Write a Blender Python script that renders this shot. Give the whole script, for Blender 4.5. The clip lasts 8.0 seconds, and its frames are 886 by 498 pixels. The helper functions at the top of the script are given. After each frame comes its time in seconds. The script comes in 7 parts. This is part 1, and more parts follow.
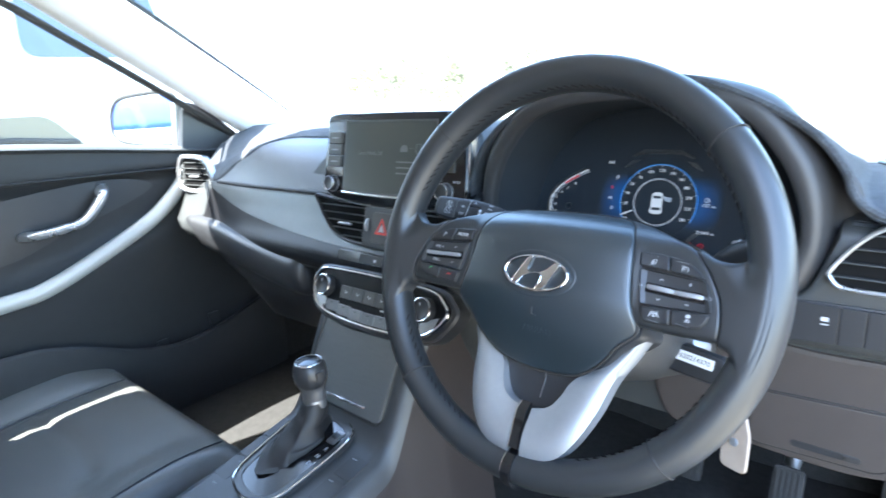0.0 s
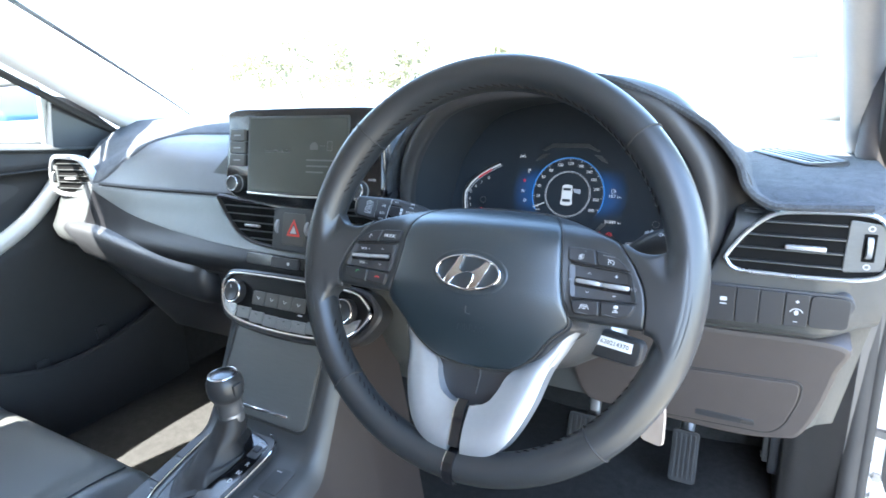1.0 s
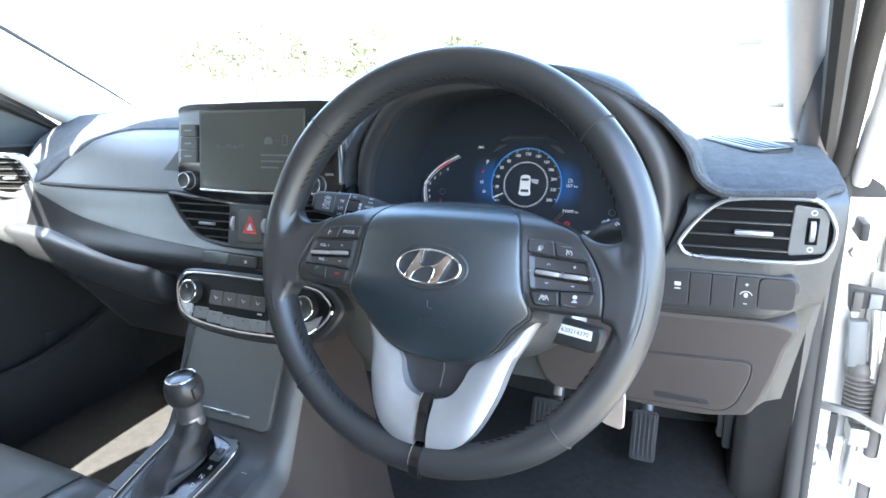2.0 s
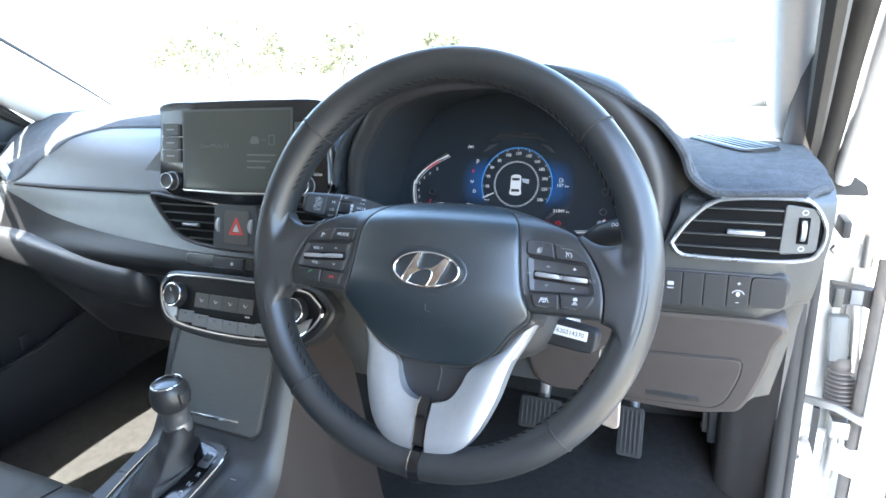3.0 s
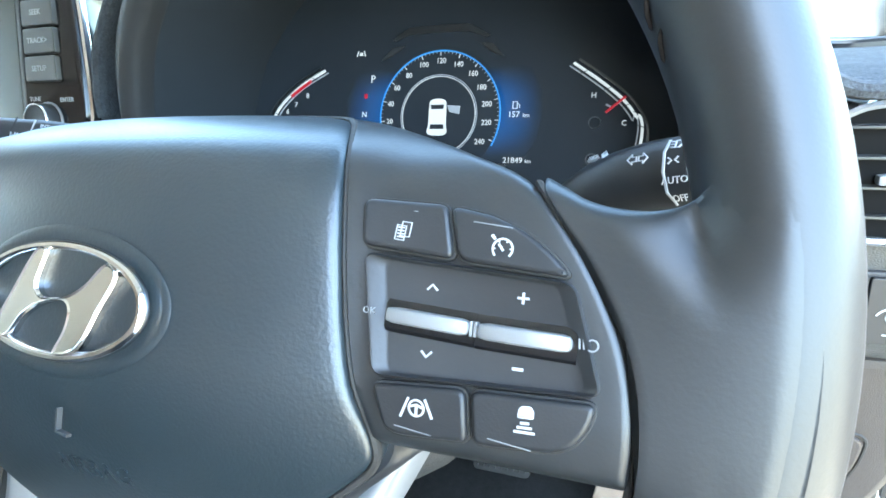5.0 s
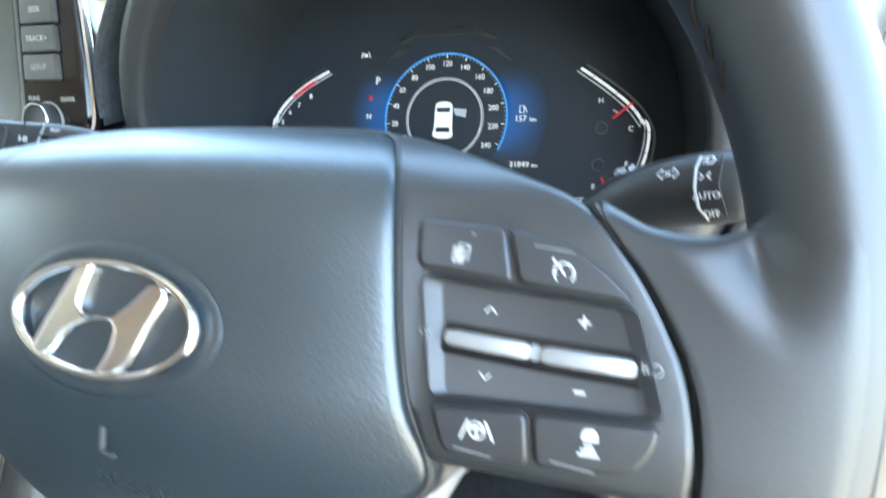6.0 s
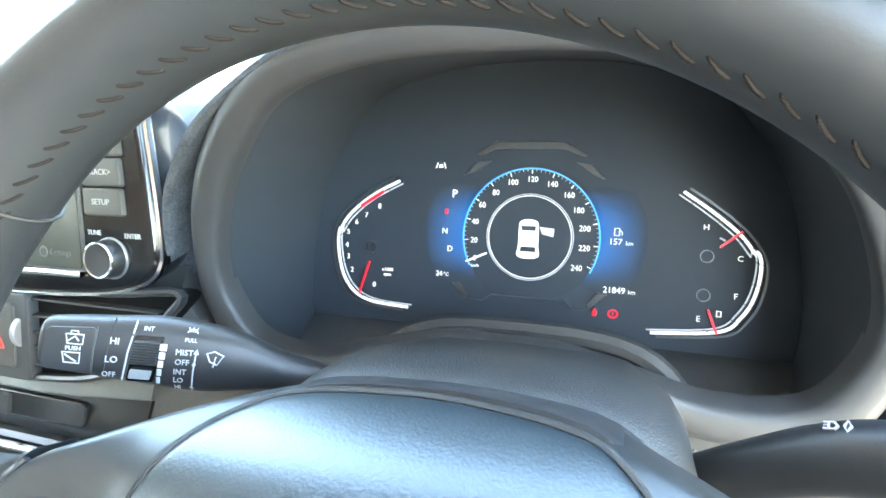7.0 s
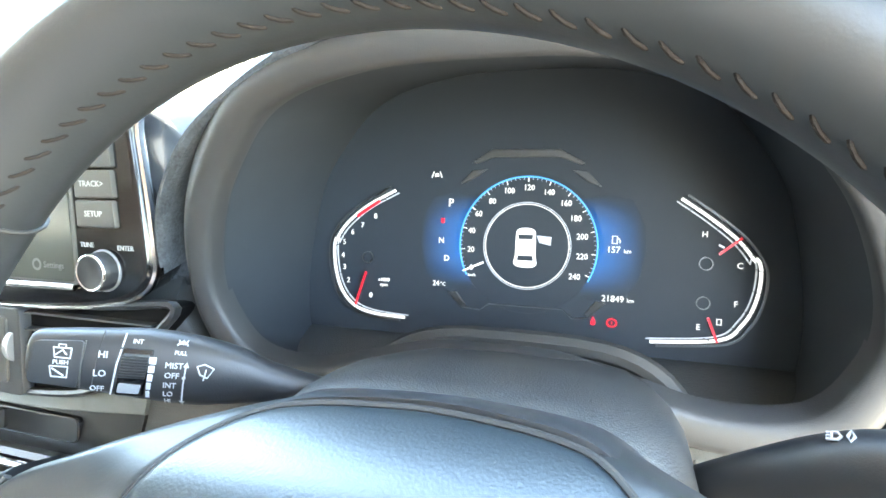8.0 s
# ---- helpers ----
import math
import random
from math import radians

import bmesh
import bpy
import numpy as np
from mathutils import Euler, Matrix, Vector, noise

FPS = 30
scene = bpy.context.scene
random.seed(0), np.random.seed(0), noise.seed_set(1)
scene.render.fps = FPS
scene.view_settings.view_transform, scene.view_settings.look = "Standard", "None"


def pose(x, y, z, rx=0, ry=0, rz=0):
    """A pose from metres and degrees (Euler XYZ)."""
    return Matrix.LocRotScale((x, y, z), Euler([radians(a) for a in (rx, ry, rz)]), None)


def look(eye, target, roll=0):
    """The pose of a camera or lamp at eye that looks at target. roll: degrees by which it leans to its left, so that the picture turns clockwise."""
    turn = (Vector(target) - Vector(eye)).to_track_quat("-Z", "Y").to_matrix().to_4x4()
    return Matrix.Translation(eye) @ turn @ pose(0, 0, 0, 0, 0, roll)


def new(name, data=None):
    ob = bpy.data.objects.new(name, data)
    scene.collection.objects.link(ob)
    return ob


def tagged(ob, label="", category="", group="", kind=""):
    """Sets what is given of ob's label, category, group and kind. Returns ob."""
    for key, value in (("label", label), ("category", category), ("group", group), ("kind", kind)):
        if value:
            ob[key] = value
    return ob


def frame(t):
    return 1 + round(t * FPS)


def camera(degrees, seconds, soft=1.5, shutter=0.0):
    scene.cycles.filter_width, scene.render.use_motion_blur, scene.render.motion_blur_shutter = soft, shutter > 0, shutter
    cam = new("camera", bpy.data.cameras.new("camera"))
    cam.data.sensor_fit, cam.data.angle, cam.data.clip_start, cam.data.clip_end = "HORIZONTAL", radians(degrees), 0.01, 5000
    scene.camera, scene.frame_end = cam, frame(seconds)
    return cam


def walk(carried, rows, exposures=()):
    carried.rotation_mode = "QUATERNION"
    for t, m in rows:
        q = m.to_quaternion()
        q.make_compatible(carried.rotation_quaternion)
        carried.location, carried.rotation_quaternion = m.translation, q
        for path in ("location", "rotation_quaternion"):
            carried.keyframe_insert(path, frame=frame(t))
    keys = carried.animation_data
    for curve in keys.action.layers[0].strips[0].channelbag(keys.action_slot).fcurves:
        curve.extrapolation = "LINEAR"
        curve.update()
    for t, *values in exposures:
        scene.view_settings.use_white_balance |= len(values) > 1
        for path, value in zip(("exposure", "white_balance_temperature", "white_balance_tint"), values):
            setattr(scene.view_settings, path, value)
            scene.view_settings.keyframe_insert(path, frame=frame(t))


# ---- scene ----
cam = camera(75.3, 8.0, 1.6, 0.5)
PATH = [
    (0, (0.246, -0.396, 1.071), (-1.008, 1.071, 0.547), -3.3),
    (0.2, (0.24, -0.4, 1.08), (-0.929, 1.127, 0.533), -3.6),
    (0.5, (0.227, -0.405, 1.076), (-0.838, 1.193, 0.517), -3.5),
    (1, (0.22, -0.404, 1.081), (-0.74, 1.253, 0.502), -3.2),
    (1.5, (0.221, -0.402, 1.079), (-0.665, 1.287, 0.479), -3.2),
    (1.7, (0.222, -0.401, 1.081), (-0.643, 1.295, 0.466), -3.5),
    (2.8, (0.207, -0.402, 1.088), (-0.578, 1.327, 0.458), -3.4),
    (3, (0.204, -0.401, 1.088), (-0.567, 1.331, 0.452), -3.4),
    (3.5, (0.197, -0.333, 1.073), (-0.553, 1.406, 0.428), -3.4),
    (3.8, (0.186, -0.228, 1.04), (-0.555, 1.513, 0.391), -3.7),
    (4, (0.171, -0.175, 1.018), (-0.559, 1.568, 0.364), -3.6),
    (4.2, (0.163, -0.137, 1.001), (-0.565, 1.609, 0.354), -3.6),
    (4.5, (0.157, -0.107, 0.988), (-0.543, 1.643, 0.318), -3.5),
    (4.7, (0.156, -0.103, 0.985), (-0.539, 1.643, 0.302), -3.6),
    (5.8, (0.145, -0.099, 0.982), (-0.505, 1.651, 0.265), -3.5),
    (6, (0.139, -0.105, 0.99), (-0.493, 1.652, 0.272), -3.0),
    (6.2, (0.125, -0.101, 1.013), (-0.513, 1.647, 0.28), -3.8),
    (6.5, (0.095, -0.079, 1.049), (-0.536, 1.678, 0.333), -3.8),
    (7, (0.068, -0.069, 1.064), (-0.554, 1.691, 0.345), -3.7),
    (7.5, (0.07, -0.063, 1.059), (-0.563, 1.706, 0.375), -4.2),
    (8, (0.07, -0.065, 1.062), (-0.558, 1.706, 0.377), -4.2),
]
EXPOSURES = [(0.0, 4.44, 6100, 7), (1.0, 4.58, 6250, 7), (2.8, 4.58, 6450, 8), (3.3, 4.54, 6400, 5), (4.0, 4.62, 6200, 0), (4.5, 4.96, 6250, -2), (6.0, 5.20, 6900, 1), (6.5, 5.86, 6500, -7), (7.0, 6.24, 7250, 1), (8.0, 6.34, 7600, 3)]
walk(cam, [(t, look(eye, target, roll)) for t, eye, target, roll in PATH], EXPOSURES)

# ---- world, sun, exposure ----
SUN = Vector((-0.33, -0.55, 1.0)).normalized()      # towards the sun: over the passenger side, a little behind
world = bpy.data.worlds.new("world")
scene.world = world
world.use_nodes = True
wn, wl = world.node_tree.nodes, world.node_tree.links
sky = wn.new("ShaderNodeTexSky")
sky.sky_type = "NISHITA"
sky.sun_disc = False
sky.sun_elevation = math.asin(SUN.z)
sky.sun_rotation = math.atan2(SUN.x, SUN.y)
sky.dust_density = 2.0
wn["Background"].inputs["Strength"].default_value = 0.15
wl.new(sky.outputs["Color"], wn["Background"].inputs["Color"])
sun = new("sun", bpy.data.lights.new("sun", "SUN"))
sun.data.energy, sun.data.angle, sun.data.color = 3.4, radians(0.5), (1.0, 0.95, 0.88)
sun.matrix_world = look(SUN * 20, (0, 0, 0))

# ---- materials ----
MATS = {}


def shade(name, colour, rough=0.5, metal=0.0, second=None, scale=40.0, mix=0.5, bump=0.0, bump_scale=400.0,
          bump_kind="noise", spec=0.5, vary=0.15, coat=0.0, random_tint=0.0, stretch=None, sheen=0.0):
    """A surface with colour variation at two scales, uneven gloss and fine relief."""
    if name in MATS:
        return MATS[name]
    m = bpy.data.materials.new(name)
    m.use_nodes = True
    n, l = m.node_tree.nodes, m.node_tree.links
    b = n["Principled BSDF"]
    b.inputs["Metallic"].default_value = metal
    b.inputs["Specular IOR Level"].default_value = spec
    b.inputs["Coat Weight"].default_value = coat
    b.inputs["Coat Roughness"].default_value = 0.06
    b.inputs["Sheen Weight"].default_value = sheen
    tc = n.new("ShaderNodeTexCoord")
    mp = n.new("ShaderNodeMapping")
    l.new(tc.outputs["Object"], mp.inputs["Vector"])
    if stretch:
        mp.inputs["Scale"].default_value = stretch
    big = n.new("ShaderNodeTexNoise")
    big.inputs["Scale"].default_value = scale * 0.15
    big.inputs["Detail"].default_value = 3.0
    fine = n.new("ShaderNodeTexNoise")
    fine.inputs["Scale"].default_value = scale
    fine.inputs["Detail"].default_value = 4.0
    l.new(mp.outputs["Vector"], big.inputs["Vector"])
    l.new(mp.outputs["Vector"], fine.inputs["Vector"])
    add = n.new("ShaderNodeMath")
    add.operation = "MULTIPLY_ADD"
    l.new(fine.outputs["Fac"], add.inputs[0])
    add.inputs[1].default_value = 0.6
    half = n.new("ShaderNodeMath")
    half.operation = "MULTIPLY"
    l.new(big.outputs["Fac"], half.inputs[0])
    half.inputs[1].default_value = 0.4
    l.new(half.outputs[0], add.inputs[2])
    ramp = n.new("ShaderNodeMapRange")
    ramp.inputs["From Min"].default_value, ramp.inputs["From Max"].default_value = 0.3, 0.7
    l.new(add.outputs[0], ramp.inputs["Value"])
    mixer = n.new("ShaderNodeMix")
    mixer.data_type = "RGBA"
    c2 = second or tuple(c * (1 - vary) for c in colour)
    mixer.inputs["A"].default_value = (*colour, 1)
    mixer.inputs["B"].default_value = (*c2, 1)
    l.new(ramp.outputs["Result"], mixer.inputs["Factor"])
    last = mixer.outputs["Result"]
    if random_tint:
        info = n.new("ShaderNodeObjectInfo")
        hsv = n.new("ShaderNodeHueSaturation")
        rr = n.new("ShaderNodeMapRange")
        rr.inputs["To Min"].default_value, rr.inputs["To Max"].default_value = 1 - random_tint, 1 + random_tint
        l.new(info.outputs["Random"], rr.inputs["Value"])
        l.new(rr.outputs["Result"], hsv.inputs["Value"])
        l.new(last, hsv.inputs["Color"])
        last = hsv.outputs["Color"]
    l.new(last, b.inputs["Base Color"])
    rr2 = n.new("ShaderNodeMapRange")
    rr2.inputs["To Min"].default_value, rr2.inputs["To Max"].default_value = rough * 0.88, min(1, rough * 1.12)
    l.new(big.outputs["Fac"], rr2.inputs["Value"])
    l.new(rr2.outputs["Result"], b.inputs["Roughness"])
    if bump:
        if bump_kind == "cells":
            tx = n.new("ShaderNodeTexVoronoi")
            tx.feature = "DISTANCE_TO_EDGE"
            tx.inputs["Scale"].default_value = bump_scale
            out = tx.outputs["Distance"]
        else:
            tx = n.new("ShaderNodeTexNoise")
            tx.inputs["Scale"].default_value = bump_scale
            tx.inputs["Detail"].default_value = 3.0
            out = tx.outputs["Fac"]
        l.new(mp.outputs["Vector"], tx.inputs["Vector"])
        bp = n.new("ShaderNodeBump")
        bp.inputs["Strength"].default_value = bump
        bp.inputs["Distance"].default_value = 0.001
        l.new(out, bp.inputs["Height"])
        l.new(bp.outputs["Normal"], b.inputs["Normal"])
    MATS[name] = m
    return m


def glow(name, colour, strength, gloss=0.3):
    """A lit mark of a display."""
    m = bpy.data.materials.new(name)
    m.use_nodes = True
    b = m.node_tree.nodes["Principled BSDF"]
    b.inputs["Base Color"].default_value = (*[0.3 * c for c in colour], 1)
    b.inputs["Roughness"].default_value = gloss
    b.inputs["Emission Color"].default_value = (*colour, 1)
    b.inputs["Emission Strength"].default_value = strength
    return m


def pane_glass(name, tint=(0.92, 0.96, 0.95), gloss=0.06):
    """Thin clear glass: lets light straight through, with a faint mirror image."""
    m = bpy.data.materials.new(name)
    m.use_nodes = True
    n, l = m.node_tree.nodes, m.node_tree.links
    n.remove(n["Principled BSDF"])
    clear, gl, mx = n.new("ShaderNodeBsdfTransparent"), n.new("ShaderNodeBsdfGlossy"), n.new("ShaderNodeMixShader")
    clear.inputs["Color"].default_value = (*tint, 1)
    gl.inputs["Roughness"].default_value = 0.02
    mx.inputs["Fac"].default_value = gloss
    l.new(clear.outputs[0], mx.inputs[1])
    l.new(gl.outputs[0], mx.inputs[2])
    l.new(mx.outputs[0], n["Material Output"].inputs["Surface"])
    return m


PLASTIC = shade("grained_black_plastic", (0.036, 0.036, 0.038), 0.52, scale=60, bump=0.35, bump_scale=900, bump_kind="cells")
PLASTIC_LOW = shade("dark_grey_lower_plastic", (0.043, 0.036, 0.033), 0.52, scale=50, bump=0.3, bump_scale=900, bump_kind="cells")
DOORSKIN = shade("dark_door_plastic", (0.023, 0.024, 0.025), 0.52, spec=0.35, scale=60, bump=0.35, bump_scale=900, bump_kind="cells")
SHROUD = shade("grained_column_plastic", (0.026, 0.027, 0.028), 0.5, scale=60, bump=0.45, bump_scale=1100)
# lower plastic in a darker, browner copy: shade of the driver's flank
FLANK_SHADE = shade("shaded_console_plastic", (0.021, 0.0155, 0.0140), 0.55, spec=0.4, scale=50, bump=0.3, bump_scale=900, bump_kind="cells")
KICKGREY = shade("grey_kick_panel_plastic", (0.060, 0.057, 0.054), 0.5, scale=60, bump=0.3, bump_scale=900, bump_kind="cells")
CONSOLE = shade("console_top_plastic", (0.030, 0.033, 0.036), 0.46, scale=60, bump=0.2, bump_scale=900)
SOFT = shade("soft_touch_dash_skin", (0.038, 0.041, 0.0415), 0.42, spec=0.5, scale=30, bump=0.35, bump_scale=700, bump_kind="cells")
SMOOTH = shade("smooth_black_plastic", (0.024, 0.025, 0.027), 0.38, scale=50, bump=0.05, bump_scale=600)
BUTTON = shade("matt_black_button_plastic", (0.017, 0.018, 0.020), 0.44, scale=80, bump=0.08, bump_scale=1500)
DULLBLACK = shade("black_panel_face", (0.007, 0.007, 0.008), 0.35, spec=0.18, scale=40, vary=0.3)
PIANO = shade("gloss_black_lacquer", (0.008, 0.008, 0.009), 0.16, spec=0.4, scale=40, coat=0.15, vary=0.3)
TRIM = shade("satin_grey_trim_panel", (0.082, 0.088, 0.087), 0.37, metal=0.35, scale=300, bump=0.05, bump_scale=1200, vary=0.12)
TRAYMAT = shade("brushed_dark_grey_cover", (0.10, 0.105, 0.105), 0.42, metal=0.3, scale=350, bump=0.06, bump_scale=1500, stretch=(1, 8, 8))
FELT = shade("dark_felt_carpet", (0.070, 0.078, 0.088), 0.95, second=(0.026, 0.029, 0.033), scale=520, bump=1.0, bump_scale=700, spec=0.15, sheen=0.06)
CARPET = shade("black_floor_carpet", (0.034, 0.033, 0.032), 0.95, second=(0.018, 0.018, 0.017), scale=500, bump=0.9, bump_scale=600, spec=0.1)
LEATHER = shade("black_rim_leather", (0.0185, 0.0205, 0.0220), 0.40, spec=0.6, scale=35, bump=0.05, bump_scale=900)
PADSKIN = shade("grained_airbag_skin", (0.0115, 0.0195, 0.0250), 0.37, scale=30, spec=0.85, bump=0.13, bump_scale=950)
SEATSKIN = shade("black_seat_leather", (0.075, 0.077, 0.073), 0.40, scale=25, spec=0.7, bump=0.30, bump_scale=600)
SATIN = shade("satin_silver_paint", (0.30, 0.31, 0.32), 0.36, metal=0.55, scale=200, vary=0.08, bump=0.03, bump_scale=2000)
CHROME = shade("bright_chrome", (0.66, 0.66, 0.66), 0.12, metal=1.0, scale=60, vary=0.05)
VENTRING = shade("satin_silver_vent_frame", (0.52, 0.53, 0.54), 0.28, metal=0.8, scale=200, vary=0.06)
THREAD = shade("grey_thread", (0.016, 0.0132, 0.0120), 0.9, spec=0.12, scale=600, bump=0.4, bump_scale=2500)
RUBBER = shade("black_seal_rubber", (0.020, 0.019, 0.018), 0.7, scale=80, bump=0.2, bump_scale=700)
PAINT = shade("white_car_paint", (0.78, 0.77, 0.74), 0.22, scale=5, vary=0.03, coat=0.6)
CLOTH = shade("pale_grey_pillar_cloth", (0.60, 0.59, 0.575), 0.85, scale=400, bump=0.5, bump_scale=900, vary=0.08, spec=0.2)
# extra pale so that the unseen ceiling sends light down into the cabin
HEADLINING = shade("pale_headlining_cloth", (0.74, 0.75, 0.76), 0.9, scale=400, bump=0.4, bump_scale=900, vary=0.06, spec=0.1)
STRIP = shade("satin_silver_door_strip", (0.50, 0.49, 0.45), 0.42, metal=0.25, scale=200, vary=0.06)
METAL = shade("bare_grey_steel", (0.40, 0.39, 0.37), 0.4, metal=0.9, scale=70, vary=0.3, bump=0.1, bump_scale=500)
# shade of deep openings, painted on shallow plates
BLACKHOLE = shade("vent_depth_shade", (0.006, 0.006, 0.006), 0.8, scale=50, spec=0.08)
SCREENGLASS = shade("grey_glass_display", (0.062, 0.068, 0.060), 0.16, scale=6, vary=0.12, spec=0.34)
# blue-grey base holds the veil of sky reflected in the cluster lens
LENS = shade("veiled_cluster_face", (0.026, 0.032, 0.040), 0.5, scale=10, vary=0.2, spec=0.15)
MARK = shade("white_printed_mark", (0.40, 0.41, 0.42), 0.5, scale=300, vary=0.05)
MARKDIM = shade("grey_printed_mark", (0.20, 0.21, 0.22), 0.5, scale=300, vary=0.05)
MARKMID = shade("pale_grey_printed_mark", (0.40, 0.41, 0.41), 0.5, scale=300, vary=0.05)
REDMARK = shade("red_printed_mark", (0.42, 0.03, 0.03), 0.45, scale=300, vary=0.08)
GREENMARK = shade("green_printed_mark", (0.05, 0.25, 0.08), 0.45, scale=300, vary=0.08)
GREYPRINT = shade("faint_embossed_skin", (0.045, 0.047, 0.050), 0.36, scale=200)
PAPER = shade("white_paper_label", (0.75, 0.76, 0.76), 0.6, scale=80, vary=0.05)
INK = shade("black_label_ink", (0.02, 0.02, 0.022), 0.6, scale=200)
TAN = shade("tan_leather_key_tag", (0.36, 0.29, 0.23), 0.6, scale=60, bump=0.3, bump_scale=600, vary=0.2)
HAZARDRED = shade("red_hazard_marking", (0.55, 0.04, 0.03), 0.4, scale=200, vary=0.08)
CONCRETE = shade("pale_concrete_ground", (0.25, 0.228, 0.185), 0.9, second=(0.17, 0.155, 0.122), scale=6, bump=0.4, bump_scale=90)
KEYGREY = shade("pale_grey_key_plastic", (0.135, 0.142, 0.142), 0.4, scale=200, vary=0.08)
PILLARGREY = shade("grey_pillar_side", (0.15, 0.135, 0.132), 0.8, scale=300, bump=0.3, bump_scale=900, vary=0.1)
KEYDARK = shade("dark_grey_key_plastic", (0.052, 0.052, 0.048), 0.42, scale=200, vary=0.1)
BOOTSKIN = shade("dull_black_boot_leather", (0.013, 0.013, 0.014), 0.55, spec=0.4, scale=60, bump=0.3, bump_scale=700, bump_kind="cells")
SATINDARK = shade("dark_satin_metal", (0.20, 0.20, 0.205), 0.38, metal=0.8, scale=200, vary=0.08)
GLASS = pane_glass("clear_window_glass")
EXPO = 5.2
LIT = 2.0 ** -EXPO
W_ON = glow("white_lit_mark", (0.85, 0.92, 1.0), 0.85 * LIT)
W_DIM = glow("dim_white_lit_mark", (0.75, 0.85, 1.0), 0.28 * LIT)
B_EDGE = glow("bright_blue_lit_edge", (0.06, 0.38, 1.0), 0.9 * LIT)


def fading_blue(name, cx, cy, r0, r1):
    """Blue of the display, fading outwards from the dial, with fine curved lines."""
    m = bpy.data.materials.new(name)
    m.use_nodes = True
    n, l = m.node_tree.nodes, m.node_tree.links
    b = n["Principled BSDF"]
    b.inputs["Base Color"].default_value = (0.026, 0.032, 0.040, 1)
    b.inputs["Roughness"].default_value = 0.6
    b.inputs["Specular IOR Level"].default_value = 0.1
    b.inputs["Emission Color"].default_value = (0.004, 0.12, 0.50, 1)
    tc, sub, ln = n.new("ShaderNodeTexCoord"), n.new("ShaderNodeVectorMath"), n.new("ShaderNodeVectorMath")
    sub.operation, ln.operation = "SUBTRACT", "LENGTH"
    sub.inputs[1].default_value = (cx, cy, 0)
    l.new(tc.outputs["Object"], sub.inputs[0])
    l.new(sub.outputs[0], ln.inputs[0])
    mr = n.new("ShaderNodeMapRange")
    mr.inputs["From Min"].default_value, mr.inputs["From Max"].default_value = r0, r1
    mr.inputs["To Min"].default_value, mr.inputs["To Max"].default_value = 0.95 * LIT, 0.0
    l.new(ln.outputs["Value"], mr.inputs["Value"])
    wv = n.new("ShaderNodeTexWave")
    wv.bands_direction = "Y"
    wv.inputs["Scale"].default_value = 260.0
    l.new(tc.outputs["Object"], wv.inputs["Vector"])
    ml = n.new("ShaderNodeMath")
    ml.operation = "MULTIPLY_ADD"
    ml.inputs[1].default_value, ml.inputs[2].default_value = 0.5, 0.65
    l.new(wv.outputs["Fac"], ml.inputs[0])
    sep, off, up, tall = n.new("ShaderNodeSeparateXYZ"), n.new("ShaderNodeMath"), n.new("ShaderNodeMath"), n.new("ShaderNodeMapRange")
    off.operation, up.operation = "SUBTRACT", "ABSOLUTE"
    off.inputs[1].default_value = 0.004
    l.new(tc.outputs["Object"], sep.inputs[0])
    l.new(sep.outputs["Y"], off.inputs[0])
    l.new(off.outputs[0], up.inputs[0])
    l.new(up.outputs[0], tall.inputs["Value"])
    tall.inputs["From Min"].default_value, tall.inputs["From Max"].default_value = 0.012, 0.031
    tall.inputs["To Min"].default_value, tall.inputs["To Max"].default_value = 1.0, 0.0
    m3 = n.new("ShaderNodeMath")
    m3.operation = "MULTIPLY"
    l.new(mr.outputs["Result"], m3.inputs[0])
    l.new(tall.outputs["Result"], m3.inputs[1])
    m2 = n.new("ShaderNodeMath")
    m2.operation = "MULTIPLY"
    l.new(m3.outputs[0], m2.inputs[0])
    l.new(ml.outputs[0], m2.inputs[1])
    l.new(m2.outputs[0], b.inputs["Emission Strength"])
    return m


B_FADE = fading_blue("fading_blue_field", 0.0005, 0.0022, 0.044, 0.0745)
LINING = shade("black_hood_lining", (0.030, 0.035, 0.041), 0.55, spec=0.15, scale=40, bump=0.05, bump_scale=900)
BEZEL = shade("dark_bezel_plastic", (0.030, 0.030, 0.031), 0.5, scale=60, bump=0.1, bump_scale=900, bump_kind="cells")
R_ON = glow("red_lit_mark", (0.80, 0.015, 0.045), 0.55 * LIT)


# ---- mesh helpers ----
def part(name, bm, material, parent, label="", sharp=38, smooth=True, kind=""):
    """Links a bmesh as one mesh object under a thing or a part."""
    me = bpy.data.meshes.new(name)
    bmesh.ops.recalc_face_normals(bm, faces=bm.faces)
    bm.to_mesh(me)
    bm.free()
    me.materials.append(material)
    if smooth:
        me.polygons.foreach_set("use_smooth", [True] * len(me.polygons))
        me.set_sharp_from_angle(angle=radians(sharp))
    ob = new(name, me)
    if parent is not None:
        ob.parent = parent
    if label or kind:
        tagged(ob, label, kind=kind)
    return ob


def thing(name, label, category, m=None, group="", kind=""):
    """An empty at a thing's base, which parents its parts."""
    ob = new(name)
    ob.empty_display_size = 0.05
    if m is not None:
        ob.matrix_world = m
    return tagged(ob, label, category, group, kind)


def plane_pose(x, y, z, lean):
    """Local x right, y up a face that leans back by so many degrees, z out of it towards the driver."""
    return pose(x, y, z, 90 - lean)


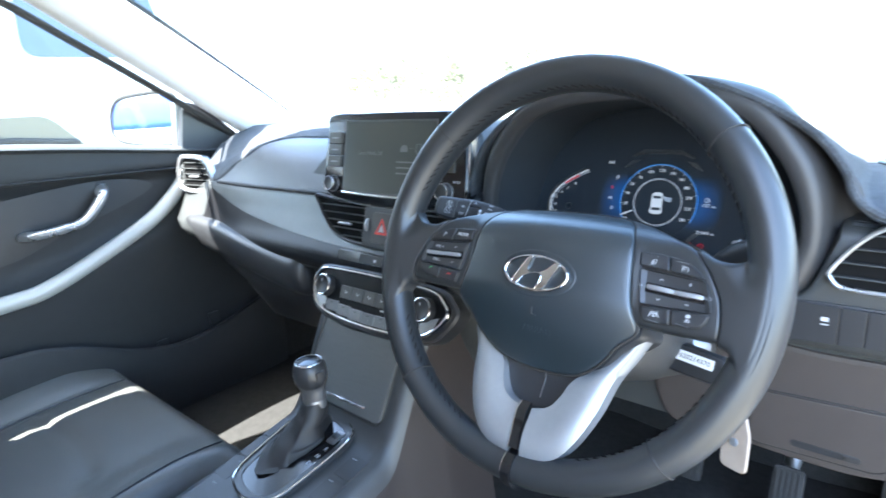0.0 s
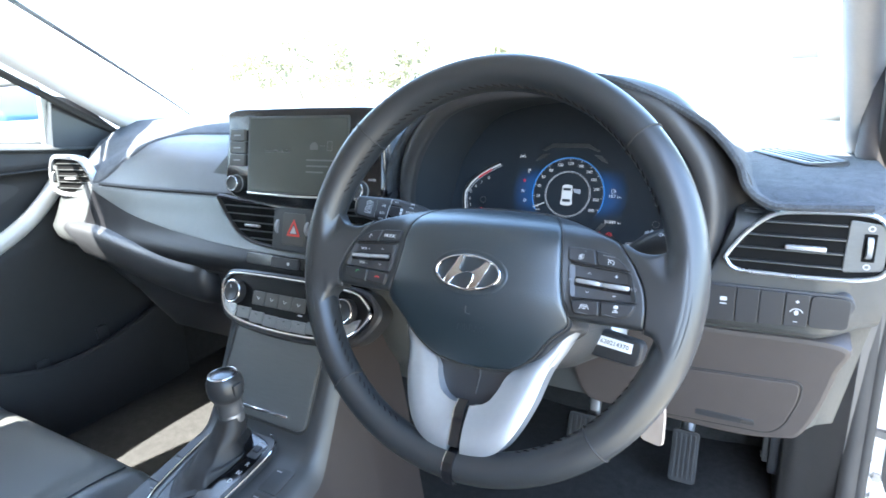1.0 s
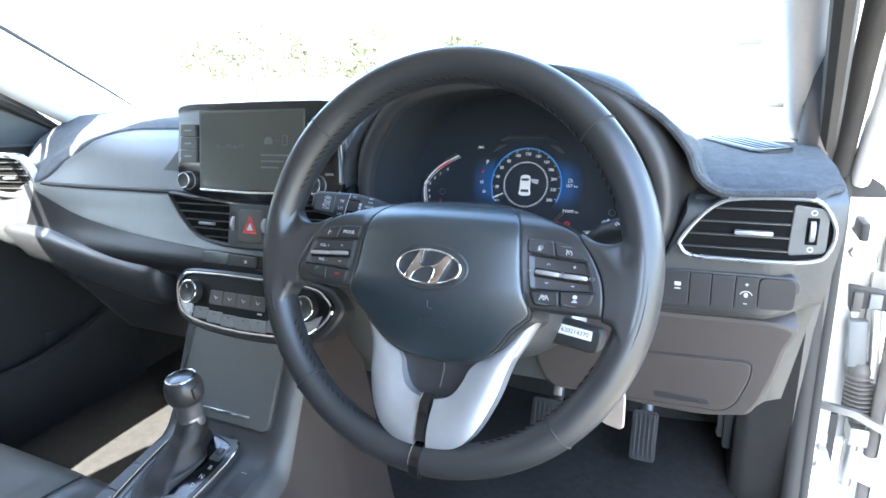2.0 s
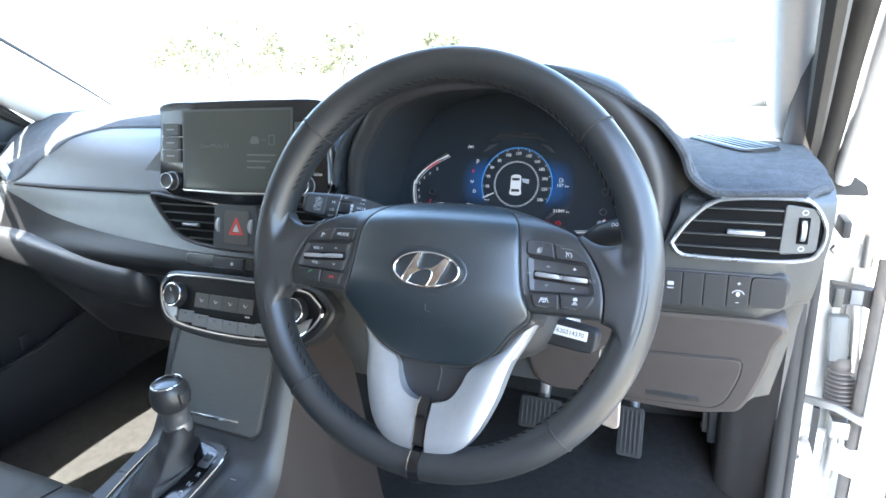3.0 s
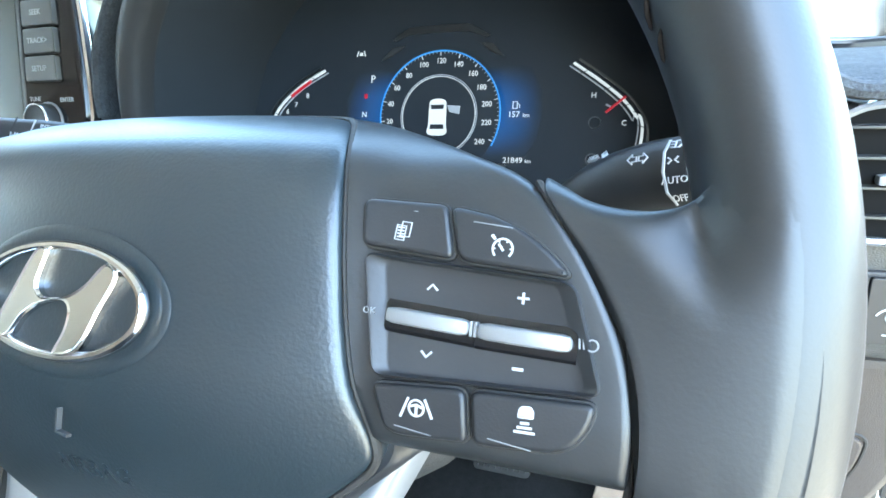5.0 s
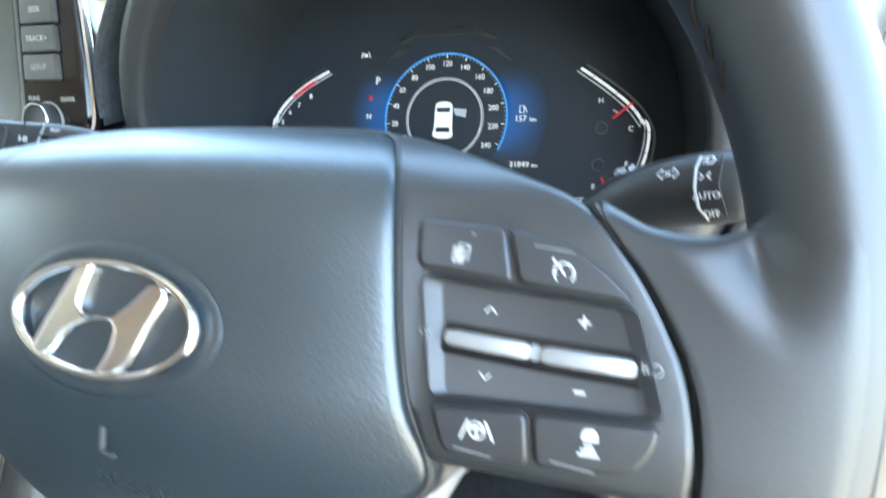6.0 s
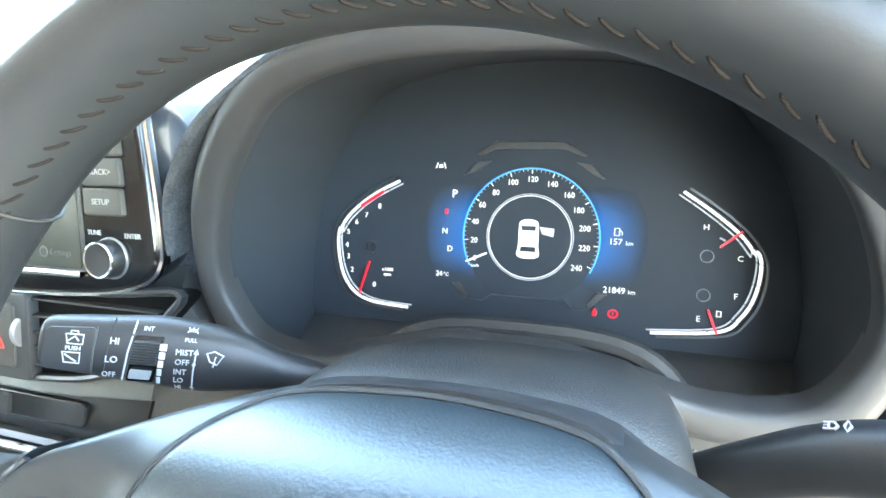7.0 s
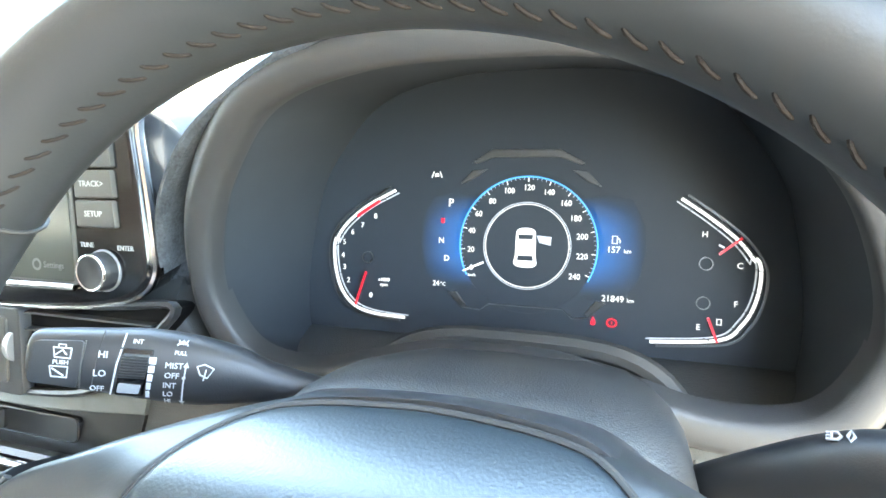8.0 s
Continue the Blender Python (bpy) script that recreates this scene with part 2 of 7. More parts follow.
def curve(pts, n=8, closed=False):
    """A smooth line through points of any dimension."""
    P = [np.array(p, float) for p in pts]
    m = len(P)
    out = []
    for i in range(m if closed else m - 1):
        if closed:
            a, b, c, d = P[(i - 1) % m], P[i], P[(i + 1) % m], P[(i + 2) % m]
        else:
            a, b, c, d = P[max(i - 1, 0)], P[i], P[i + 1], P[min(i + 2, m - 1)]
        for k in range(n):
            t = k / n
            out.append(tuple(0.5 * (2 * b + (c - a) * t + (2 * a - 5 * b + 4 * c - d) * t * t + (3 * b - a - 3 * c + d) * t ** 3)))
    if not closed:
        out.append(tuple(P[-1]))
    return out


def round_poly(pts, r, n=5):
    """A polygon with rounded corners."""
    out = []
    m = len(pts)
    for i in range(m):
        p, a, b = Vector(pts[i]), Vector(pts[i - 1]), Vector(pts[(i + 1) % m])
        ra = min(r, (a - p).length * 0.45, (b - p).length * 0.45)
        s, e = p + (a - p).normalized() * ra, p + (b - p).normalized() * ra
        for k in range(n + 1):
            t = k / n
            out.append(tuple((1 - t) ** 2 * s + 2 * t * (1 - t) * p + t * t * e))
    return out


def loft(rings, closed=True, caps=True, loop=False):
    """A skin over rings of equally many 3D points."""
    bm = bmesh.new()
    V = [[bm.verts.new(p) for p in r] for r in rings]
    m = len(V[0])
    last = len(V) if loop else len(V) - 1
    for i in range(last):
        for j in range(m if closed else m - 1):
            bm.faces.new((V[i][j], V[i][(j + 1) % m], V[(i + 1) % len(V)][(j + 1) % m], V[(i + 1) % len(V)][j]))
    if caps and closed and not loop:
        bm.faces.new(V[0])
        bm.faces.new(V[-1])
    return bm


def scaled(pts, k, shrink=None):
    """The outline drawn in by k metres along its normals."""
    m = len(pts)
    area = sum(pts[i - 1][0] * pts[i][1] - pts[i][0] * pts[i - 1][1] for i in range(m))
    s = 1 if area > 0 else -1
    out = []
    for i in range(m):
        a, b = Vector(pts[i - 1][:2]), Vector(pts[(i + 1) % m][:2])
        d = (b - a)
        d = d.normalized() if d.length > 1e-9 else Vector((1, 0))
        out.append((pts[i][0] - s * d.y * k, pts[i][1] + s * d.x * k))
    return out


def plate(pts, z0, z1, edge=0.001, dome=0.0):
    """An outline raised from z0 to z1 with a rounded front edge and, if asked, a domed face."""
    rings = [[(x, y, z0) for x, y in pts], [(x, y, z1 - edge) for x, y in pts],
             [(x, y, z1 - edge * 0.3) for x, y in scaled(pts, edge * 0.3)], [(x, y, z1) for x, y in scaled(pts, edge)]]
    if not dome:
        rings.append([(x, y, z1) for x, y in scaled(pts, edge + 0.00025)])
    if dome:
        c = Vector((sum(p[0] for p in pts) / len(pts), sum(p[1] for p in pts) / len(pts)))
        base = scaled(pts, edge)
        for k in (0.8, 0.6, 0.4, 0.2):
            rings.append([(c.x + (x - c.x) * k, c.y + (y - c.y) * k, z1 + dome * (1 - k * k)) for x, y in base])
    return loft(rings)


def hoop(outer, inner, z0, z1, edge=0.0008):
    """A frame between two outlines of equally many points."""
    o, i = outer, inner
    rings = [[(x, y, z0) for x, y in o], [(x, y, z1 - edge) for x, y in o], [(x, y, z1) for x, y in scaled(o, edge)],
             [(x, y, z1) for x, y in scaled(i, -edge)], [(x, y, z1 - edge) for x, y in i], [(x, y, z0) for x, y in i]]
    return loft(rings, loop=True)


def sweep(path, section, closed=False, up=(0, 0, 1), sizes=None):
    """A section (x across, y along up) carried along a 3D path."""
    P = [Vector(p) for p in path]
    m = len(P)
    rings = []
    for i in range(m):
        if closed:
            d = P[(i + 1) % m] - P[i - 1]
        else:
            d = P[min(i + 1, m - 1)] - P[max(i - 1, 0)]
        d = d.normalized()
        a = d.cross(Vector(up))
        a = a.normalized() if a.length > 1e-6 else Vector((1, 0, 0))
        b = a.cross(d)
        k = sizes[i] if sizes else 1.0
        rings.append([tuple(P[i] + a * (x * k) + b * (y * k)) for x, y in section])
    return loft(rings, caps=not closed, loop=closed)


def ellipse(rx, ry, n=12, cx=0.0, cy=0.0):
    return [(cx + rx * math.cos(2 * math.pi * k / n), cy + ry * math.sin(2 * math.pi * k / n)) for k in range(n)]


def rect(x0, x1, y0, y1, r=0.0, n=4):
    p = [(x0, y0), (x1, y0), (x1, y1), (x0, y1)]
    return round_poly(p, r, n) if r else p


def box(x0, x1, y0, y1, z0, z1, r=0.004):
    """A block with rounded edges."""
    bm = bmesh.new()
    bmesh.ops.create_cube(bm, size=1)
    for v in bm.verts:
        v.co = ((x0 + x1) / 2 + v.co.x * (x1 - x0), (y0 + y1) / 2 + v.co.y * (y1 - y0), (z0 + z1) / 2 + v.co.z * (z1 - z0))
    if r:
        bmesh.ops.bevel(bm, geom=bm.edges[:], offset=r, segments=2, affect="EDGES", profile=0.6)
    return bm


def moved(bm, m):
    bmesh.ops.transform(bm, matrix=m, verts=bm.verts)
    return bm


def join(*bms):
    """One bmesh of several."""
    out = bmesh.new()
    for b in bms:
        me = bpy.data.meshes.new("join")
        b.to_mesh(me)
        b.free()
        out.from_mesh(me)
        bpy.data.meshes.remove(me)
    return out


def spun(profile, n=24, axis="z"):
    """A turned shape from (radius, height) pairs, round z."""
    return loft([[(r * math.cos(2 * math.pi * k / n), r * math.sin(2 * math.pi * k / n), h) for k in range(n)] for r, h in profile])


def stroke(pts, width, z0, z1, closed=False):
    """A flat line with square section lying on a face."""
    return sweep([(x, y, (z0 + z1) / 2) for x, y in pts], [(-width / 2, -(z1 - z0) / 2), (width / 2, -(z1 - z0) / 2), (width / 2, (z1 - z0) / 2), (-width / 2, (z1 - z0) / 2)], closed)


def arc(cx, cy, r, a0, a1, n=24):
    return [(cx + r * math.cos(radians(a0 + (a1 - a0) * k / n)), cy + r * math.sin(radians(a0 + (a1 - a0) * k / n))) for k in range(n + 1)]


def sheet(f, nu, nv, thick):
    """A curved sheet f(u, v) with a thickness to its lower side."""
    rows = [[Vector(f(i / nu, j / nv)) for j in range(nv + 1)] for i in range(nu + 1)]
    bm = bmesh.new()
    top = [[bm.verts.new(p) for p in r] for r in rows]
    low = []
    for i in range(nu + 1):
        r = []
        for j in range(nv + 1):
            du = rows[min(i + 1, nu)][j] - rows[max(i - 1, 0)][j]
            dv = rows[i][min(j + 1, nv)] - rows[i][max(j - 1, 0)]
            nn = du.cross(dv)
            nn = nn.normalized() if nn.length > 1e-9 else Vector((0, 0, 1))
            r.append(bm.verts.new(rows[i][j] - nn * thick))
        low.append(r)
    for i in range(nu):
        for j in range(nv):
            bm.faces.new((top[i][j], top[i + 1][j], top[i + 1][j + 1], top[i][j + 1]))
            bm.faces.new((low[i][j], low[i][j + 1], low[i + 1][j + 1], low[i + 1][j]))
    for i in range(nu):
        bm.faces.new((top[i][0], low[i][0], low[i + 1][0], top[i + 1][0]))
        bm.faces.new((top[i][nv], top[i + 1][nv], low[i + 1][nv], low[i][nv]))
    for j in range(nv):
        bm.faces.new((top[0][j], top[0][j + 1], low[0][j + 1], low[0][j]))
        bm.faces.new((top[nu][j], low[nu][j], low[nu][j + 1], top[nu][j + 1]))
    return bm


def words(name, s, size, x, y, z, material, parent, turn=0.0, label="", thick=0.0002, wide=1.0):
    """Lettering on a face, centred at x, y."""
    cu = bpy.data.curves.new(name, "FONT")
    cu.body, cu.size, cu.extrude = s, size, thick
    cu.align_x, cu.align_y = "CENTER", "CENTER"
    cu.resolution_u = 2
    tmp = bpy.data.objects.new(name, cu)
    me = bpy.data.meshes.new_from_object(tmp)
    bpy.data.objects.remove(tmp)
    bpy.data.curves.remove(cu)
    me.transform(pose(x, y, z, 0, 0, turn) @ Matrix.Diagonal((wide, 1, 1, 1)))
    me.materials.clear()
    me.materials.append(material)
    ob = new(name, me)
    ob.parent = parent
    if label:
        tagged(ob, label)
    return ob


def S(t):
    t = min(1.0, max(0.0, t))
    return t * t * (3 - 2 * t)


def lerp(a, b, t):
    return a + (b - a) * t

# ---- ground and car shell ----
MID = -0.347                                            # the car's centre line


tagged(part("ground", sheet(lambda u, v: (-400 + 800 * u, -400 + 800 * v, 0.0), 40, 40, 0.05), CONCRETE, None),
       "pale sunlit concrete yard reaching to the horizon", "ground", kind="structure")


def dash_top(x):
    """Height of the dashboard's top: higher before the passenger and the screen."""
    return 0.952 + 0.058 * S((x + 1.03) / 0.30) * (1 - S((x + 0.30) / 0.12))


def dash_front(x):
    return 0.185 + 0.022 * S((-0.70 - x) / 0.33)


def dash_profile(x):
    """The section (y, z) of the dashboard at x, from the windscreen to the footwell."""
    t, f = dash_top(x), dash_front(x)
    d = S((x + 0.215) / 0.06)
    k = max(t, lerp(t, 1.012, S((-0.68 - x) / 0.12)))      # the outer corner rises towards the pillar
    a = [(0.95, 0.958), (0.75, lerp(0.958, t, 0.5)), (0.55, k), (0.40, k), (0.32, lerp(t, k, 0.45) - 0.004), (f + 0.075, t - 0.018), (f + 0.04, lerp(t, 0.925, 0.55)), (f + 0.018, 0.930), (f + 0.010, 0.922),
         (f + 0.006, 0.915), (f - 0.004, 0.890), (f - 0.020, 0.858), (f - 0.035, 0.838), (f - 0.040, 0.822), (f - 0.034, 0.806), (f - 0.015, 0.798),
         (f - 0.008, 0.780), (f + 0.010, 0.720), (f + 0.045, 0.650), (f + 0.10, 0.615), (0.50, 0.60), (0.95, 0.62)]
    b = [(0.95, 0.958), (0.75, 0.957), (0.55, 0.953), (0.40, 0.950), (0.30, 0.950), (0.225, 0.947), (0.205, 0.942), (0.192, 0.936), (0.189, 0.930),
         (0.188, 0.915), (0.188, 0.895), (0.188, 0.875), (0.189, 0.850), (0.191, 0.832), (0.197, 0.823), (0.212, 0.818),
         (0.221, 0.790), (0.232, 0.730), (0.242, 0.682), (0.262, 0.674), (0.50, 0.70), (0.95, 0.72)]
    pod = S((x + 0.205) / 0.025) * (1 - S((x - 0.172) / 0.025))
    out = []
    for p, q in zip(a, b):
        y, z = lerp(p[0], q[0], d), lerp(p[1], q[1], d)
        if y < 0.46 and z > 0.866:                       # a well for the instruments
            z = lerp(z, 0.866, pod)
        out.append((y, z))
    return out


def taper(x, z):
    """How far the dashboard's ends draw in towards their lower edge."""
    return 1.35 * max(0.0, 0.842 - z) * S((-0.72 - x) / 0.30) - 0.12 * max(0.0, 0.90 - z) * S((x - 0.16) / 0.17)


def on_dash(x, z):
    """The y of the fascia at a height, between its top lip and its lower edge."""
    pr = dash_profile(x)[7:17]
    for (y0, z0), (y1, z1) in zip(pr, pr[1:]):
        if z1 <= z <= z0:
            return lerp(y0, y1, (z0 - z) / (z0 - z1 + 1e-9))
    return pr[0][0] if z > pr[0][1] else pr[-1][0]


dashboard = thing("dashboard", "dark grey soft-touch dashboard with grey satin trim panel", "dashboard", kind="structure")
xs = [-1.055 + 1.392 * k / 80 for k in range(81)]
rings = []
for x in xs:
    pr = dash_profile(x)
    e = S((x - 0.283) / 0.054) * 0.05 + S((-1.0 - x) / 0.055) * 0.03
    rings.append([(x + taper(x, z), y + e, z) for y, z in pr])
part("dash_body", loft(rings), SOFT, dashboard, sharp=50)

# grey satin panel before the passenger, widening towards the middle
low_edge = curve([(-0.885, 0.912), (-0.84, 0.902), (-0.76, 0.885), (-0.68, 0.872), (-0.58, 0.860), (-0.48, 0.853), (-0.40, 0.850), (-0.30, 0.850), (-0.215, 0.855)], 6)


def trim_point(u, v):
    k = u * (len(low_edge) - 1)
    i = min(int(k), len(low_edge) - 2)
    x, zb = (lerp(low_edge[i][c], low_edge[i + 1][c], k - i) for c in (0, 1))
    z = lerp(zb, 0.9165, v)
    return (x, on_dash(x, z) - 0.0035, z)


part("trim_panel", sheet(trim_point, 60, 8, 0.003), TRIM, dashboard, "smooth satin grey trim panel")

# the shade below the trim panel, put in as a near-black strip
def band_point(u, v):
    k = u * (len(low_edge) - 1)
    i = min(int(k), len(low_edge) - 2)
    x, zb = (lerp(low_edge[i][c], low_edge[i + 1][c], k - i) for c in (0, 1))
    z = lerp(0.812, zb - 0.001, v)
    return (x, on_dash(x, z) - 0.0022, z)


part("shadow_band", sheet(band_point, 60, 8, 0.003), DULLBLACK, dashboard, "dark band painted as the shade under the trim panel")
# glovebox lid with its pull


def lid_point(u, v):
    x0, x1 = lerp(-0.985, -0.985, 1 - v), lerp(-0.535, -0.555, 1 - v)
    x, z = lerp(x0, x1, u), lerp(0.650, 0.792, v)
    pr = dash_profile(x)[15:20]
    y = pr[0][0]
    for (y0, z0), (y1, z1) in zip(pr, pr[1:]):
        if z1 <= z <= z0:
            y = lerp(y0, y1, (z0 - z) / (z0 - z1))
    return (x + taper(x, z), y - 0.006 - 0.004 * math.sin(math.pi * u) * math.sin(math.pi * v), z)


glove = part("glovebox_lid", sheet(lid_point, 30, 10, 0.005), BUTTON, dashboard, "black glovebox lid")
rings = []
for x in [-0.955 + 0.425 * k / 40 for k in range(41)]:
    top = lerp(0.8165, 0.852, S((-0.52 - x) / 0.32))
    end = S((x + 0.955) / 0.05) * (1 - S((x + 0.545) / 0.015))
    deep = lerp(0.012, 0.0, end)
    f = dash_front(x)
    rings.append([(x + taper(x, top + dz), f + dy + deep, top + dz - 0.25 * deep) for dy, dz in
                  ((0.0, 0.004), (-0.036, 0.001), (-0.044, -0.003), (-0.048, -0.010), (-0.050, -0.026), (-0.046, -0.050), (-0.036, -0.064), (-0.015, -0.070), (0.01, -0.070))])
part("lid_lip", loft(rings), BUTTON, glove, "rounded black upper roll of the glovebox lid", sharp=60)
part("pull", moved(box(-0.035, 0.035, -0.006, 0.004, -0.004, 0.004, 0.003), pose(-0.60, 0.172, 0.778)), SMOOTH, glove)
# a dark crease under the upper pad
part("crease", sweep([(x, on_dash(x, 0.922) - 0.001, 0.9225) for x in [-0.86 + 0.63 * k / 40 for k in range(41)]], ellipse(0.0042, 0.0034, 8)), RUBBER, dashboard)

# felt mat over the dashboard's top


def mat_point(u, v):
    x = lerp(-1.035, 0.331, u)
    pr = dash_profile(x)
    back = 0.93 - 0.10 * (abs(x - MID) / 0.69) ** 2.2
    # how far the front edge reaches: drawn back before the passenger, over the lip elsewhere
    cut = S((x + 0.90) / 0.20) * (1 - S((x + 0.30) / 0.08))
    fr = lerp(0.205, 0.305, cut) + 0.03 * S((-0.86 - x) / 0.1)
    fr = lerp(fr, 0.47, S((x + 0.200) / 0.02) * (1 - S((x - 0.178) / 0.02)))
    fr += 0.045 * S((x - 0.273) / 0.058) ** 2.5
    y = lerp(back, fr, v)
    z = pr[-1][1]
    for (y0, z0), (y1, z1) in zip(pr[:10], pr[1:10]):
        if y1 <= y <= y0:
            z = lerp(z0, z1, (y0 - y) / (y0 - y1 + 1e-9))
            break
    return (x, y, z + 0.0045 - 0.006 * S((v - 0.93) / 0.07) + 0.0012 * noise.noise((x * 9, y * 9, 0.3)))


mat = thing("dash_mat", "dark felt mat lying over the dashboard top", "dash mat")
part("felt", sheet(mat_point, 110, 40, 0.004), FELT, mat, sharp=60)
edge = [mat_point(k / 110, 1.0) for k in range(111)]
part("bound_edge", sweep([(x, y, z - 0.001) for x, y, z in edge], ellipse(0.0045, 0.0045, 8)), FELT, mat)
# worn pale lettering on the passenger end, not readable
for k, w in enumerate((0.018, 0.006, 0.013, 0.008)):
    part("badge_stroke", moved(box(-w / 2, w / 2, -0.005, 0.005, 0, 0.0015, 0.0005), pose(-0.892 + 0.021 * k, 0.318 + 0.017 * k, mat_point((-0.892 + 0.021 * k + 1.035) / 1.366, 1.0)[2] + 0.012, 20, 0, 38)), PAPER, mat)

# demister grille beside the right pillar
grille = thing("demister_grille", "black slotted demister grille let into the dash mat", "air vent", pose(0.247, 0.434, 0.9575, 0, 0, -62))
oval = [(x, y + 0.010 * (x / 0.1) ** 2) for x, y in rect(-0.072, 0.072, -0.024, 0.024, 0.016, 6)]
part("grille_frame", hoop(oval, scaled(oval, 0.007), -0.004, 0.006, 0.002), SMOOTH, grille)
part("duct", plate(scaled(oval, 0.005), -0.006, 0.001, 0.0005), BLACKHOLE, grille)
slat = part("slat", box(-0.062, 0.062, -0.0018, 0.0018, 0.0, 0.005, 0.001), SMOOTH, grille)
for k in range(4):
    o = slat if k == 0 else new("slat", slat.data)
    o.parent = grille
    o.matrix_basis = pose(0, -0.0125 + 0.0090 * k, 0)

# ---- pillars, roof, windscreen ----


def pillar(side):
    """A front pillar: from the dashboard's corner up and back to the roof."""
    sgn = 1 if side == "right" else -1
    X = lambda d: MID + sgn * d - (0.031 if sgn > 0 else 0.0)
    t = thing("pillar_" + side, "pale grey cloth-covered windscreen pillar", "pillar", kind="structure")
    spine = curve([(0.712, 0.60, 0.935), (0.700, 0.49, 1.015), (0.672, 0.30, 1.135), (0.640, 0.10, 1.255), (0.600 if sgn > 0 else 0.552, -0.10, 1.345), (0.57 if sgn > 0 else 0.530, -0.30, 1.385)], 6)
    rings = []
    for i, (d, y, z) in enumerate(spine):
        k = i / (len(spine) - 1)
        wd, dp = lerp(0.060, 0.045, k), lerp(0.028, 0.030, k)
        low = 0.0 if sgn > 0 else 0.012
        sec = []
        for a in range(16):
            ca, sa = math.cos(2 * math.pi * a / 16), math.sin(2 * math.pi * a / 16)
            c = math.copysign(abs(ca) ** 0.7, ca) * wd - low
            s = math.copysign(abs(sa) ** 0.7, sa) * dp
            # along the pillar's broad side (forward-up) and its thickness (across)
            sec.append((X(d + s), y + c * 0.55, z + c * 0.83))
        rings.append(sec)
    part("pillar_cover", loft(rings), CLOTH, t)
    wide = 1.0 if sgn > 0 else 0.6
    part("window_seal", sweep([(X(d + 0.020), y - 0.052 * 0.55 - 0.012, z - 0.055 * 0.83 - (0.012 if sgn > 0 else 0.020)) for d, y, z in spine], ellipse(0.011 * wide, 0.013 * wide, 8)), RUBBER, t)
    part("glass_edge", sweep([(X(d + 0.010), y + (0.063 if sgn > 0 else 0.051) * 0.55, z + (0.064 if sgn > 0 else 0.052) * 0.83) for d, y, z in spine], ellipse(0.006, 0.006, 8)), RUBBER, t)
    return t


pillar("left")
pillar("right")


# out of view: left front corner cut back to let sun reach the mat
def roof_point(u, v):
    x = lerp(-0.590, 0.645, u)
    y = lerp(0.27 - 0.10 * (x / 0.645) ** 4 - 0.13 * S((-0.40 - x) / 0.12) - 0.11 * S((abs(x) - 0.57) / 0.09), -2.3, v)
    return (MID + x, y, 1.355 + 0.07 * (1 - (x / 0.645) ** 2) * (0.6 + 0.4 * S(v * 3)) + 0.02 * S(v * 4))


tagged(part("ceiling", sheet(roof_point, 20, 20, -0.03), HEADLINING, None), "unseen headlining, pale to bounce light, front edge cut to shape the sun", "headlining", kind="structure")


def screen_point(u, v):
    s = lerp(-1, 1, u)
    lo = Vector((MID + 0.70 * s, 0.97 - 0.30 * s * s, 0.955))
    hi = Vector((MID + 0.57 * s, 0.262 - 0.095 * s ** 4, 1.40 - 0.06 * s * s))
    p = lo.lerp(hi, v)
    p.z += 0.03 * math.sin(math.pi * v)
    return p


wind = thing("window_1", "clear raked windscreen", "windscreen", kind="structure")
ws = part("pane", sheet(screen_point, 16, 8, 0.004), GLASS, wind)
ws.visible_shadow = False


def bonnet_point(u, v):
    s = lerp(-1, 1, u)
    return (MID + 0.78 * s, lerp(1.05 - 0.25 * s * s, 1.95 - 0.25 * s * s, v), 0.93 - 0.02 * v - 0.12 * v * v - 0.07 * abs(s) ** 3)


car_front = thing("car_bonnet", "white painted bonnet in the sun", "car body", kind="structure")
part("bonnet", sheet(bonnet_point, 20, 12, 0.01), PAINT, car_front)
part("cowl", sweep([(MID + 0.74 * s, 1.01 - 0.30 * s * s, 0.925) for s in [-1 + k / 12 for k in range(25)]], ellipse(0.05, 0.02, 8)), RUBBER, car_front, "black cowl below the glass")
# right wiper's arm end showing beside the pillar
part("wiper_arm", sweep(curve([(0.262, 0.90, 0.963), (0.280, 0.89, 0.962), (0.296, 0.88, 0.963), (0.312, 0.87, 0.967), (0.326, 0.865, 0.973)], 4), ellipse(0.004, 0.009, 8), sizes=[0.25 + 0.06 * k for k in range(17)]), RUBBER, car_front, "black wiper pivot")

# floor, bulkhead, rear and side walls of the cabin


def floor_point(u, v):
    x, y = MID + lerp(-0.765, 0.72, u), lerp(0.85, -2.2, v)
    rise = 0.062 * S((-0.45 - x) / 0.10) * S((y - 0.00) / 0.08)      # the passenger's raised footwell
    return (x, y, 0.30 + rise + 0.012 * noise.noise((u * 12, v * 12, 0)))


tagged(part("floor", sheet(floor_point, 40, 60, 0.03), CARPET, None, sharp=60),
       "black carpeted car floor", "floor", kind="structure")
tagged(part("wall_front", sheet(lambda u, v: (MID + lerp(-0.72, 0.72, u), lerp(0.74, 1.0, S(v)) , lerp(0.29, 0.80, v)), 10, 10, 0.02), CARPET, None),
       "black carpeted bulkhead behind the pedals", "bulkhead", kind="structure")
# added wall out of view; its warm tone throws light onto the wheel
tagged(part("wall_rear", box(MID - 0.72, MID + 0.72, -0.86, -0.81, 0.30, 1.40, 0.01), shade("warm_bounce_wall", (0.36, 0.28, 0.25), 0.9, scale=200, bump=0.3, bump_scale=700, vary=0.1, spec=0.1), None), "unseen plain wall closing the cabin behind, warm to bounce light", "wall", kind="structure")

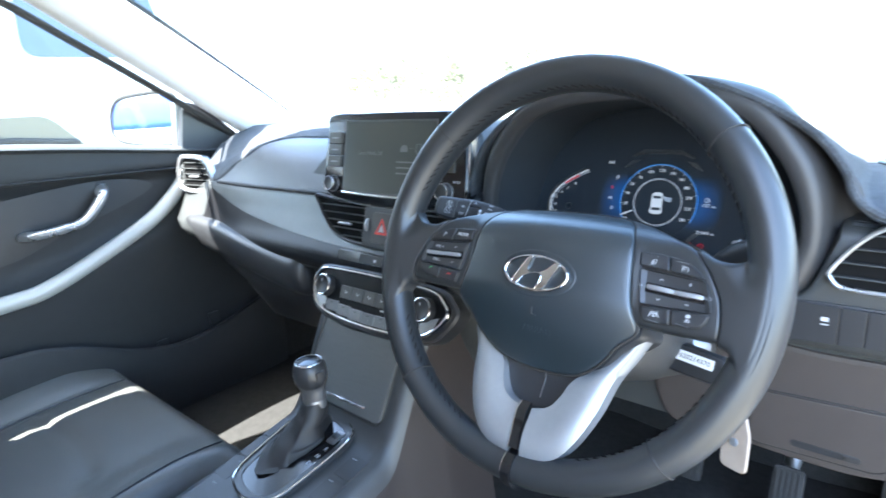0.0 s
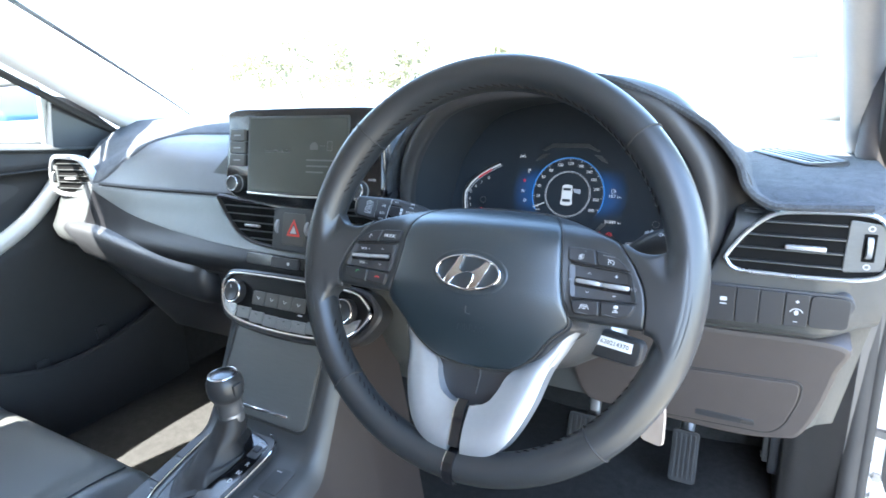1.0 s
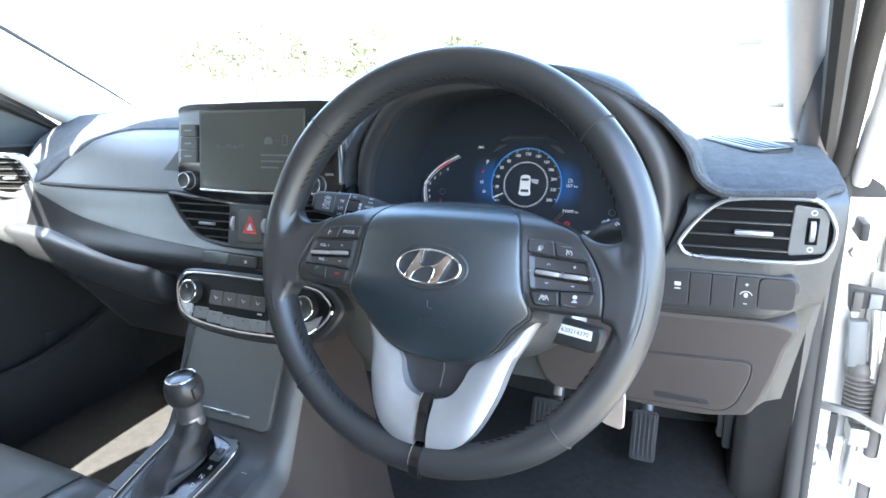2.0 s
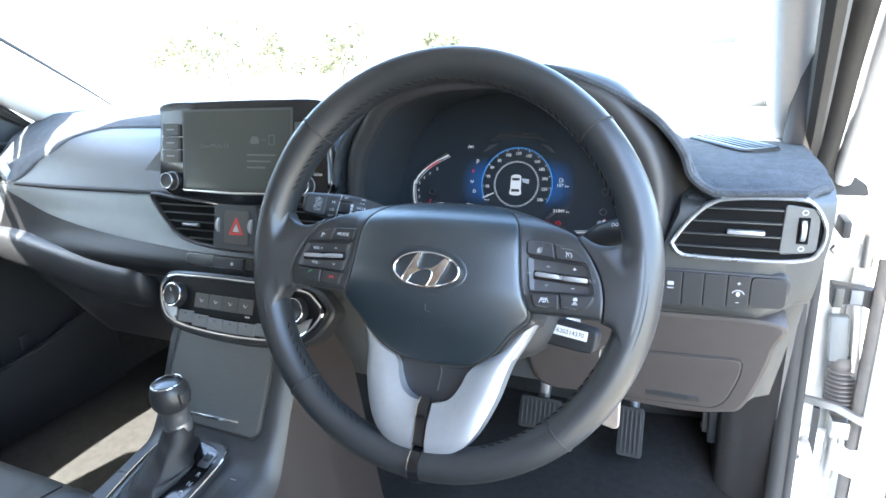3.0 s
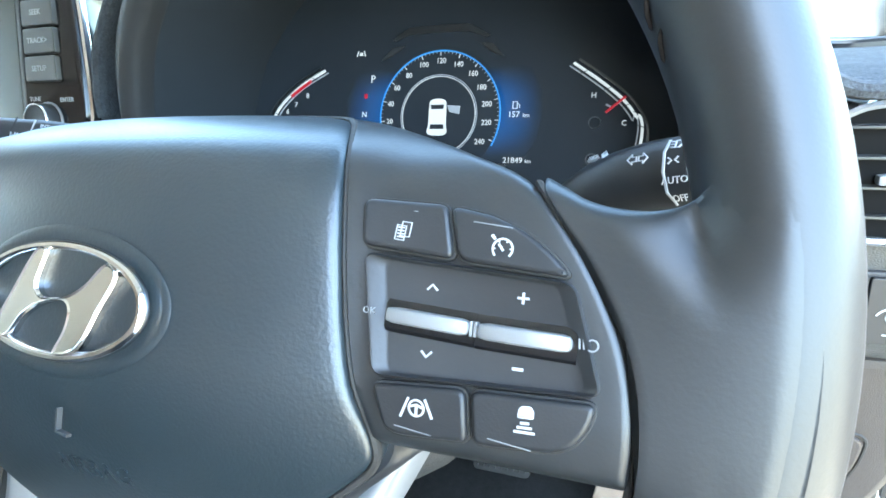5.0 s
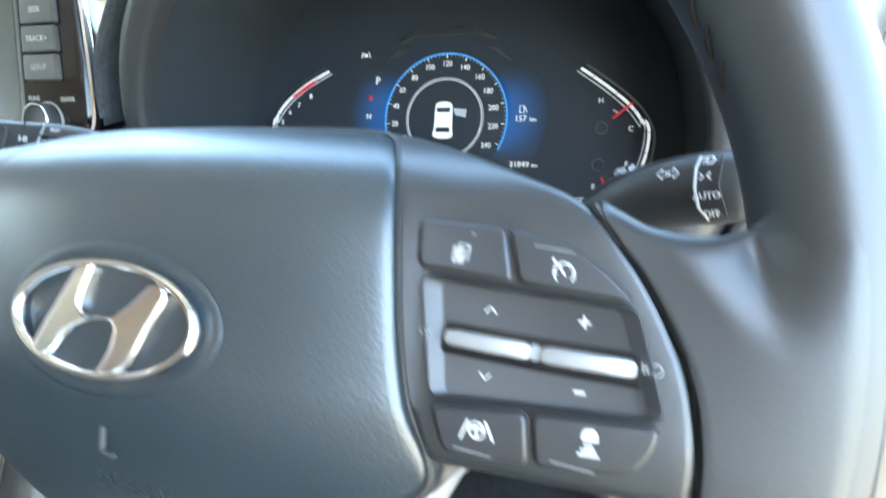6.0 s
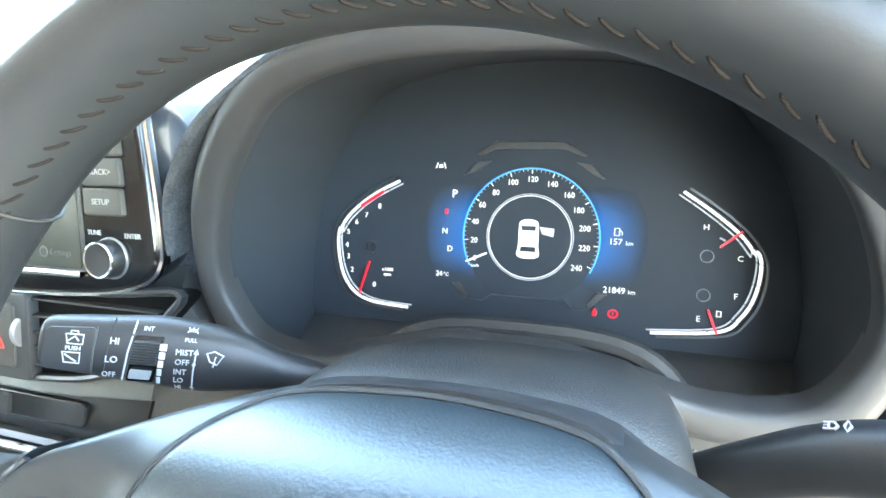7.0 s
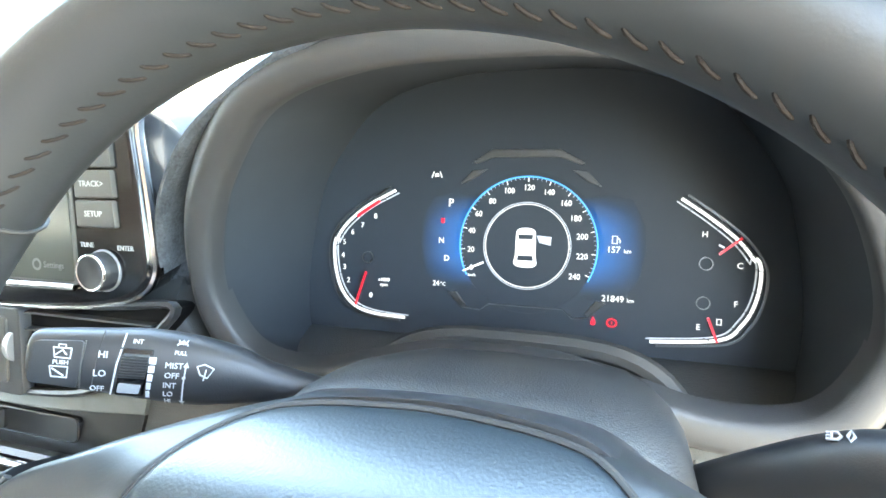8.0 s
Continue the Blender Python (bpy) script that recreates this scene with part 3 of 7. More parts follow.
# ---- steering wheel ----
TILT_W = 26.4
wheel = thing("steering_wheel", "black leather steering wheel with satin silver lower spoke", "steering wheel", plane_pose(0.0152, 0.0032, 0.9333, TILT_W))
R0, TUBE, TUBE_Z = 0.1668, 0.0145, 0.0170


def rim_ring(a, grow=1.0):
    """Section of the rim at an angle: fuller at the thumb rests."""
    full = 1 + 0.09 * math.exp(-((math.degrees(a) % 360 - 38) / 14) ** 2) + 0.09 * math.exp(-((math.degrees(a) % 360 - 142) / 14) ** 2)
    return full * grow


def rim_level(x, y):
    """The rim's plane lies a little behind the hub's and leans nearer at the top."""
    return -0.0114 - 0.0240 * x + 0.1010 * y


def rim_point(a, b, k=1.0):
    """A point on the rim: angle round the wheel, angle round the tube."""
    rr = R0 + TUBE * k * (rim_ring(a) if math.cos(b) < 0 else 1.0) * math.cos(b)
    x, y = rr * math.cos(a) - 0.0036, rr * math.sin(a) - 0.0050
    return (x, y, rim_level(x, y) + TUBE_Z * k * rim_ring(a) * math.sin(b))


rings = [[rim_point(2 * math.pi * k / 144, 2 * math.pi * j / 24) for j in range(24)] for k in range(144)]
rim = part("rim", loft(rings, loop=True), LEATHER, wheel, "smooth black leather rim", sharp=80)
# joints where the leather sections meet
for deg in (41.5, 138.5, 226.5, 313.5):
    a = radians(deg)
    part("leather_joint", sweep([rim_point(a, 2 * math.pi * j / 24, 1.035) for j in range(24)], ellipse(0.0007, 0.0007, 6), closed=True, up=(math.cos(a + 1.57), math.sin(a + 1.57), 0.01)), RUBBER, rim)
# slanted stitches along the inner side
stitch_me = None
for k in range(132):
    a = radians(360 * k / 132)
    deg = math.degrees(a)
    if 160 < deg < 205 or 335 < deg or deg < 20 or 250 < deg < 290:
        continue
    b = radians(180 - 20)
    p = Vector(rim_point(a, b))
    along_rim = (Vector(rim_point(a + 0.01, b)) - p).normalized()
    round_tube = (Vector(rim_point(a, b + 0.02)) - p).normalized()
    lie = (round_tube * 0.50 - along_rim * 0.86).normalized()
    out = along_rim.cross(round_tube).normalized()
    out = -out if out.dot(Vector((math.cos(a), math.sin(a), 0))) > 0 else out
    if stitch_me is None:
        o = part("stitch", sweep([(-0.0038, 0, -0.0008), (-0.0023, 0, 0.0001), (0.0, 0, 0.0004), (0.0023, 0, 0.0001), (0.0038, 0, -0.0008)], ellipse(0.0006, 0.0005, 6)), THREAD, rim)
        stitch_me = o.data
    else:
        o = new("stitch", stitch_me)
        o.parent = rim
    o.matrix_basis = Matrix.Translation(p) @ Matrix((lie, out.cross(lie), out)).transposed().to_4x4()

# airbag pad: a domed cover that rolls back at its top
pad_half = [(0.0, 0.0516), (0.0256, 0.0506), (0.0410, 0.0490), (0.0495, 0.0470), (0.0562, 0.0434), (0.0619, 0.0385), (0.0665, 0.0310), (0.0695, 0.0220), (0.0712, 0.0130), (0.0727, 0.0), (0.0745, -0.0125), (0.0772, -0.0245),
            (0.0818, -0.0365), (0.0815, -0.0425), (0.0765, -0.0480), (0.0675, -0.0560), (0.0590, -0.0670), (0.0480, -0.0772), (0.0350, -0.0848), (0.0180, -0.0882), (0.0, -0.0890)]
pad_line = curve(pad_half + [(-x, y) for x, y in pad_half[-2:0:-1]], 4, closed=True)


def hub_front(x, y):
    """Height of the hub's face over the wheel's plane."""
    z = 0.0112 - 0.0125 * min(1.0, abs(x) / 0.08) ** 2.2
    return z - 0.060 * (max(0.0, y + 0.005) / 0.0585) ** 4 - 0.038 * (max(0.0, -y - 0.024) / 0.065) ** 1.6


rings = []
for inset, dz in ((0.004, -0.030), (0.0005, -0.012), (0.0, -0.0026), (0.0002, -0.0014), (0.0007, -0.0006), (0.0014, -0.0002), (0.0030, 0.0)):
    rings.append([(x, y, hub_front(x, y) + dz) for x, y in scaled(pad_line, inset)])
core = scaled(pad_line, 0.0030)
for k in [0.96, 0.92, 0.88, 0.84, 0.79, 0.74, 0.68, 0.60, 0.50, 0.40, 0.28, 0.14]:
    rings.append([(x * k, -0.016 + (y + 0.016) * k, hub_front(x * k, -0.016 + (y + 0.016) * k)) for x, y in core])
pad = part("airbag_pad", loft(rings), PADSKIN, wheel, "grained black airbag cover", sharp=70)
part("pad_groove", sweep([(x, y, hub_front(x, y) - 0.0028) for x, y in scaled(pad_line, -0.0005)], ellipse(0.0012, 0.0016, 8), True), RUBBER, wheel, "dark groove round the airbag cover")
airbag = words("airbag_mark", "AIRBAG", 0.0076, 0.0, 0.0, 0.0, PADSKIN, pad, label="embossed airbag lettering", thick=0.0004)
for v in airbag.data.vertices:
    v.co.x, v.co.y = v.co.x + 0.004, v.co.y - 0.0575
    v.co.z += hub_front(v.co.x, v.co.y) + 0.0001
part("airbag_mark", stroke([(0.0015, -0.040), (0.0022, -0.0455), (0.0062, -0.0462)], 0.0007, 0.0078, 0.0092), GREYPRINT, pad)
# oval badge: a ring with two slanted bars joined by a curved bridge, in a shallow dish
part("badge_dish", loft([[(x, y, hub_front(x, y) + 0.0004) for x, y in ellipse(0.0345, 0.0192, 48, 0.0, -0.0130)], [(x, y, hub_front(x, y) + 0.0010) for x, y in ellipse(0.0332, 0.0180, 48, 0.0, -0.0130)],
                         [(x, y, hub_front(x, y) + 0.0002) for x, y in ellipse(0.0312, 0.0163, 48, 0.0, -0.0130)], [(x, y, hub_front(x, y) + 0.0003) for x, y in ellipse(0.0200, 0.0090, 48, 0.0, -0.0130)]]), PADSKIN, pad, "black dish behind the badge", sharp=70)
ring_rows = []
for k in range(64):
    a = 2 * math.pi * k / 64
    c, d = math.cos(a), math.sin(a)
    ring_rows.append([((0.0284 + 0.0014 * q) * c, -0.0130 + (0.0139 + 0.0014 * q) * d, 0.0120 + 0.0016 * h) for q, h in [(math.cos(2 * math.pi * j / 10), math.sin(2 * math.pi * j / 10)) for j in range(10)]])
badge = part("badge", loft(ring_rows, loop=True), CHROME, pad, "chrome oval badge")
bars = curve([(-0.0085, -0.0006), (-0.0045, -0.0006), (-0.0056, -0.0050), (-0.0066, -0.0095), (-0.0040, -0.0124), (0.0035, -0.0117), (0.0100, -0.0082), (0.0160, -0.0026), (0.0200, -0.0056), (0.0156, -0.0145), (0.0105, -0.0240),
              (0.0024, -0.0262), (0.0050, -0.0200), (0.0056, -0.0150), (0.0030, -0.0131), (-0.0040, -0.0143), (-0.0100, -0.0178), (-0.0148, -0.0236), (-0.0202, -0.0222), (-0.0150, -0.0115)], 4, True)
part("badge_bar", loft([[(x, y, 0.0095) for x, y in bars], [(x, y, 0.0128) for x, y in bars], [(x, y, 0.0136) for x, y in scaled(bars, 0.0004)], [(x, y, 0.0133) for x, y in scaled(bars, 0.0009)]]), CHROME, badge, sharp=25)

# hub housing behind the pad
hub_line = curve([(x * 1.03, y * 1.04) for x, y in pad_half + [(-x, y) for x, y in pad_half[-2:0:-1]]], 4, closed=True)
part("hub_shell", loft([[(x * 0.75, y * 0.75, -0.100) for x, y in hub_line], [(x * 0.93, y * 0.95, -0.085) for x, y in hub_line], [(x, y, -0.066) for x, y in hub_line], [(x, y, min(-0.018, hub_front(x, y) - 0.009)) for x, y in hub_line], [(x * 0.985, y * 0.985, min(-0.016, hub_front(x, y) - 0.007)) for x, y in hub_line]]), SMOOTH, wheel)


def across(line, y):
    """The x of a line of (x, y), falling in y, at a height."""
    for (x0, y0), (x1, y1) in zip(line, line[1:]):
        if y1 <= y <= y0:
            return lerp(x0, x1, (y0 - y) / (y0 - y1 + 1e-9))
    return line[0][0] if y > line[0][1] else line[-1][0]


def rim_radius(x, y, sgn):
    return math.hypot(sgn * x + 0.0036, y + 0.0050)


def arm_front(x, y, sgn):
    """Height of the spoke's arm, rising from the hub's face to the rim's crest."""
    q = (rim_radius(x, y, sgn) - 0.125) / (R0 - 0.125)
    z0 = hub_front(min(x, 0.12), min(y, 0.024)) - 0.0004
    crest = rim_level(sgn * x, y) + TUBE_Z + 0.0004
    return lerp(z0, crest, S(q)) - 0.0014 * S((q - 0.97) / 0.13)


def rolled(d, r):
    """How far a rounded edge of radius r falls at distance d from it."""
    return r - math.sqrt(max(0.0, r * r - (r - d) ** 2)) if d < r else 0.0


def flip(pts, sgn):
    return [(sgn * x, y) for x, y in pts]


for sgn, side in ((1, "right"), (-1, "left")):
    # switch surround between the cover and the outer groove
    seam = [(x + 0.0011, y) for x, y in curve(pad_half[1:15], 4)]
    groove = curve([(0.050, 0.0490), (0.0600, 0.0464), (0.0734, 0.0420), (0.0864, 0.0368), (0.0990, 0.0312), (0.1090, 0.0270), (0.1150, 0.0225), (0.1200, 0.0160), (0.1257, 0.0087), (0.1311, -0.0003), (0.1351, -0.0091), (0.1374, -0.0180), (0.1380, -0.0290), (0.1370, -0.0400)], 4)
    rings = []
    for i in range(45):
        y = lerp(0.0475, -0.0372, (i / 44) ** 0.9)
        xa, xb = across(seam, y), across(groove, y)
        if xb - xa < 0.002:
            continue
        r = lerp(0.0012, 0.0040, S((y - 0.016) / 0.01))
        front = []
        for k in range(17):
            t = 0.5 - 0.5 * math.cos(math.pi * k / 16)
            x = lerp(xa, xb, t)
            drop = max(rolled(x - xa, 0.0010), rolled(xb - x, r), rolled(y + 0.0372, 0.003))
            front.append((sgn * x, y, hub_front(x, y) - 0.0004 - drop))
        zb = hub_front(xb, y)
        rings.append(front + [(sgn * xb, y, zb - 0.018), (sgn * lerp(xa, xb, 0.5), y, zb - 0.030), (sgn * xa, y, zb - 0.018)])
    spoke = part("spoke", loft(rings), LEATHER, wheel, sharp=60)
    # outer arm, which flows up into the rim
    g_line = [(x + 0.0006, y) for x, y in curve([(0.1150, 0.0235), (0.1200, 0.0160), (0.1257, 0.0087), (0.1311, -0.0003), (0.1351, -0.0091), (0.1374, -0.0180), (0.1382, -0.0290), (0.1375, -0.0400)], 4)]
    t_line = curve([(0.1162, 0.0262), (0.1200, 0.0242), (0.1260, 0.0208), (0.1330, 0.0190), (0.1405, 0.0190), (0.1465, 0.0215), (0.1525, 0.0290), (0.1560, 0.0420), (0.1560, 0.0560)], 4)
    b_line = curve([(0.1387, -0.0400), (0.1425, -0.0408), (0.1458, -0.0435), (0.1488, -0.0490), (0.1508, -0.0560), (0.1518, -0.0630), (0.1515, -0.0700), (0.1505, -0.0770), (0.1478, -0.0850)], 4)
    g_line[0] = t_line[0]

    def along(line, t):
        k = t * (len(line) - 1)
        i = min(int(k), len(line) - 2)
        return Vector((lerp(line[i][0], line[i + 1][0], k - i), lerp(line[i][1], line[i + 1][1], k - i)))

    a1, a2 = math.atan2(0.0560, 0.1560), math.atan2(-0.0850, 0.1478)
    r_line = [((R0 + 0.003) * math.cos(lerp(a1, a2, k / 30)) - sgn * 0.0036, (R0 + 0.003) * math.sin(lerp(a1, a2, k / 30)) - 0.0050) for k in range(31)]
    t_line[-1], b_line[-1] = r_line[0], r_line[-1]
    rings = []
    for i in range(33):
        u = i / 32
        ring = []
        for k in range(29):
            w = 0.5 - 0.5 * math.cos(math.pi * k / 28)
            p = along(g_line, w) * (1 - u) + along(r_line, w) * u + along(t_line, u) * (1 - w) + along(b_line, u) * w
            p -= (Vector(g_line[0]) * (1 - w) + Vector(g_line[-1]) * w) * (1 - u) + (Vector(r_line[0]) * (1 - w) + Vector(r_line[-1]) * w) * u
            z = arm_front(p.x, p.y, sgn)
            e = min((p - along(t_line, u)).length, (along(b_line, u) - p).length)
            q = min(0.97, abs(rim_radius(p.x, p.y, sgn) - R0) / TUBE)
            under = rim_level(sgn * p.x, p.y) + TUBE_Z * math.sqrt(1 - q * q) - 0.0007
            z -= rolled(e, 0.0055) * (1 - S((u - 0.45) / 0.4)) + rolled((p - along(g_line, w)).length, 0.0010)
            z = lerp(z, min(z, under), S((u - 0.30) / 0.5) * (1 - S((e - 0.004) / 0.022)))
            ring.append((sgn * p.x, p.y, z))
        ring += [(ring[-1][0], ring[-1][1], ring[-1][2] - 0.014), (ring[14][0], ring[14][1], -0.022), (ring[0][0], ring[0][1], ring[0][2] - 0.014)]
        rings.append(ring)
    part("spoke_arm", loft(rings), LEATHER, wheel, "leather arm flowing into the rim", sharp=60)
    part("spoke_groove", sweep([(sgn * x, y, hub_front(x, y) - 0.0030) for x, y in curve([(0.1150, 0.0240), (0.1206, 0.0160), (0.1263, 0.0087), (0.1317, -0.0003), (0.1357, -0.0091), (0.1380, -0.0180), (0.1386, -0.0290), (0.1378, -0.0390)], 4)], ellipse(0.0010, 0.0018, 8)), RUBBER, wheel)
    # switch block, whose keys follow the curve of the spoke
    def raised(bm):
        for v in bm.verts:
            v.co.z += hub_front(abs(v.co.x), v.co.y) + 0.0013
        return bm

    def mark(bm, material=MARK):
        return part("mark", raised(bm), material, block)

    blk = round_poly(flip([(0.0785, 0.0185), (0.100, 0.0170), (0.1145, 0.0125), (0.1245, 0.004), (0.1310, -0.014), (0.1310, -0.030), (0.120, -0.0325), (0.0885, -0.0335), (0.0810, -0.015)], sgn), 0.005)
    block = part("switch_block", plate(blk, -0.02, -0.0032, 0.0010), BUTTON, wheel, "matt black switch block with white symbols")
    keys = ([(0.0771, 0.0181), (0.0969, 0.0173), (0.0998, 0.0055), (0.0781, 0.0073)], [(0.0978, 0.0171), (0.1075, 0.0153), (0.1148, 0.0122), (0.1205, 0.0080), (0.1248, 0.0036), (0.1010, 0.0054)],
            [(0.0838, -0.0226), (0.1050, -0.0211), (0.1061, -0.0319), (0.0905, -0.0330), (0.0872, -0.0322)], [(0.1062, -0.0211), (0.1312, -0.0202), (0.1302, -0.0245), (0.1275, -0.0288), (0.1235, -0.0308), (0.1073, -0.0320)])
    for pts in keys:
        line = round_poly(flip(pts, sgn), 0.0022, 4)
        part("button_gap", raised(plate(scaled(line, -0.00055), -0.004, -0.0002, 0.0002)), RUBBER, block, sharp=15)
        part("button", raised(plate(line, -0.003, 0.0013, 0.0009)), BUTTON, block, sharp=60)
    # recess with two silver rockers
    rec = flip([(0.0783, 0.0058), (0.1255, 0.0028), (0.1322, -0.0190), (0.0832, -0.0212)], sgn)
    floor_ = flip([(0.0838, 0.0044), (0.1215, 0.0018), (0.1285, -0.0184), (0.0868, -0.0202)], sgn)
    ro, ri = round_poly(rec, 0.003), round_poly(floor_, 0.002)
    part("recess", loft([[(x, y, -0.010) for x, y in ro], [(x, y, 0.0002) for x, y in ro], [(x, y, 0.0008) for x, y in scaled(ro, 0.0004)], [(lerp(x, q, 0.25), lerp(y, w, 0.25), 0.0006) for (x, y), (q, w) in zip(ro, ri)],
                         [(lerp(x, q, 0.8), lerp(y, w, 0.8), -0.0008) for (x, y), (q, w) in zip(ro, ri)], [(x, y, -0.0011) for x, y in ri]]), SMOOTH, block, "smooth recess round the rockers")
    bar_section = round_poly([(-0.0017, -0.0026), (0.0017, -0.0026), (0.0017, 0.0022), (-0.0017, 0.0022)], 0.0009, 3)
    for x0, x1, y0, y1 in ((0.0860, 0.1048, -0.0074, -0.0085), (0.1068, 0.1258, -0.0087, -0.0093)):
        pth = [(sgn * lerp(x0, x1, t), lerp(y0, y1, t), 0.0006 + 0.0008 * math.sin(math.pi * t)) for t in (0.0, 0.03, 0.10, 0.5, 0.90, 0.97, 1.0)]
        part("rocker", sweep(pth, bar_section, sizes=[0.45, 0.85, 1, 1, 1, 0.85, 0.45]), SATIN, block, "satin silver rocker", sharp=30)
        base = [(sgn * lerp(x0, x1, t), lerp(y0, y1, t) - 0.0004, -0.0010) for t in (-0.05, 0.5, 1.05)]
        part("rocker_bed", sweep(base, ellipse(0.0036, 0.0012, 8)), PIANO, block)
    for dx in (0.1053, 0.1062):
        part("rocker_pin", box(sgn * dx - 0.00035, sgn * dx + 0.00035, -0.0102, -0.0070, -0.001, 0.0018, 0.0002), SATIN, block)
    zt = 0.0013
    lo, hi = zt - 0.0004, zt + 0.0001
    if sgn > 0:
        # stacked pages, speed dial with an arrow
        for dx, dy in ((0.0, 0.0), (0.0012, 0.0008)):
            mark(stroke([(0.0858 + dx, 0.0090 + dy), (0.0880 + dx, 0.0088 + dy), (0.0883 + dx, 0.0120 + dy), (0.0861 + dx, 0.0122 + dy)], 0.0003, lo, hi, True))
        for k in range(4):
            mark(stroke([(0.0863, 0.0096 + 0.0007 * k), (0.0879, 0.0095 + 0.0007 * k)], 0.0003, lo, hi))
        mark(stroke(arc(0.1103, 0.0084, 0.0021, -45, 225, 18), 0.0004, lo, hi))
        mark(stroke([(0.1105, 0.0080), (0.1094, 0.0094)], 0.0005, lo, hi))
        mark(stroke([(0.1078, 0.0112), (0.1086, 0.0103)], 0.0006, lo, hi))
        for a in (0, 60, 120, 180):
            mark(stroke([(0.1103 + 0.0015 * math.cos(radians(a)), 0.0084 + 0.0015 * math.sin(radians(a))), (0.1103 + 0.0020 * math.cos(radians(a)), 0.0084 + 0.0020 * math.sin(radians(a)))], 0.0003, lo, hi))
        # wheel between lane lines, car over a broadening track
        mark(stroke([(0.0912, -0.0287), (0.0929, -0.0244)], 0.0005, lo, hi))
        mark(stroke([(0.0984, -0.0282), (0.0966, -0.0243)], 0.0005, lo, hi))
        mark(stroke(ellipse(0.0017, 0.0017, 20, 0.0948, -0.0264), 0.0004, lo, hi, True))
        mark(stroke([(0.0933, -0.0262), (0.0948, -0.0257), (0.0963, -0.0262)], 0.0005, lo, hi))
        mark(stroke([(0.0948, -0.0259), (0.0948, -0.0279)], 0.0005, lo, hi))
        mark(plate(round_poly([(0.1163, -0.0248), (0.1196, -0.0247), (0.1196, -0.0231), (0.1189, -0.0222), (0.1171, -0.0223), (0.1164, -0.0232)], 0.0004), lo, hi, 0.0002))
        for k in range(3):
            mark(stroke([(0.1170 - 0.0006 * k, -0.0257 - 0.0009 * k), (0.1188 + 0.0006 * k, -0.0256 - 0.0009 * k)], 0.0005, lo, hi))
        words("lettering", "OK", 0.0022, 0.0812, -0.0072, 0.0006, MARKDIM, block)
        for dx in (0.0, 0.0008):
            part("mark", stroke([(0.1272 + dx, -0.0100), (0.1270 + dx, -0.0080)], 0.0003, 0.0000, 0.0005), MARKDIM, block)
        part("mark", stroke(arc(0.1296, -0.0091, 0.0011, -130, 130, 12), 0.0003, 0.0004, 0.0010), MARKDIM, block)
        for x0, y0, w in ((0.0805, 0.0163, 0.0100), (0.1035, 0.0138, 0.0085), (0.0898, -0.0308, 0.0085), (0.1105, -0.0300, 0.0088)):
            part("touch_bar", raised(stroke([(x0, y0), (x0 + w, y0 - 0.0009)], 0.00022, lo, hi)), MARKDIM, block)
    else:
        mark(stroke([(-0.1105, 0.0080), (-0.1095, 0.0120), (-0.1073, 0.0100)], 0.0006, lo, hi))
        words("lettering", "MODE", 0.0042, -0.0880, 0.0115, zt + 0.0004, MARK, block)
        words("lettering", "VOL +", 0.0036, -0.1135, -0.0022, -0.0006, MARK, block)
        words("lettering", "VOL -", 0.0036, -0.1135, -0.0152, -0.0006, MARK, block)
        mark(stroke(arc(-0.1165, -0.0250, 0.0022, 60, 175, 8), 0.0009, lo, hi), GREENMARK)
        mark(stroke(arc(-0.0945, -0.0285, 0.0024, 30, 150, 8), 0.0011, lo, hi), REDMARK)
    cx = sgn * 0.0951
    for s2, yy in ((1, -0.0008), (-1, -0.0152)):
        part("mark", stroke([(cx - 0.0012, yy - 0.0006 * s2), (cx, yy + 0.0006 * s2), (cx + 0.0012, yy - 0.0006 * s2)], 0.0004, -0.0014, -0.0007), MARK, block)
    if sgn > 0:
        part("mark", stroke([(0.1139, -0.0013), (0.1163, -0.0013)], 0.0005, -0.0014, -0.0007), MARK, block)
        part("mark", stroke([(0.1151, -0.0025), (0.1151, -0.0001)], 0.0005, -0.0014, -0.0007), MARK, block)
        part("mark", stroke([(0.1140, -0.0157), (0.1163, -0.0157)], 0.0006, -0.0014, -0.0007), MARK, block)
    # satin arm of the lower spoke
    out_e = curve([(0.0840, -0.0430), (0.0750, -0.0625), (0.0655, -0.0830), (0.0590, -0.1100), (0.0490, -0.1350), (0.0375, -0.1510), (0.0220, -0.1595), (0.0060, -0.1620)], 6)
    in_e = curve([(0.0760, -0.0440), (0.0580, -0.0640), (0.0430, -0.0800), (0.0325, -0.0920), (0.0285, -0.1030), (0.0225, -0.1135), (0.0140, -0.1190), (0.0060, -0.1208)], 6)
    rings = []
    for (xo, yo), (xi, yi) in zip(out_e, in_e):
        zo, zi = lerp(-0.033, -0.0180, S((-yo - 0.05) / 0.10)), lerp(-0.036, -0.0210, S((-yi - 0.05) / 0.07))
        sec = []
        for k in range(7):
            t = k / 6
            sec.append((sgn * lerp(xo, xi, t), lerp(yo, yi, t), lerp(zo, zi, t) + 0.005 * math.sin(math.pi * min(1, t * 1.15)) ** 0.6 if t < 0.87 else lerp(zo, zi, t)))
        sec.append((sgn * xi, yi, zi - 0.016))
        sec.append((sgn * xo, yo, zo - 0.016))
        rings.append(sec)
    part("silver_spoke", loft(rings), SATIN, wheel, "satin silver lower spoke", sharp=45)
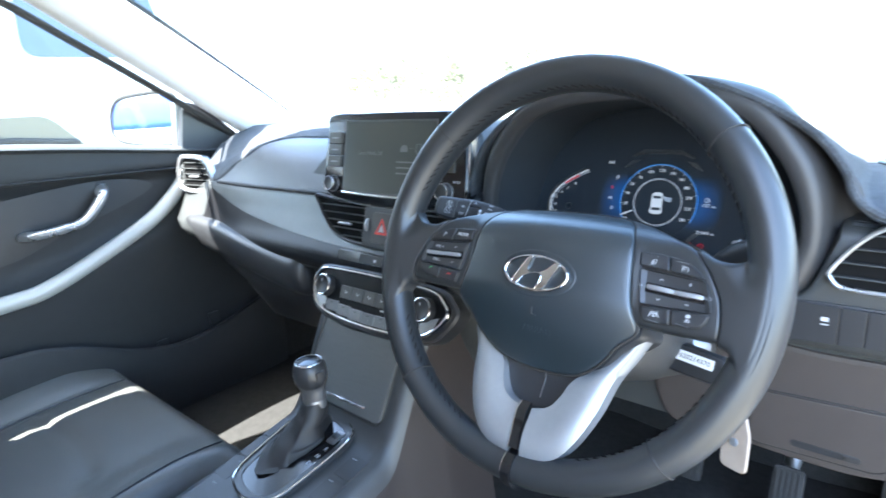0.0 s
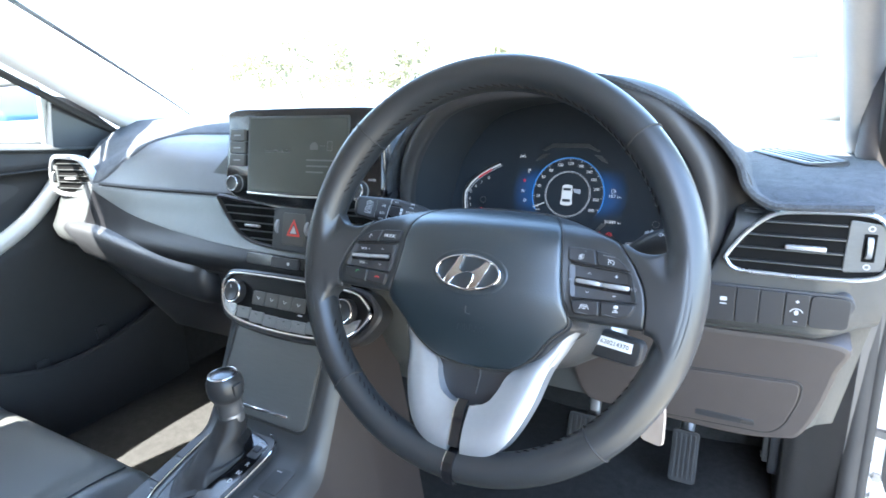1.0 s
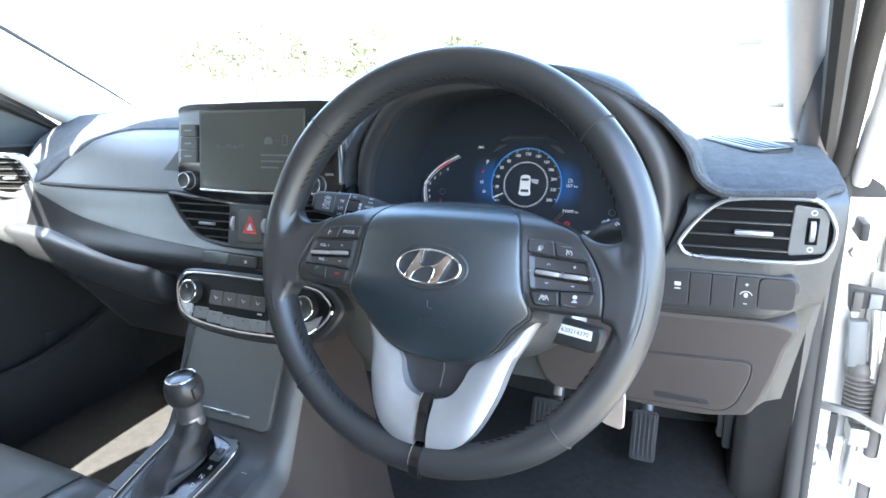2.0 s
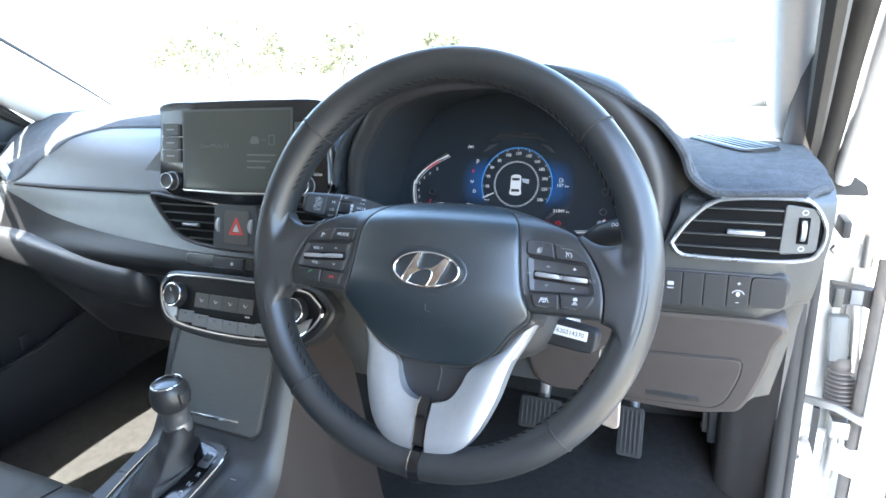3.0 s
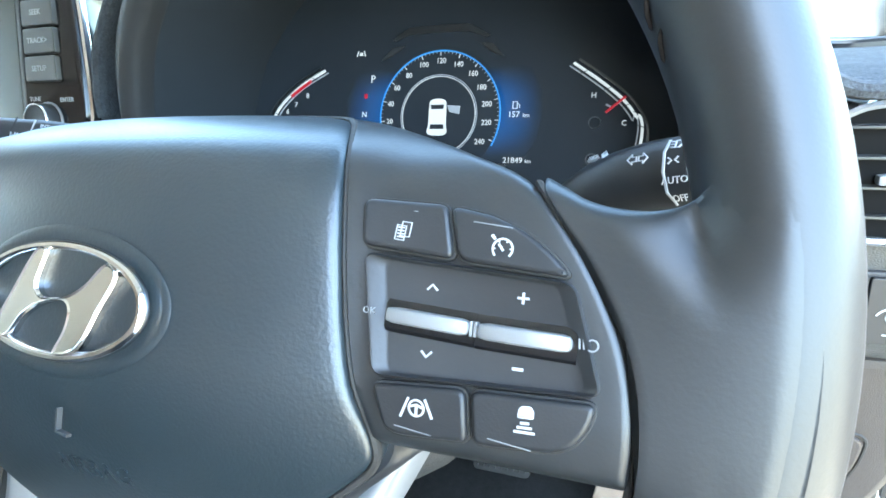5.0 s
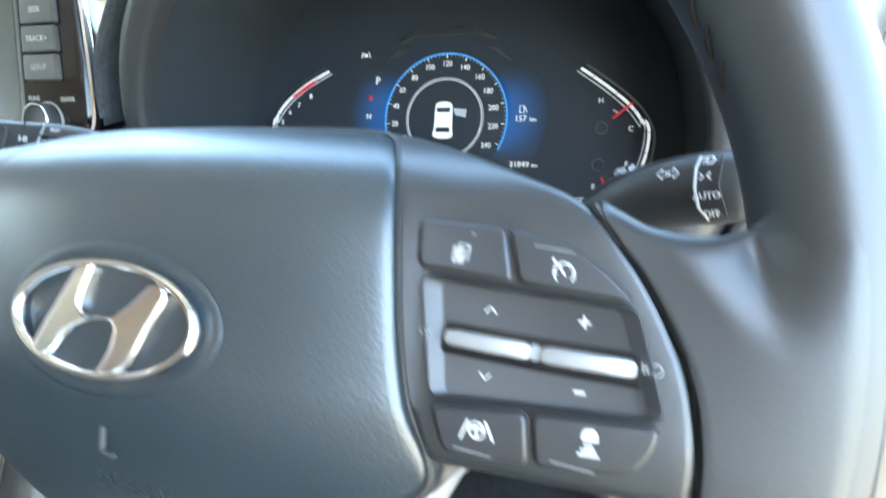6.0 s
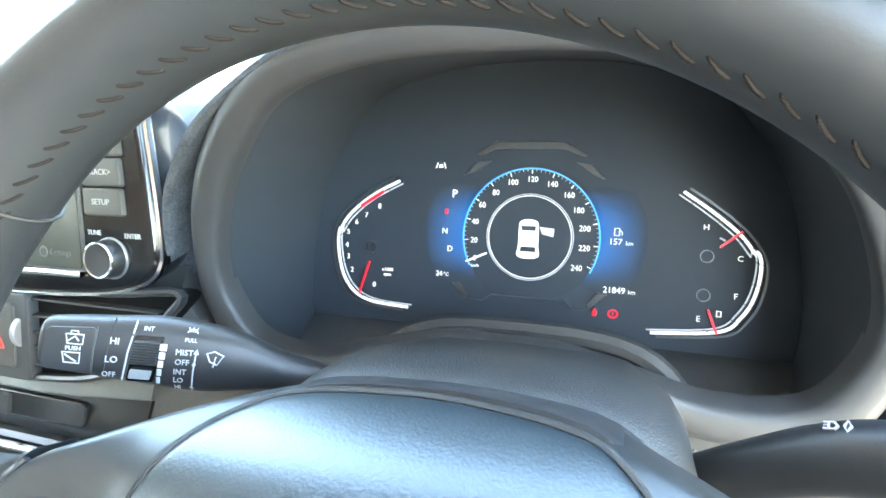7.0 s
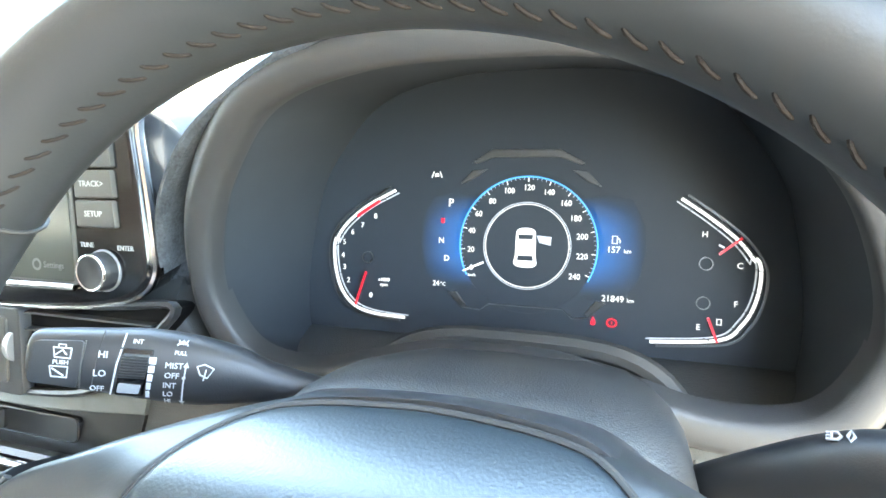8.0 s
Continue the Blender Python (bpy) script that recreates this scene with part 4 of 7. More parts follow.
# gloss black stripe down the middle of the lower spoke and over the rim
stripe = [(0, -0.1175, -0.0225)] + [(0, -0.125 - 0.03 * t, -0.0165 + 0.001 * t) for t in (0, 0.5, 1.0)]
stripe += [(0, -0.0050 - (R0 + (TUBE + 0.0012) * math.cos(b)), -0.0285 + (TUBE_Z + 0.0012) * math.sin(b)) for b in [radians(170 - 20 * k) for k in range(9)]]
part("black_stripe", sweep(stripe, [(-0.0042, -0.0012), (0.0042, -0.0012), (0.0042, 0.0012), (-0.0042, 0.0012)], up=(0, -0.3, 1)), PIANO, wheel, "gloss black stripe")
part("stripe_edge", sweep([(-0.0048, y, z + 0.0002) for x, y, z in stripe], ellipse(0.0008, 0.0008, 6), up=(0, -0.3, 1)), CHROME, wheel, "thin chrome edge of the stripe")
# lower hub well between the arms
part("hub_well", loft([[(x, y, z) for x, y in round_poly([(-0.066, -0.058), (0.066, -0.058), (0.034, -0.102), (0.018, -0.123), (-0.018, -0.123), (-0.034, -0.102)], 0.012)] for z in (-0.060, -0.034)]), SMOOTH, wheel)
part("clip", sweep([(0.006, -0.0905, -0.0320), (0.0072, -0.0960, -0.0315), (0.0050, -0.1120, -0.0330)], ellipse(0.0006, 0.0006, 6)), SATINDARK, wheel, "thin steel wire in the well")

# ---- column shroud, stalks, ignition ----
shroud = thing("steering_column", "dark grey plastic steering column shroud", "steering column", plane_pose(0.012, 0.0032, 0.9333, TILT_W))
rings = []
for z, w, top, bot in ((-0.062, 0.066, 0.040, -0.070), (-0.072, 0.076, 0.052, -0.078), (-0.09, 0.083, 0.056, -0.085), (-0.12, 0.087, 0.0600, -0.088), (-0.16, 0.089, 0.0600, -0.086), (-0.20, 0.090, 0.060, -0.08), (-0.30, 0.092, 0.05, -0.07)):
    sec = []
    for k in range(28):
        a = 2 * math.pi * k / 28
        c, s = math.cos(a), math.sin(a)
        sec.append((w * math.copysign(abs(c) ** 0.55, c), (top if s > 0 else -bot) * math.copysign(abs(s) ** 0.75, s), z))
    rings.append(sec)
part("shroud_shell", loft(rings), SHROUD, shroud, sharp=60)
part("shroud_gap", sweep([(0.0925 * math.copysign(abs(math.cos(a)) ** 0.55, math.cos(a)), 0.0655 * math.sin(a) ** 0.75, -0.205) for a in [math.pi * k / 24 for k in range(25)]], ellipse(0.006, 0.006, 8), up=(0, 0, 1)), RUBBER, shroud, "black rubber gap round the column")
part("shroud_joint", sweep([(0.0895 * c, 0.006, z) for c, z in ((1.0, -0.09), (1.01, -0.14), (1.02, -0.2))], ellipse(0.001, 0.001, 6)), RUBBER, shroud)


def stalk(name, label, spine, marks):
    """A column stalk lofted along its spine: (x, y, z, half width, half height)."""
    t = thing(name, label, "stalk")
    rows = curve(spine, 6)
    rings = []
    for i, (x, y, z, a, b) in enumerate(rows):
        d = Vector(rows[min(i + 1, len(rows) - 1)][:3]) - Vector(rows[max(i - 1, 0)][:3])
        d.normalize()
        up = Vector((0, 0.35, 1))
        ax = d.cross(up).normalized()
        bx = ax.cross(d)
        sec = []
        for k in range(16):
            c, s = math.cos(2 * math.pi * k / 16), math.sin(2 * math.pi * k / 16)
            sec.append(tuple(Vector((x, y, z)) + ax * (a * math.copysign(abs(c) ** 0.7, c)) + bx * (b * math.copysign(abs(s) ** 0.7, s))))
        rings.append(sec)
    body = part("stalk_body", loft(rings), BUTTON, t)
    return t, body


wiper_stalk, _ = stalk("wiper_stalk", "black wiper stalk with white printed symbols on the column", [(-0.030, 0.1420, 0.8960, 0.008, 0.0080), (-0.058, 0.1290, 0.9110, 0.008, 0.0078), (-0.080, 0.1180, 0.9230, 0.0085, 0.0088), (-0.0930, 0.1110, 0.9300, 0.0088, 0.0122), (-0.1060, 0.1046, 0.9348, 0.0092, 0.0146),
                       (-0.1235, 0.0966, 0.9410, 0.0094, 0.0148), (-0.1400, 0.0890, 0.9455, 0.0092, 0.0132), (-0.1540, 0.0828, 0.9490, 0.0088, 0.0118), (-0.1625, 0.0790, 0.9510, 0.0075, 0.0104), (-0.1650, 0.0779, 0.9516, 0.003, 0.005)], None)
lamp_stalk, _ = stalk("lamp_stalk", "black lamp and indicator stalk with white printed symbols", [(0.070, 0.150, 0.858, 0.0095, 0.0092), (0.092, 0.137, 0.8810, 0.0100, 0.0095), (0.115, 0.1245, 0.9040, 0.0112, 0.0108), (0.136, 0.1125, 0.9240, 0.012, 0.0117),
                      (0.1530, 0.1047, 0.9325, 0.0122, 0.0120), (0.1660, 0.0990, 0.9362, 0.0120, 0.0120), (0.1735, 0.0956, 0.9382, 0.0105, 0.0108), (0.1765, 0.0942, 0.9390, 0.006, 0.007), (0.1772, 0.0939, 0.9392, 0.002, 0.003)], None)


def face_on_stalk(p, side, off):
    """A local frame on the driver's face of a stalk at p: x along it to the right, y up."""
    d = Vector((0.160, -0.072, 0.045)).normalized() if side > 0 else Vector((0.0485, 0.0220, -0.0120)).normalized()
    up = Vector((0, 0.35, 1))
    n = d.cross(up).normalized()
    u = n.cross(d)
    m = Matrix((d, u, n)).transposed().to_4x4()
    return Matrix.Translation(Vector(p) + n * off) @ m


def on_face(ob, m, high, deep):
    """Lays a mark on the curved face of a stalk of half height high and half depth deep, in the mark's own units."""
    for v in ob.data.vertices:
        v.co = m[1] @ v.co
        q = min(0.96, abs(v.co.y) / high) ** (1 / 0.7)
        v.co.z -= deep * (1 - (1 - q * q) ** 0.35)
    ob.matrix_basis = m[0]
    return ob


fm = face_on_stalk((-0.1235, 0.0966, 0.9407), -1, 0.0103) @ Matrix.Scale(0.54, 4)


def wiper_mark(name, bm, material, label="", at=Matrix.Identity(4)):
    return on_face(part(name, bm, material, wiper_stalk, label, sharp=20), (fm, at), 0.0285, 0.016)


ridge = [(-0.0095, -0.002)]
for k in range(9):
    ridge += [(-0.0095 + 0.0021 * k, 0.0010), (-0.0087 + 0.0021 * k, 0.0022), (-0.0079 + 0.0021 * k, 0.0010)]
ridge += [(0.0098, -0.002)]
wiper_mark("thumb_wheel", loft([[(x - 0.12 * (0.0 - y), y, z) for y, z in ridge] for x in (-0.0145, 0.0040)]), SMOOTH, "ribbed thumb wheel", pose(0.0, 0.0022, 0))
wiper_mark("wheel_bed", plate(round_poly([(-0.0185, -0.0215), (0.0015, -0.0215), (0.0075, 0.0150), (-0.0140, 0.0150)], 0.002), -0.004, 0.0004, 0.0004), PIANO)
wiper_mark("grey_tab", plate(round_poly([(-0.0165, -0.0192), (-0.0012, -0.0195), (0.0004, -0.0122), (-0.0152, -0.0118)], 0.001), -0.001, 0.0014, 0.0004), MARKDIM)
for k in range(5):
    t0, t1 = k / 5 + 0.02, (k + 1) / 5 - 0.02
    x0, x1, y0, y1 = lerp(0.0052, 0.0040, t0), lerp(0.0052, 0.0040, t1), lerp(0.0105, -0.0225, t0), lerp(0.0105, -0.0225, t1)
    w = 0.0050 - 0.0006 * k
    wiper_mark("mark", plate([(x1, y1), (x1 + w, y1), (x0 + w, y0), (x0, y0)], 0, 0.0008, 0.0002), MARK)
wiper_mark("mark", stroke([(-0.0212, -0.0215), (-0.0178, 0.002), (-0.0144, 0.0255)], 0.0011, 0.0, 0.0007), MARK)
wiper_mark("ring_joint", stroke([(-0.0350, -0.0185), (-0.0325, 0.005), (-0.0302, 0.0262)], 0.0007, -0.0004, 0.0005), RUBBER)
wiper_mark("end_panel", plate(round_poly([(-0.0790, -0.0150), (-0.0440, -0.0180), (-0.0420, 0.0180), (-0.0765, 0.0160)], 0.004), -0.002, 0.0005, 0.0003), BUTTON, "dark matt end panel")
wiper_mark("panel_edge", stroke([(-0.0432, -0.0182), (-0.0425, 0.000), (-0.0412, 0.0185)], 0.0009, -0.0002, 0.0006), KEYDARK)
for t, x, y, size in (("HI", -0.0278, 0.0091, 0.0072), ("LO", -0.0291, -0.0052, 0.0072), ("OFF", -0.0304, -0.0170, 0.0058), ("INT", -0.0046, 0.0204, 0.0046),
                      ("MIST", 0.0233, 0.0043, 0.0064), ("OFF", 0.0222, -0.0034, 0.0062), ("INT", 0.0211, -0.0111, 0.0060), ("LO", 0.0202, -0.0180, 0.0058), ("HI", 0.0196, -0.0242, 0.0050), ("PULL", 0.0272, 0.0143, 0.0042), ("PUSH", -0.0565, 0.0012, 0.0046)):
    on_face(words("lettering", t, size, 0, 0, 0, MARK, wiper_stalk, thick=0.0004), (fm, pose(x, y, 0.0006)), 0.0285, 0.016)
wiper_mark("mark", stroke([(0.0318, 0.004), (0.0308, -0.0100), (0.0300, -0.0235)], 0.0009, 0.0, 0.0007), MARK)
wiper_mark("mark", plate([(0.0283, -0.0232), (0.0322, -0.0238), (0.0299, -0.0275)], 0.0, 0.0007, 0.0001), MARK)
wiper_mark("mark", plate([(0.0299, 0.0040), (0.0340, 0.0036), (0.0325, 0.0078)], 0.0, 0.0007, 0.0001), MARK)
wiper_mark("mark", plate(ellipse(0.0013, 0.0013, 12, 0.0310, -0.0045), 0.0, 0.0008, 0.0001), MARK)
wiper_mark("mark", stroke([(0.0400, 0.0050), (0.0455, 0.0070), (0.0525, 0.0040), (0.0480, -0.0035), (0.0425, -0.0012)], 0.0009, -0.0006, 0.0006, True), MARK)
wiper_mark("mark", stroke([(0.0452, -0.0055), (0.0468, 0.0030)], 0.0009, -0.0006, 0.0006), MARK)
wiper_mark("mark", stroke(arc(0.0275, 0.0185, 0.0040, 20, 160, 8), 0.0009, -0.0002, 0.0006), MARK)
for dx in (-0.0035, 0.0, 0.0035):
    wiper_mark("mark", stroke([(0.0275 + dx * 0.4, 0.0205), (0.0275 + dx, 0.0238)], 0.0007, -0.0002, 0.0006), MARK)
for x0, y0, h in ((-0.0625, 0.0048, 0.0072), (-0.0640, -0.0098, 0.0078)):
    wiper_mark("mark", stroke([(x0 + 0.0015, y0), (x0 + 0.0122, y0 - 0.0003), (x0 + 0.0125, y0 + h), (x0, y0 + h)], 0.0009, -0.0002, 0.0006, True), MARK)
wiper_mark("mark", stroke([(-0.0605, 0.0068), (-0.0560, 0.0105), (-0.0530, 0.0070)], 0.0009, -0.0002, 0.0006), MARK)
wiper_mark("mark", stroke([(-0.0590, 0.0122), (-0.0590, 0.0145), (-0.0540, 0.0145), (-0.0540, 0.0122)], 0.0008, -0.0002, 0.0006), MARK)
wiper_mark("mark", stroke([(-0.0625, -0.0035), (-0.0540, -0.0088)], 0.0009, -0.0002, 0.0006), MARK)

lm = face_on_stalk((0.1529, 0.1052, 0.9374), 1, 0.0134)


def lamp_mark(name, bm, material, at=(0.0, 0.0)):
    return on_face(part(name, bm, material, lamp_stalk, sharp=20), (lm @ pose(0, -0.0052, -0.0006), pose(at[0], at[1] + 0.0052, 0)), 0.0122, 0.0122)


lamp_mark("mark", stroke([(0.0118, -0.0158), (0.0100, -0.0120), (0.0092, -0.0055), (0.0096, 0.0010), (0.0104, 0.0050)], 0.0007, -0.0003, 0.0004), MARK)
lamp_mark("end_joint", stroke([(0.0178, -0.0150), (0.0164, -0.0055), (0.0172, 0.0045)], 0.0006, -0.0003, 0.0004), RUBBER)
for t, x, y, size in (("AUTO", 0.0129, -0.0084, 0.0031), ("OFF", 0.0138, -0.0140, 0.0028)):
    on_face(words("lettering", t, size, 0, 0, 0, MARK, lamp_stalk), (lm @ pose(0, -0.0052, -0.0006), pose(x, y + 0.0052, 0.0003)), 0.0122, 0.0122)
lamp_mark("mark", stroke([(0.0128, 0.0020), (0.0142, 0.0020), (0.0152, 0.0032), (0.0142, 0.0044), (0.0128, 0.0044)], 0.0004, -0.0003, 0.0004, True), MARK)
for k in range(3):
    lamp_mark("mark", stroke([(0.0114, 0.0022 + 0.0010 * k), (0.0123, 0.0022 + 0.0010 * k)], 0.0003, -0.0003, 0.0004), MARK)
for x0, x1 in ((0.0108, 0.0120), (0.0142, 0.0130)):
    lamp_mark("mark", stroke([(x0, -0.0030), (x1, -0.0020), (x0, -0.0010)], 0.0004, -0.0003, 0.0004), MARK)
for sg in (-1, 1):
    lamp_mark("mark", stroke([(0.0004 + sg * 0.0004, 0.0010), (0.0004 + sg * 0.0019, 0.0010), (0.0004 + sg * 0.0019, 0.0019), (0.0004 + sg * 0.0036, 0.0002), (0.0004 + sg * 0.0019, -0.0015), (0.0004 + sg * 0.0019, -0.0006), (0.0004 + sg * 0.0004, -0.0006)], 0.00035, -0.0003, 0.0004, True), MARK)
tm = Matrix.Translation((0.1340, 0.1100, 0.9388)) @ pose(0, 0, 0, 24, -22, -24)
for pts, wd in (([(-0.0030, -0.0013), (-0.0014, -0.0013), (-0.0004, 0.0), (-0.0014, 0.0013), (-0.0030, 0.0013)], 0.0005), ([(0.0022, -0.0020), (0.0032, 0.0), (0.0022, 0.0020), (0.0012, 0.0)], 0.0006)):
    part("mark", stroke(pts, wd, -0.0006, 0.0004, True), MARK, lamp_stalk).matrix_basis = tm
for k in range(3):
    part("mark", stroke([(-0.0046, -0.0012 + 0.0012 * k), (-0.0034, -0.0012 + 0.0012 * k)], 0.0004, -0.0006, 0.0004), MARK, lamp_stalk).matrix_basis = tm

# ignition lock, key and its tag
lock = thing("ignition_lock", "silver-ringed ignition lock on the column", "ignition", pose(0.088, 0.135, 0.822, 80, 0, -22))
part("lock_ring", moved(spun([(0.017, -0.02), (0.017, 0.0), (0.0155, 0.002), (0.0125, 0.002), (0.0125, -0.004)], 24), pose(0, 0, 0)), SATIN, lock)
part("lock_core", spun([(0.0122, -0.01), (0.0122, 0.0), (0.011, 0.001), (0.002, 0.0012)], 24), SMOOTH, lock)
key = thing("car_key", "black car key with a white number label in the lock", "key", pose(0.109, 0.108, 0.8225, 75, 4, -8))
kb = part("key_body", plate(round_poly([(-0.026, -0.014), (0.026, -0.013), (0.028, 0.012), (-0.026, 0.014)], 0.009), -0.007, 0.007, 0.003), SMOOTH, key, "black plastic key head")
lab = part("label", plate(rect(-0.0165, 0.0175, -0.001, 0.0085, 0.0005), 0.0068, 0.0073, 0.0001), PAPER, kb, "white printed label")
words("lettering", "620214370", 0.0062, 0.0005, 0.0037, 0.0074, INK, lab)
tag = thing("key_tag", "tan leather key tag hanging from the ignition key", "key tag", pose(0.142, 0.122, 0.796, 80, -8, -20) @ Matrix.Scale(0.82, 4))
part("tag_ring", sweep([(x, y, 0) for x, y in ellipse(0.010, 0.012, 20, 0, 0.002)], ellipse(0.0009, 0.0009, 6), closed=True), METAL, tag)
part("tag_strap", plate(round_poly([(-0.016, -0.085), (0.014, -0.088), (0.017, -0.045), (0.008, -0.010), (-0.006, -0.010), (-0.015, -0.04)], 0.008), -0.002, 0.002, 0.001), TAN, tag)
part("stud", moved(spun([(0.005, 0), (0.0045, 0.0012), (0.002, 0.0018), (0.0003, 0.0018)], 14), pose(0.0, -0.055, 0.002)), SATIN, tag)

# ---- instrument cluster ----
FX, FY, FZ, FT = 0.002, 0.291, 0.927, 18.5
cluster = thing("instrument_cluster", "hooded instrument cluster with lit dials and blue display", "instrument cluster", plane_pose(FX, FY, FZ, FT))


def to_face(x, y, z):
    """World point in the cluster's own frame."""
    return tuple(plane_pose(FX, FY, FZ, FT).inverted() @ Vector((x, y, z)))


half = [(0.0, 0.906), (0.035, 0.905), (0.070, 0.896), (0.108, 0.886), (0.146, 0.891), (0.1625, 0.915), (0.1655, 0.940), (0.157, 0.972), (0.142, 1.000), (0.110, 1.034), (0.060, 1.0495), (0.0, 1.053)]
open_line = curve([(FX + x, z) for x, z in half] + [(FX - x, z) for x, z in half[-2:0:-1]], 6, closed=True)
face_line = [(FX + (x - FX) * 0.985, z - 0.014 - 0.042 * S((0.985 - z) / 0.08)) for x, z in open_line]
rings = []
for k in range(7):
    t = k / 6
    ring = []
    for (x0, z0), (x1, z1) in zip(open_line, face_line):
        z = lerp(z0, z1, t)
        yf = FY + (z1 - FZ) * math.tan(radians(FT)) + 0.004
        ring.append(to_face(lerp(x0, x1, t ** 0.8), lerp(0.197, yf, t), z))
    rings.append(ring)
back_line = [(x, y) for x, y, z in rings[-1]]
part("hood_lining", loft(rings, caps=False), LINING, cluster, "smooth black hood lining", sharp=60)
bezel_half = [(0.0, 0.886), (0.035, 0.884), (0.072, 0.874), (0.112, 0.866), (0.158, 0.872), (0.178, 0.905), (0.1815, 0.940), (0.175, 0.978), (0.158, 1.012), (0.124, 1.048), (0.066, 1.066), (0.0, 1.070)]
bez = curve([(FX + x, z) for x, z in bezel_half] + [(FX - x, z) for x, z in bezel_half[-2:0:-1]], 6, closed=True)
rings = []
for t, y in ((0.0, 0.200), (0.0, 0.1870), (0.06, 0.1843), (0.16, 0.1830), (0.6, 0.1805), (0.92, 0.1835), (1.05, 0.187), (1.30, 0.194), (1.42, 0.205), (1.9, 0.212), (2.6, 0.218)):
    ring = []
    for a, b in zip(open_line, bez):
        u = min(t, 1.42) + max(0.0, t - 1.42) * (1 - S((b[1] - 0.955) / 0.05))
        ring.append(to_face(lerp(a[0], b[0], u), y + 0.10 * (0.955 - b[1]) * 0.1, lerp(a[1], b[1], u)))
    rings.append(ring)
part("bezel", loft(rings, caps=False), BEZEL, cluster, "soft dark bezel round the dials", sharp=70)
part("dial_face", plate(scaled(back_line, -0.003), -0.012, 0.0, 0.0005), LENS, cluster, "black dial face with a bluish reflected veil in its colour")
# hood body running back to the glass, covered with felt
hood_half = [(0.203, 0.966), (0.193, 0.990), (0.170, 1.018), (0.143, 1.037), (0.110, 1.054), (0.076, 1.067), (0.035, 1.074), (0.0, 1.0755)]
foot = [(0.300, 0.9525), (0.270, 0.9510), (0.243, 0.9500), (0.222, 0.9520)]
hood_line = curve([(FX + x, z) for x, z in foot + hood_half] + [(FX - x * 0.96, z) for x, z in hood_half[-2::-1]] + [(FX - 0.199, 0.945)], 5)
rings = []
for k in range(16):
    t = k / 15
    drop = min(1.0, 0.20 * t + 0.80 * S(t * 1.05))
    rings.append([(FX + (x - FX) * (1 - 0.10 * t), lerp(0.192, 0.66, t) - 0.008 * (1 - min(1, 6 * t)) ** 2, lerp(z, 0.955, drop) - (0.004 * (1 - min(1, 8 * t)))) for x, z in hood_line])
part("hood_cover", loft(rings, closed=False, caps=False), FELT, mat, "felt cover over the instrument hood", sharp=60)
part("hood_seam", sweep([(x, 0.187, z + 0.001) for x, z in hood_line], ellipse(0.004, 0.005, 8), up=(0, 1, 0)), FELT, mat)

# speedometer
CX, CY = 0.0005, 0.0022
for sg in (-1, 1):
    side = [(sg * 0.0455 * math.cos(radians(k)), CY + 0.0455 * math.sin(radians(k))) for k in range(-44, 45, 8)]
    part("blue_field", plate([(CX + x, y) for x, y in side] + [(CX + sg * x, y) for x, y in ((0.050, 0.037), (0.066, 0.034), (0.0745, 0.018), (0.0755, 0.002), (0.072, -0.016), (0.064, -0.028), (0.050, -0.031))], 0.0, 0.0003, 0.0001), B_FADE, cluster, "blue lit field")
part("blue_arc", stroke(arc(CX, CY, 0.0460, -28, 208, 60), 0.0009, 0.0, 0.0006), B_EDGE, cluster, "bright blue arc")
part("blue_arc", stroke(arc(CX, CY, 0.0480, -10, 190, 60), 0.0030, 0.0, 0.0003), B_FADE, cluster)
part("dial_disc", plate(ellipse(0.0452, 0.0452, 64, CX, CY), 0.0, 0.0005, 0.0001), LENS, cluster)
part("dial_ring", stroke(ellipse(0.0280, 0.0278, 64, CX, CY), 0.0005, 0.0005, 0.0010, True), W_ON, cluster)
part("dial_ring", stroke(ellipse(0.0292, 0.0290, 64, CX, CY), 0.0004, 0.0005, 0.0008, True), W_DIM, cluster)
for k in range(61):
    a = radians(204 - 228 * k / 60)
    long = k % 5 == 0
    r0, r1 = (0.0425, 0.0452) if long else (0.0440, 0.0452)
    part("tick", stroke([(CX + r0 * math.cos(a), CY + r0 * math.sin(a)), (CX + r1 * math.cos(a), CY + r1 * math.sin(a))], 0.00055 if long else 0.0003, 0.0006, 0.0010), W_ON if long else W_DIM, cluster)
for s, x, y in (("0", -0.0368, -0.0142), ("20", -0.0376, -0.0018), ("40", -0.0373, 0.0110), ("60", -0.0328, 0.0226), ("80", -0.0236, 0.0313), ("100", -0.0123, 0.0385), ("120", 0.0010, 0.0408), ("140", 0.0142, 0.0378),
                ("160", 0.0254, 0.0309), ("180", 0.0320, 0.0212), ("200", 0.0366, 0.0095), ("220", 0.0369, -0.0033), ("240", 0.0326, -0.0166)):
    words("dial_number", s, 0.0054, x, y, 0.0008, W_ON, cluster, wide=0.92)
words("lettering", "km/h", 0.0028, -0.0364, -0.0193, 0.0008, W_ON, cluster)
part("speed_needle", plate([(-0.0430, -0.0162), (-0.0285, -0.0096), (-0.0280, -0.0108), (-0.0425, -0.0172)], 0.0012, 0.0020, 0.0003), W_ON, cluster, "white needle at zero")
for s, x, y, mt, z in (("P", -0.0529, 0.0296, W_ON, 0.0078), ("N", -0.0591, 0.0035, W_ON, 0.0056), ("D", -0.0549, -0.0088, W_ON, 0.0056)):
    words("gear_letter", s, z, x, y, 0.0007, mt, cluster)
part("gear_letter", plate(rect(-0.0598, -0.0572, 0.0155, 0.0192, 0.0008), 0.0003, 0.0008, 0.0002), R_ON, cluster, "red reverse mark")
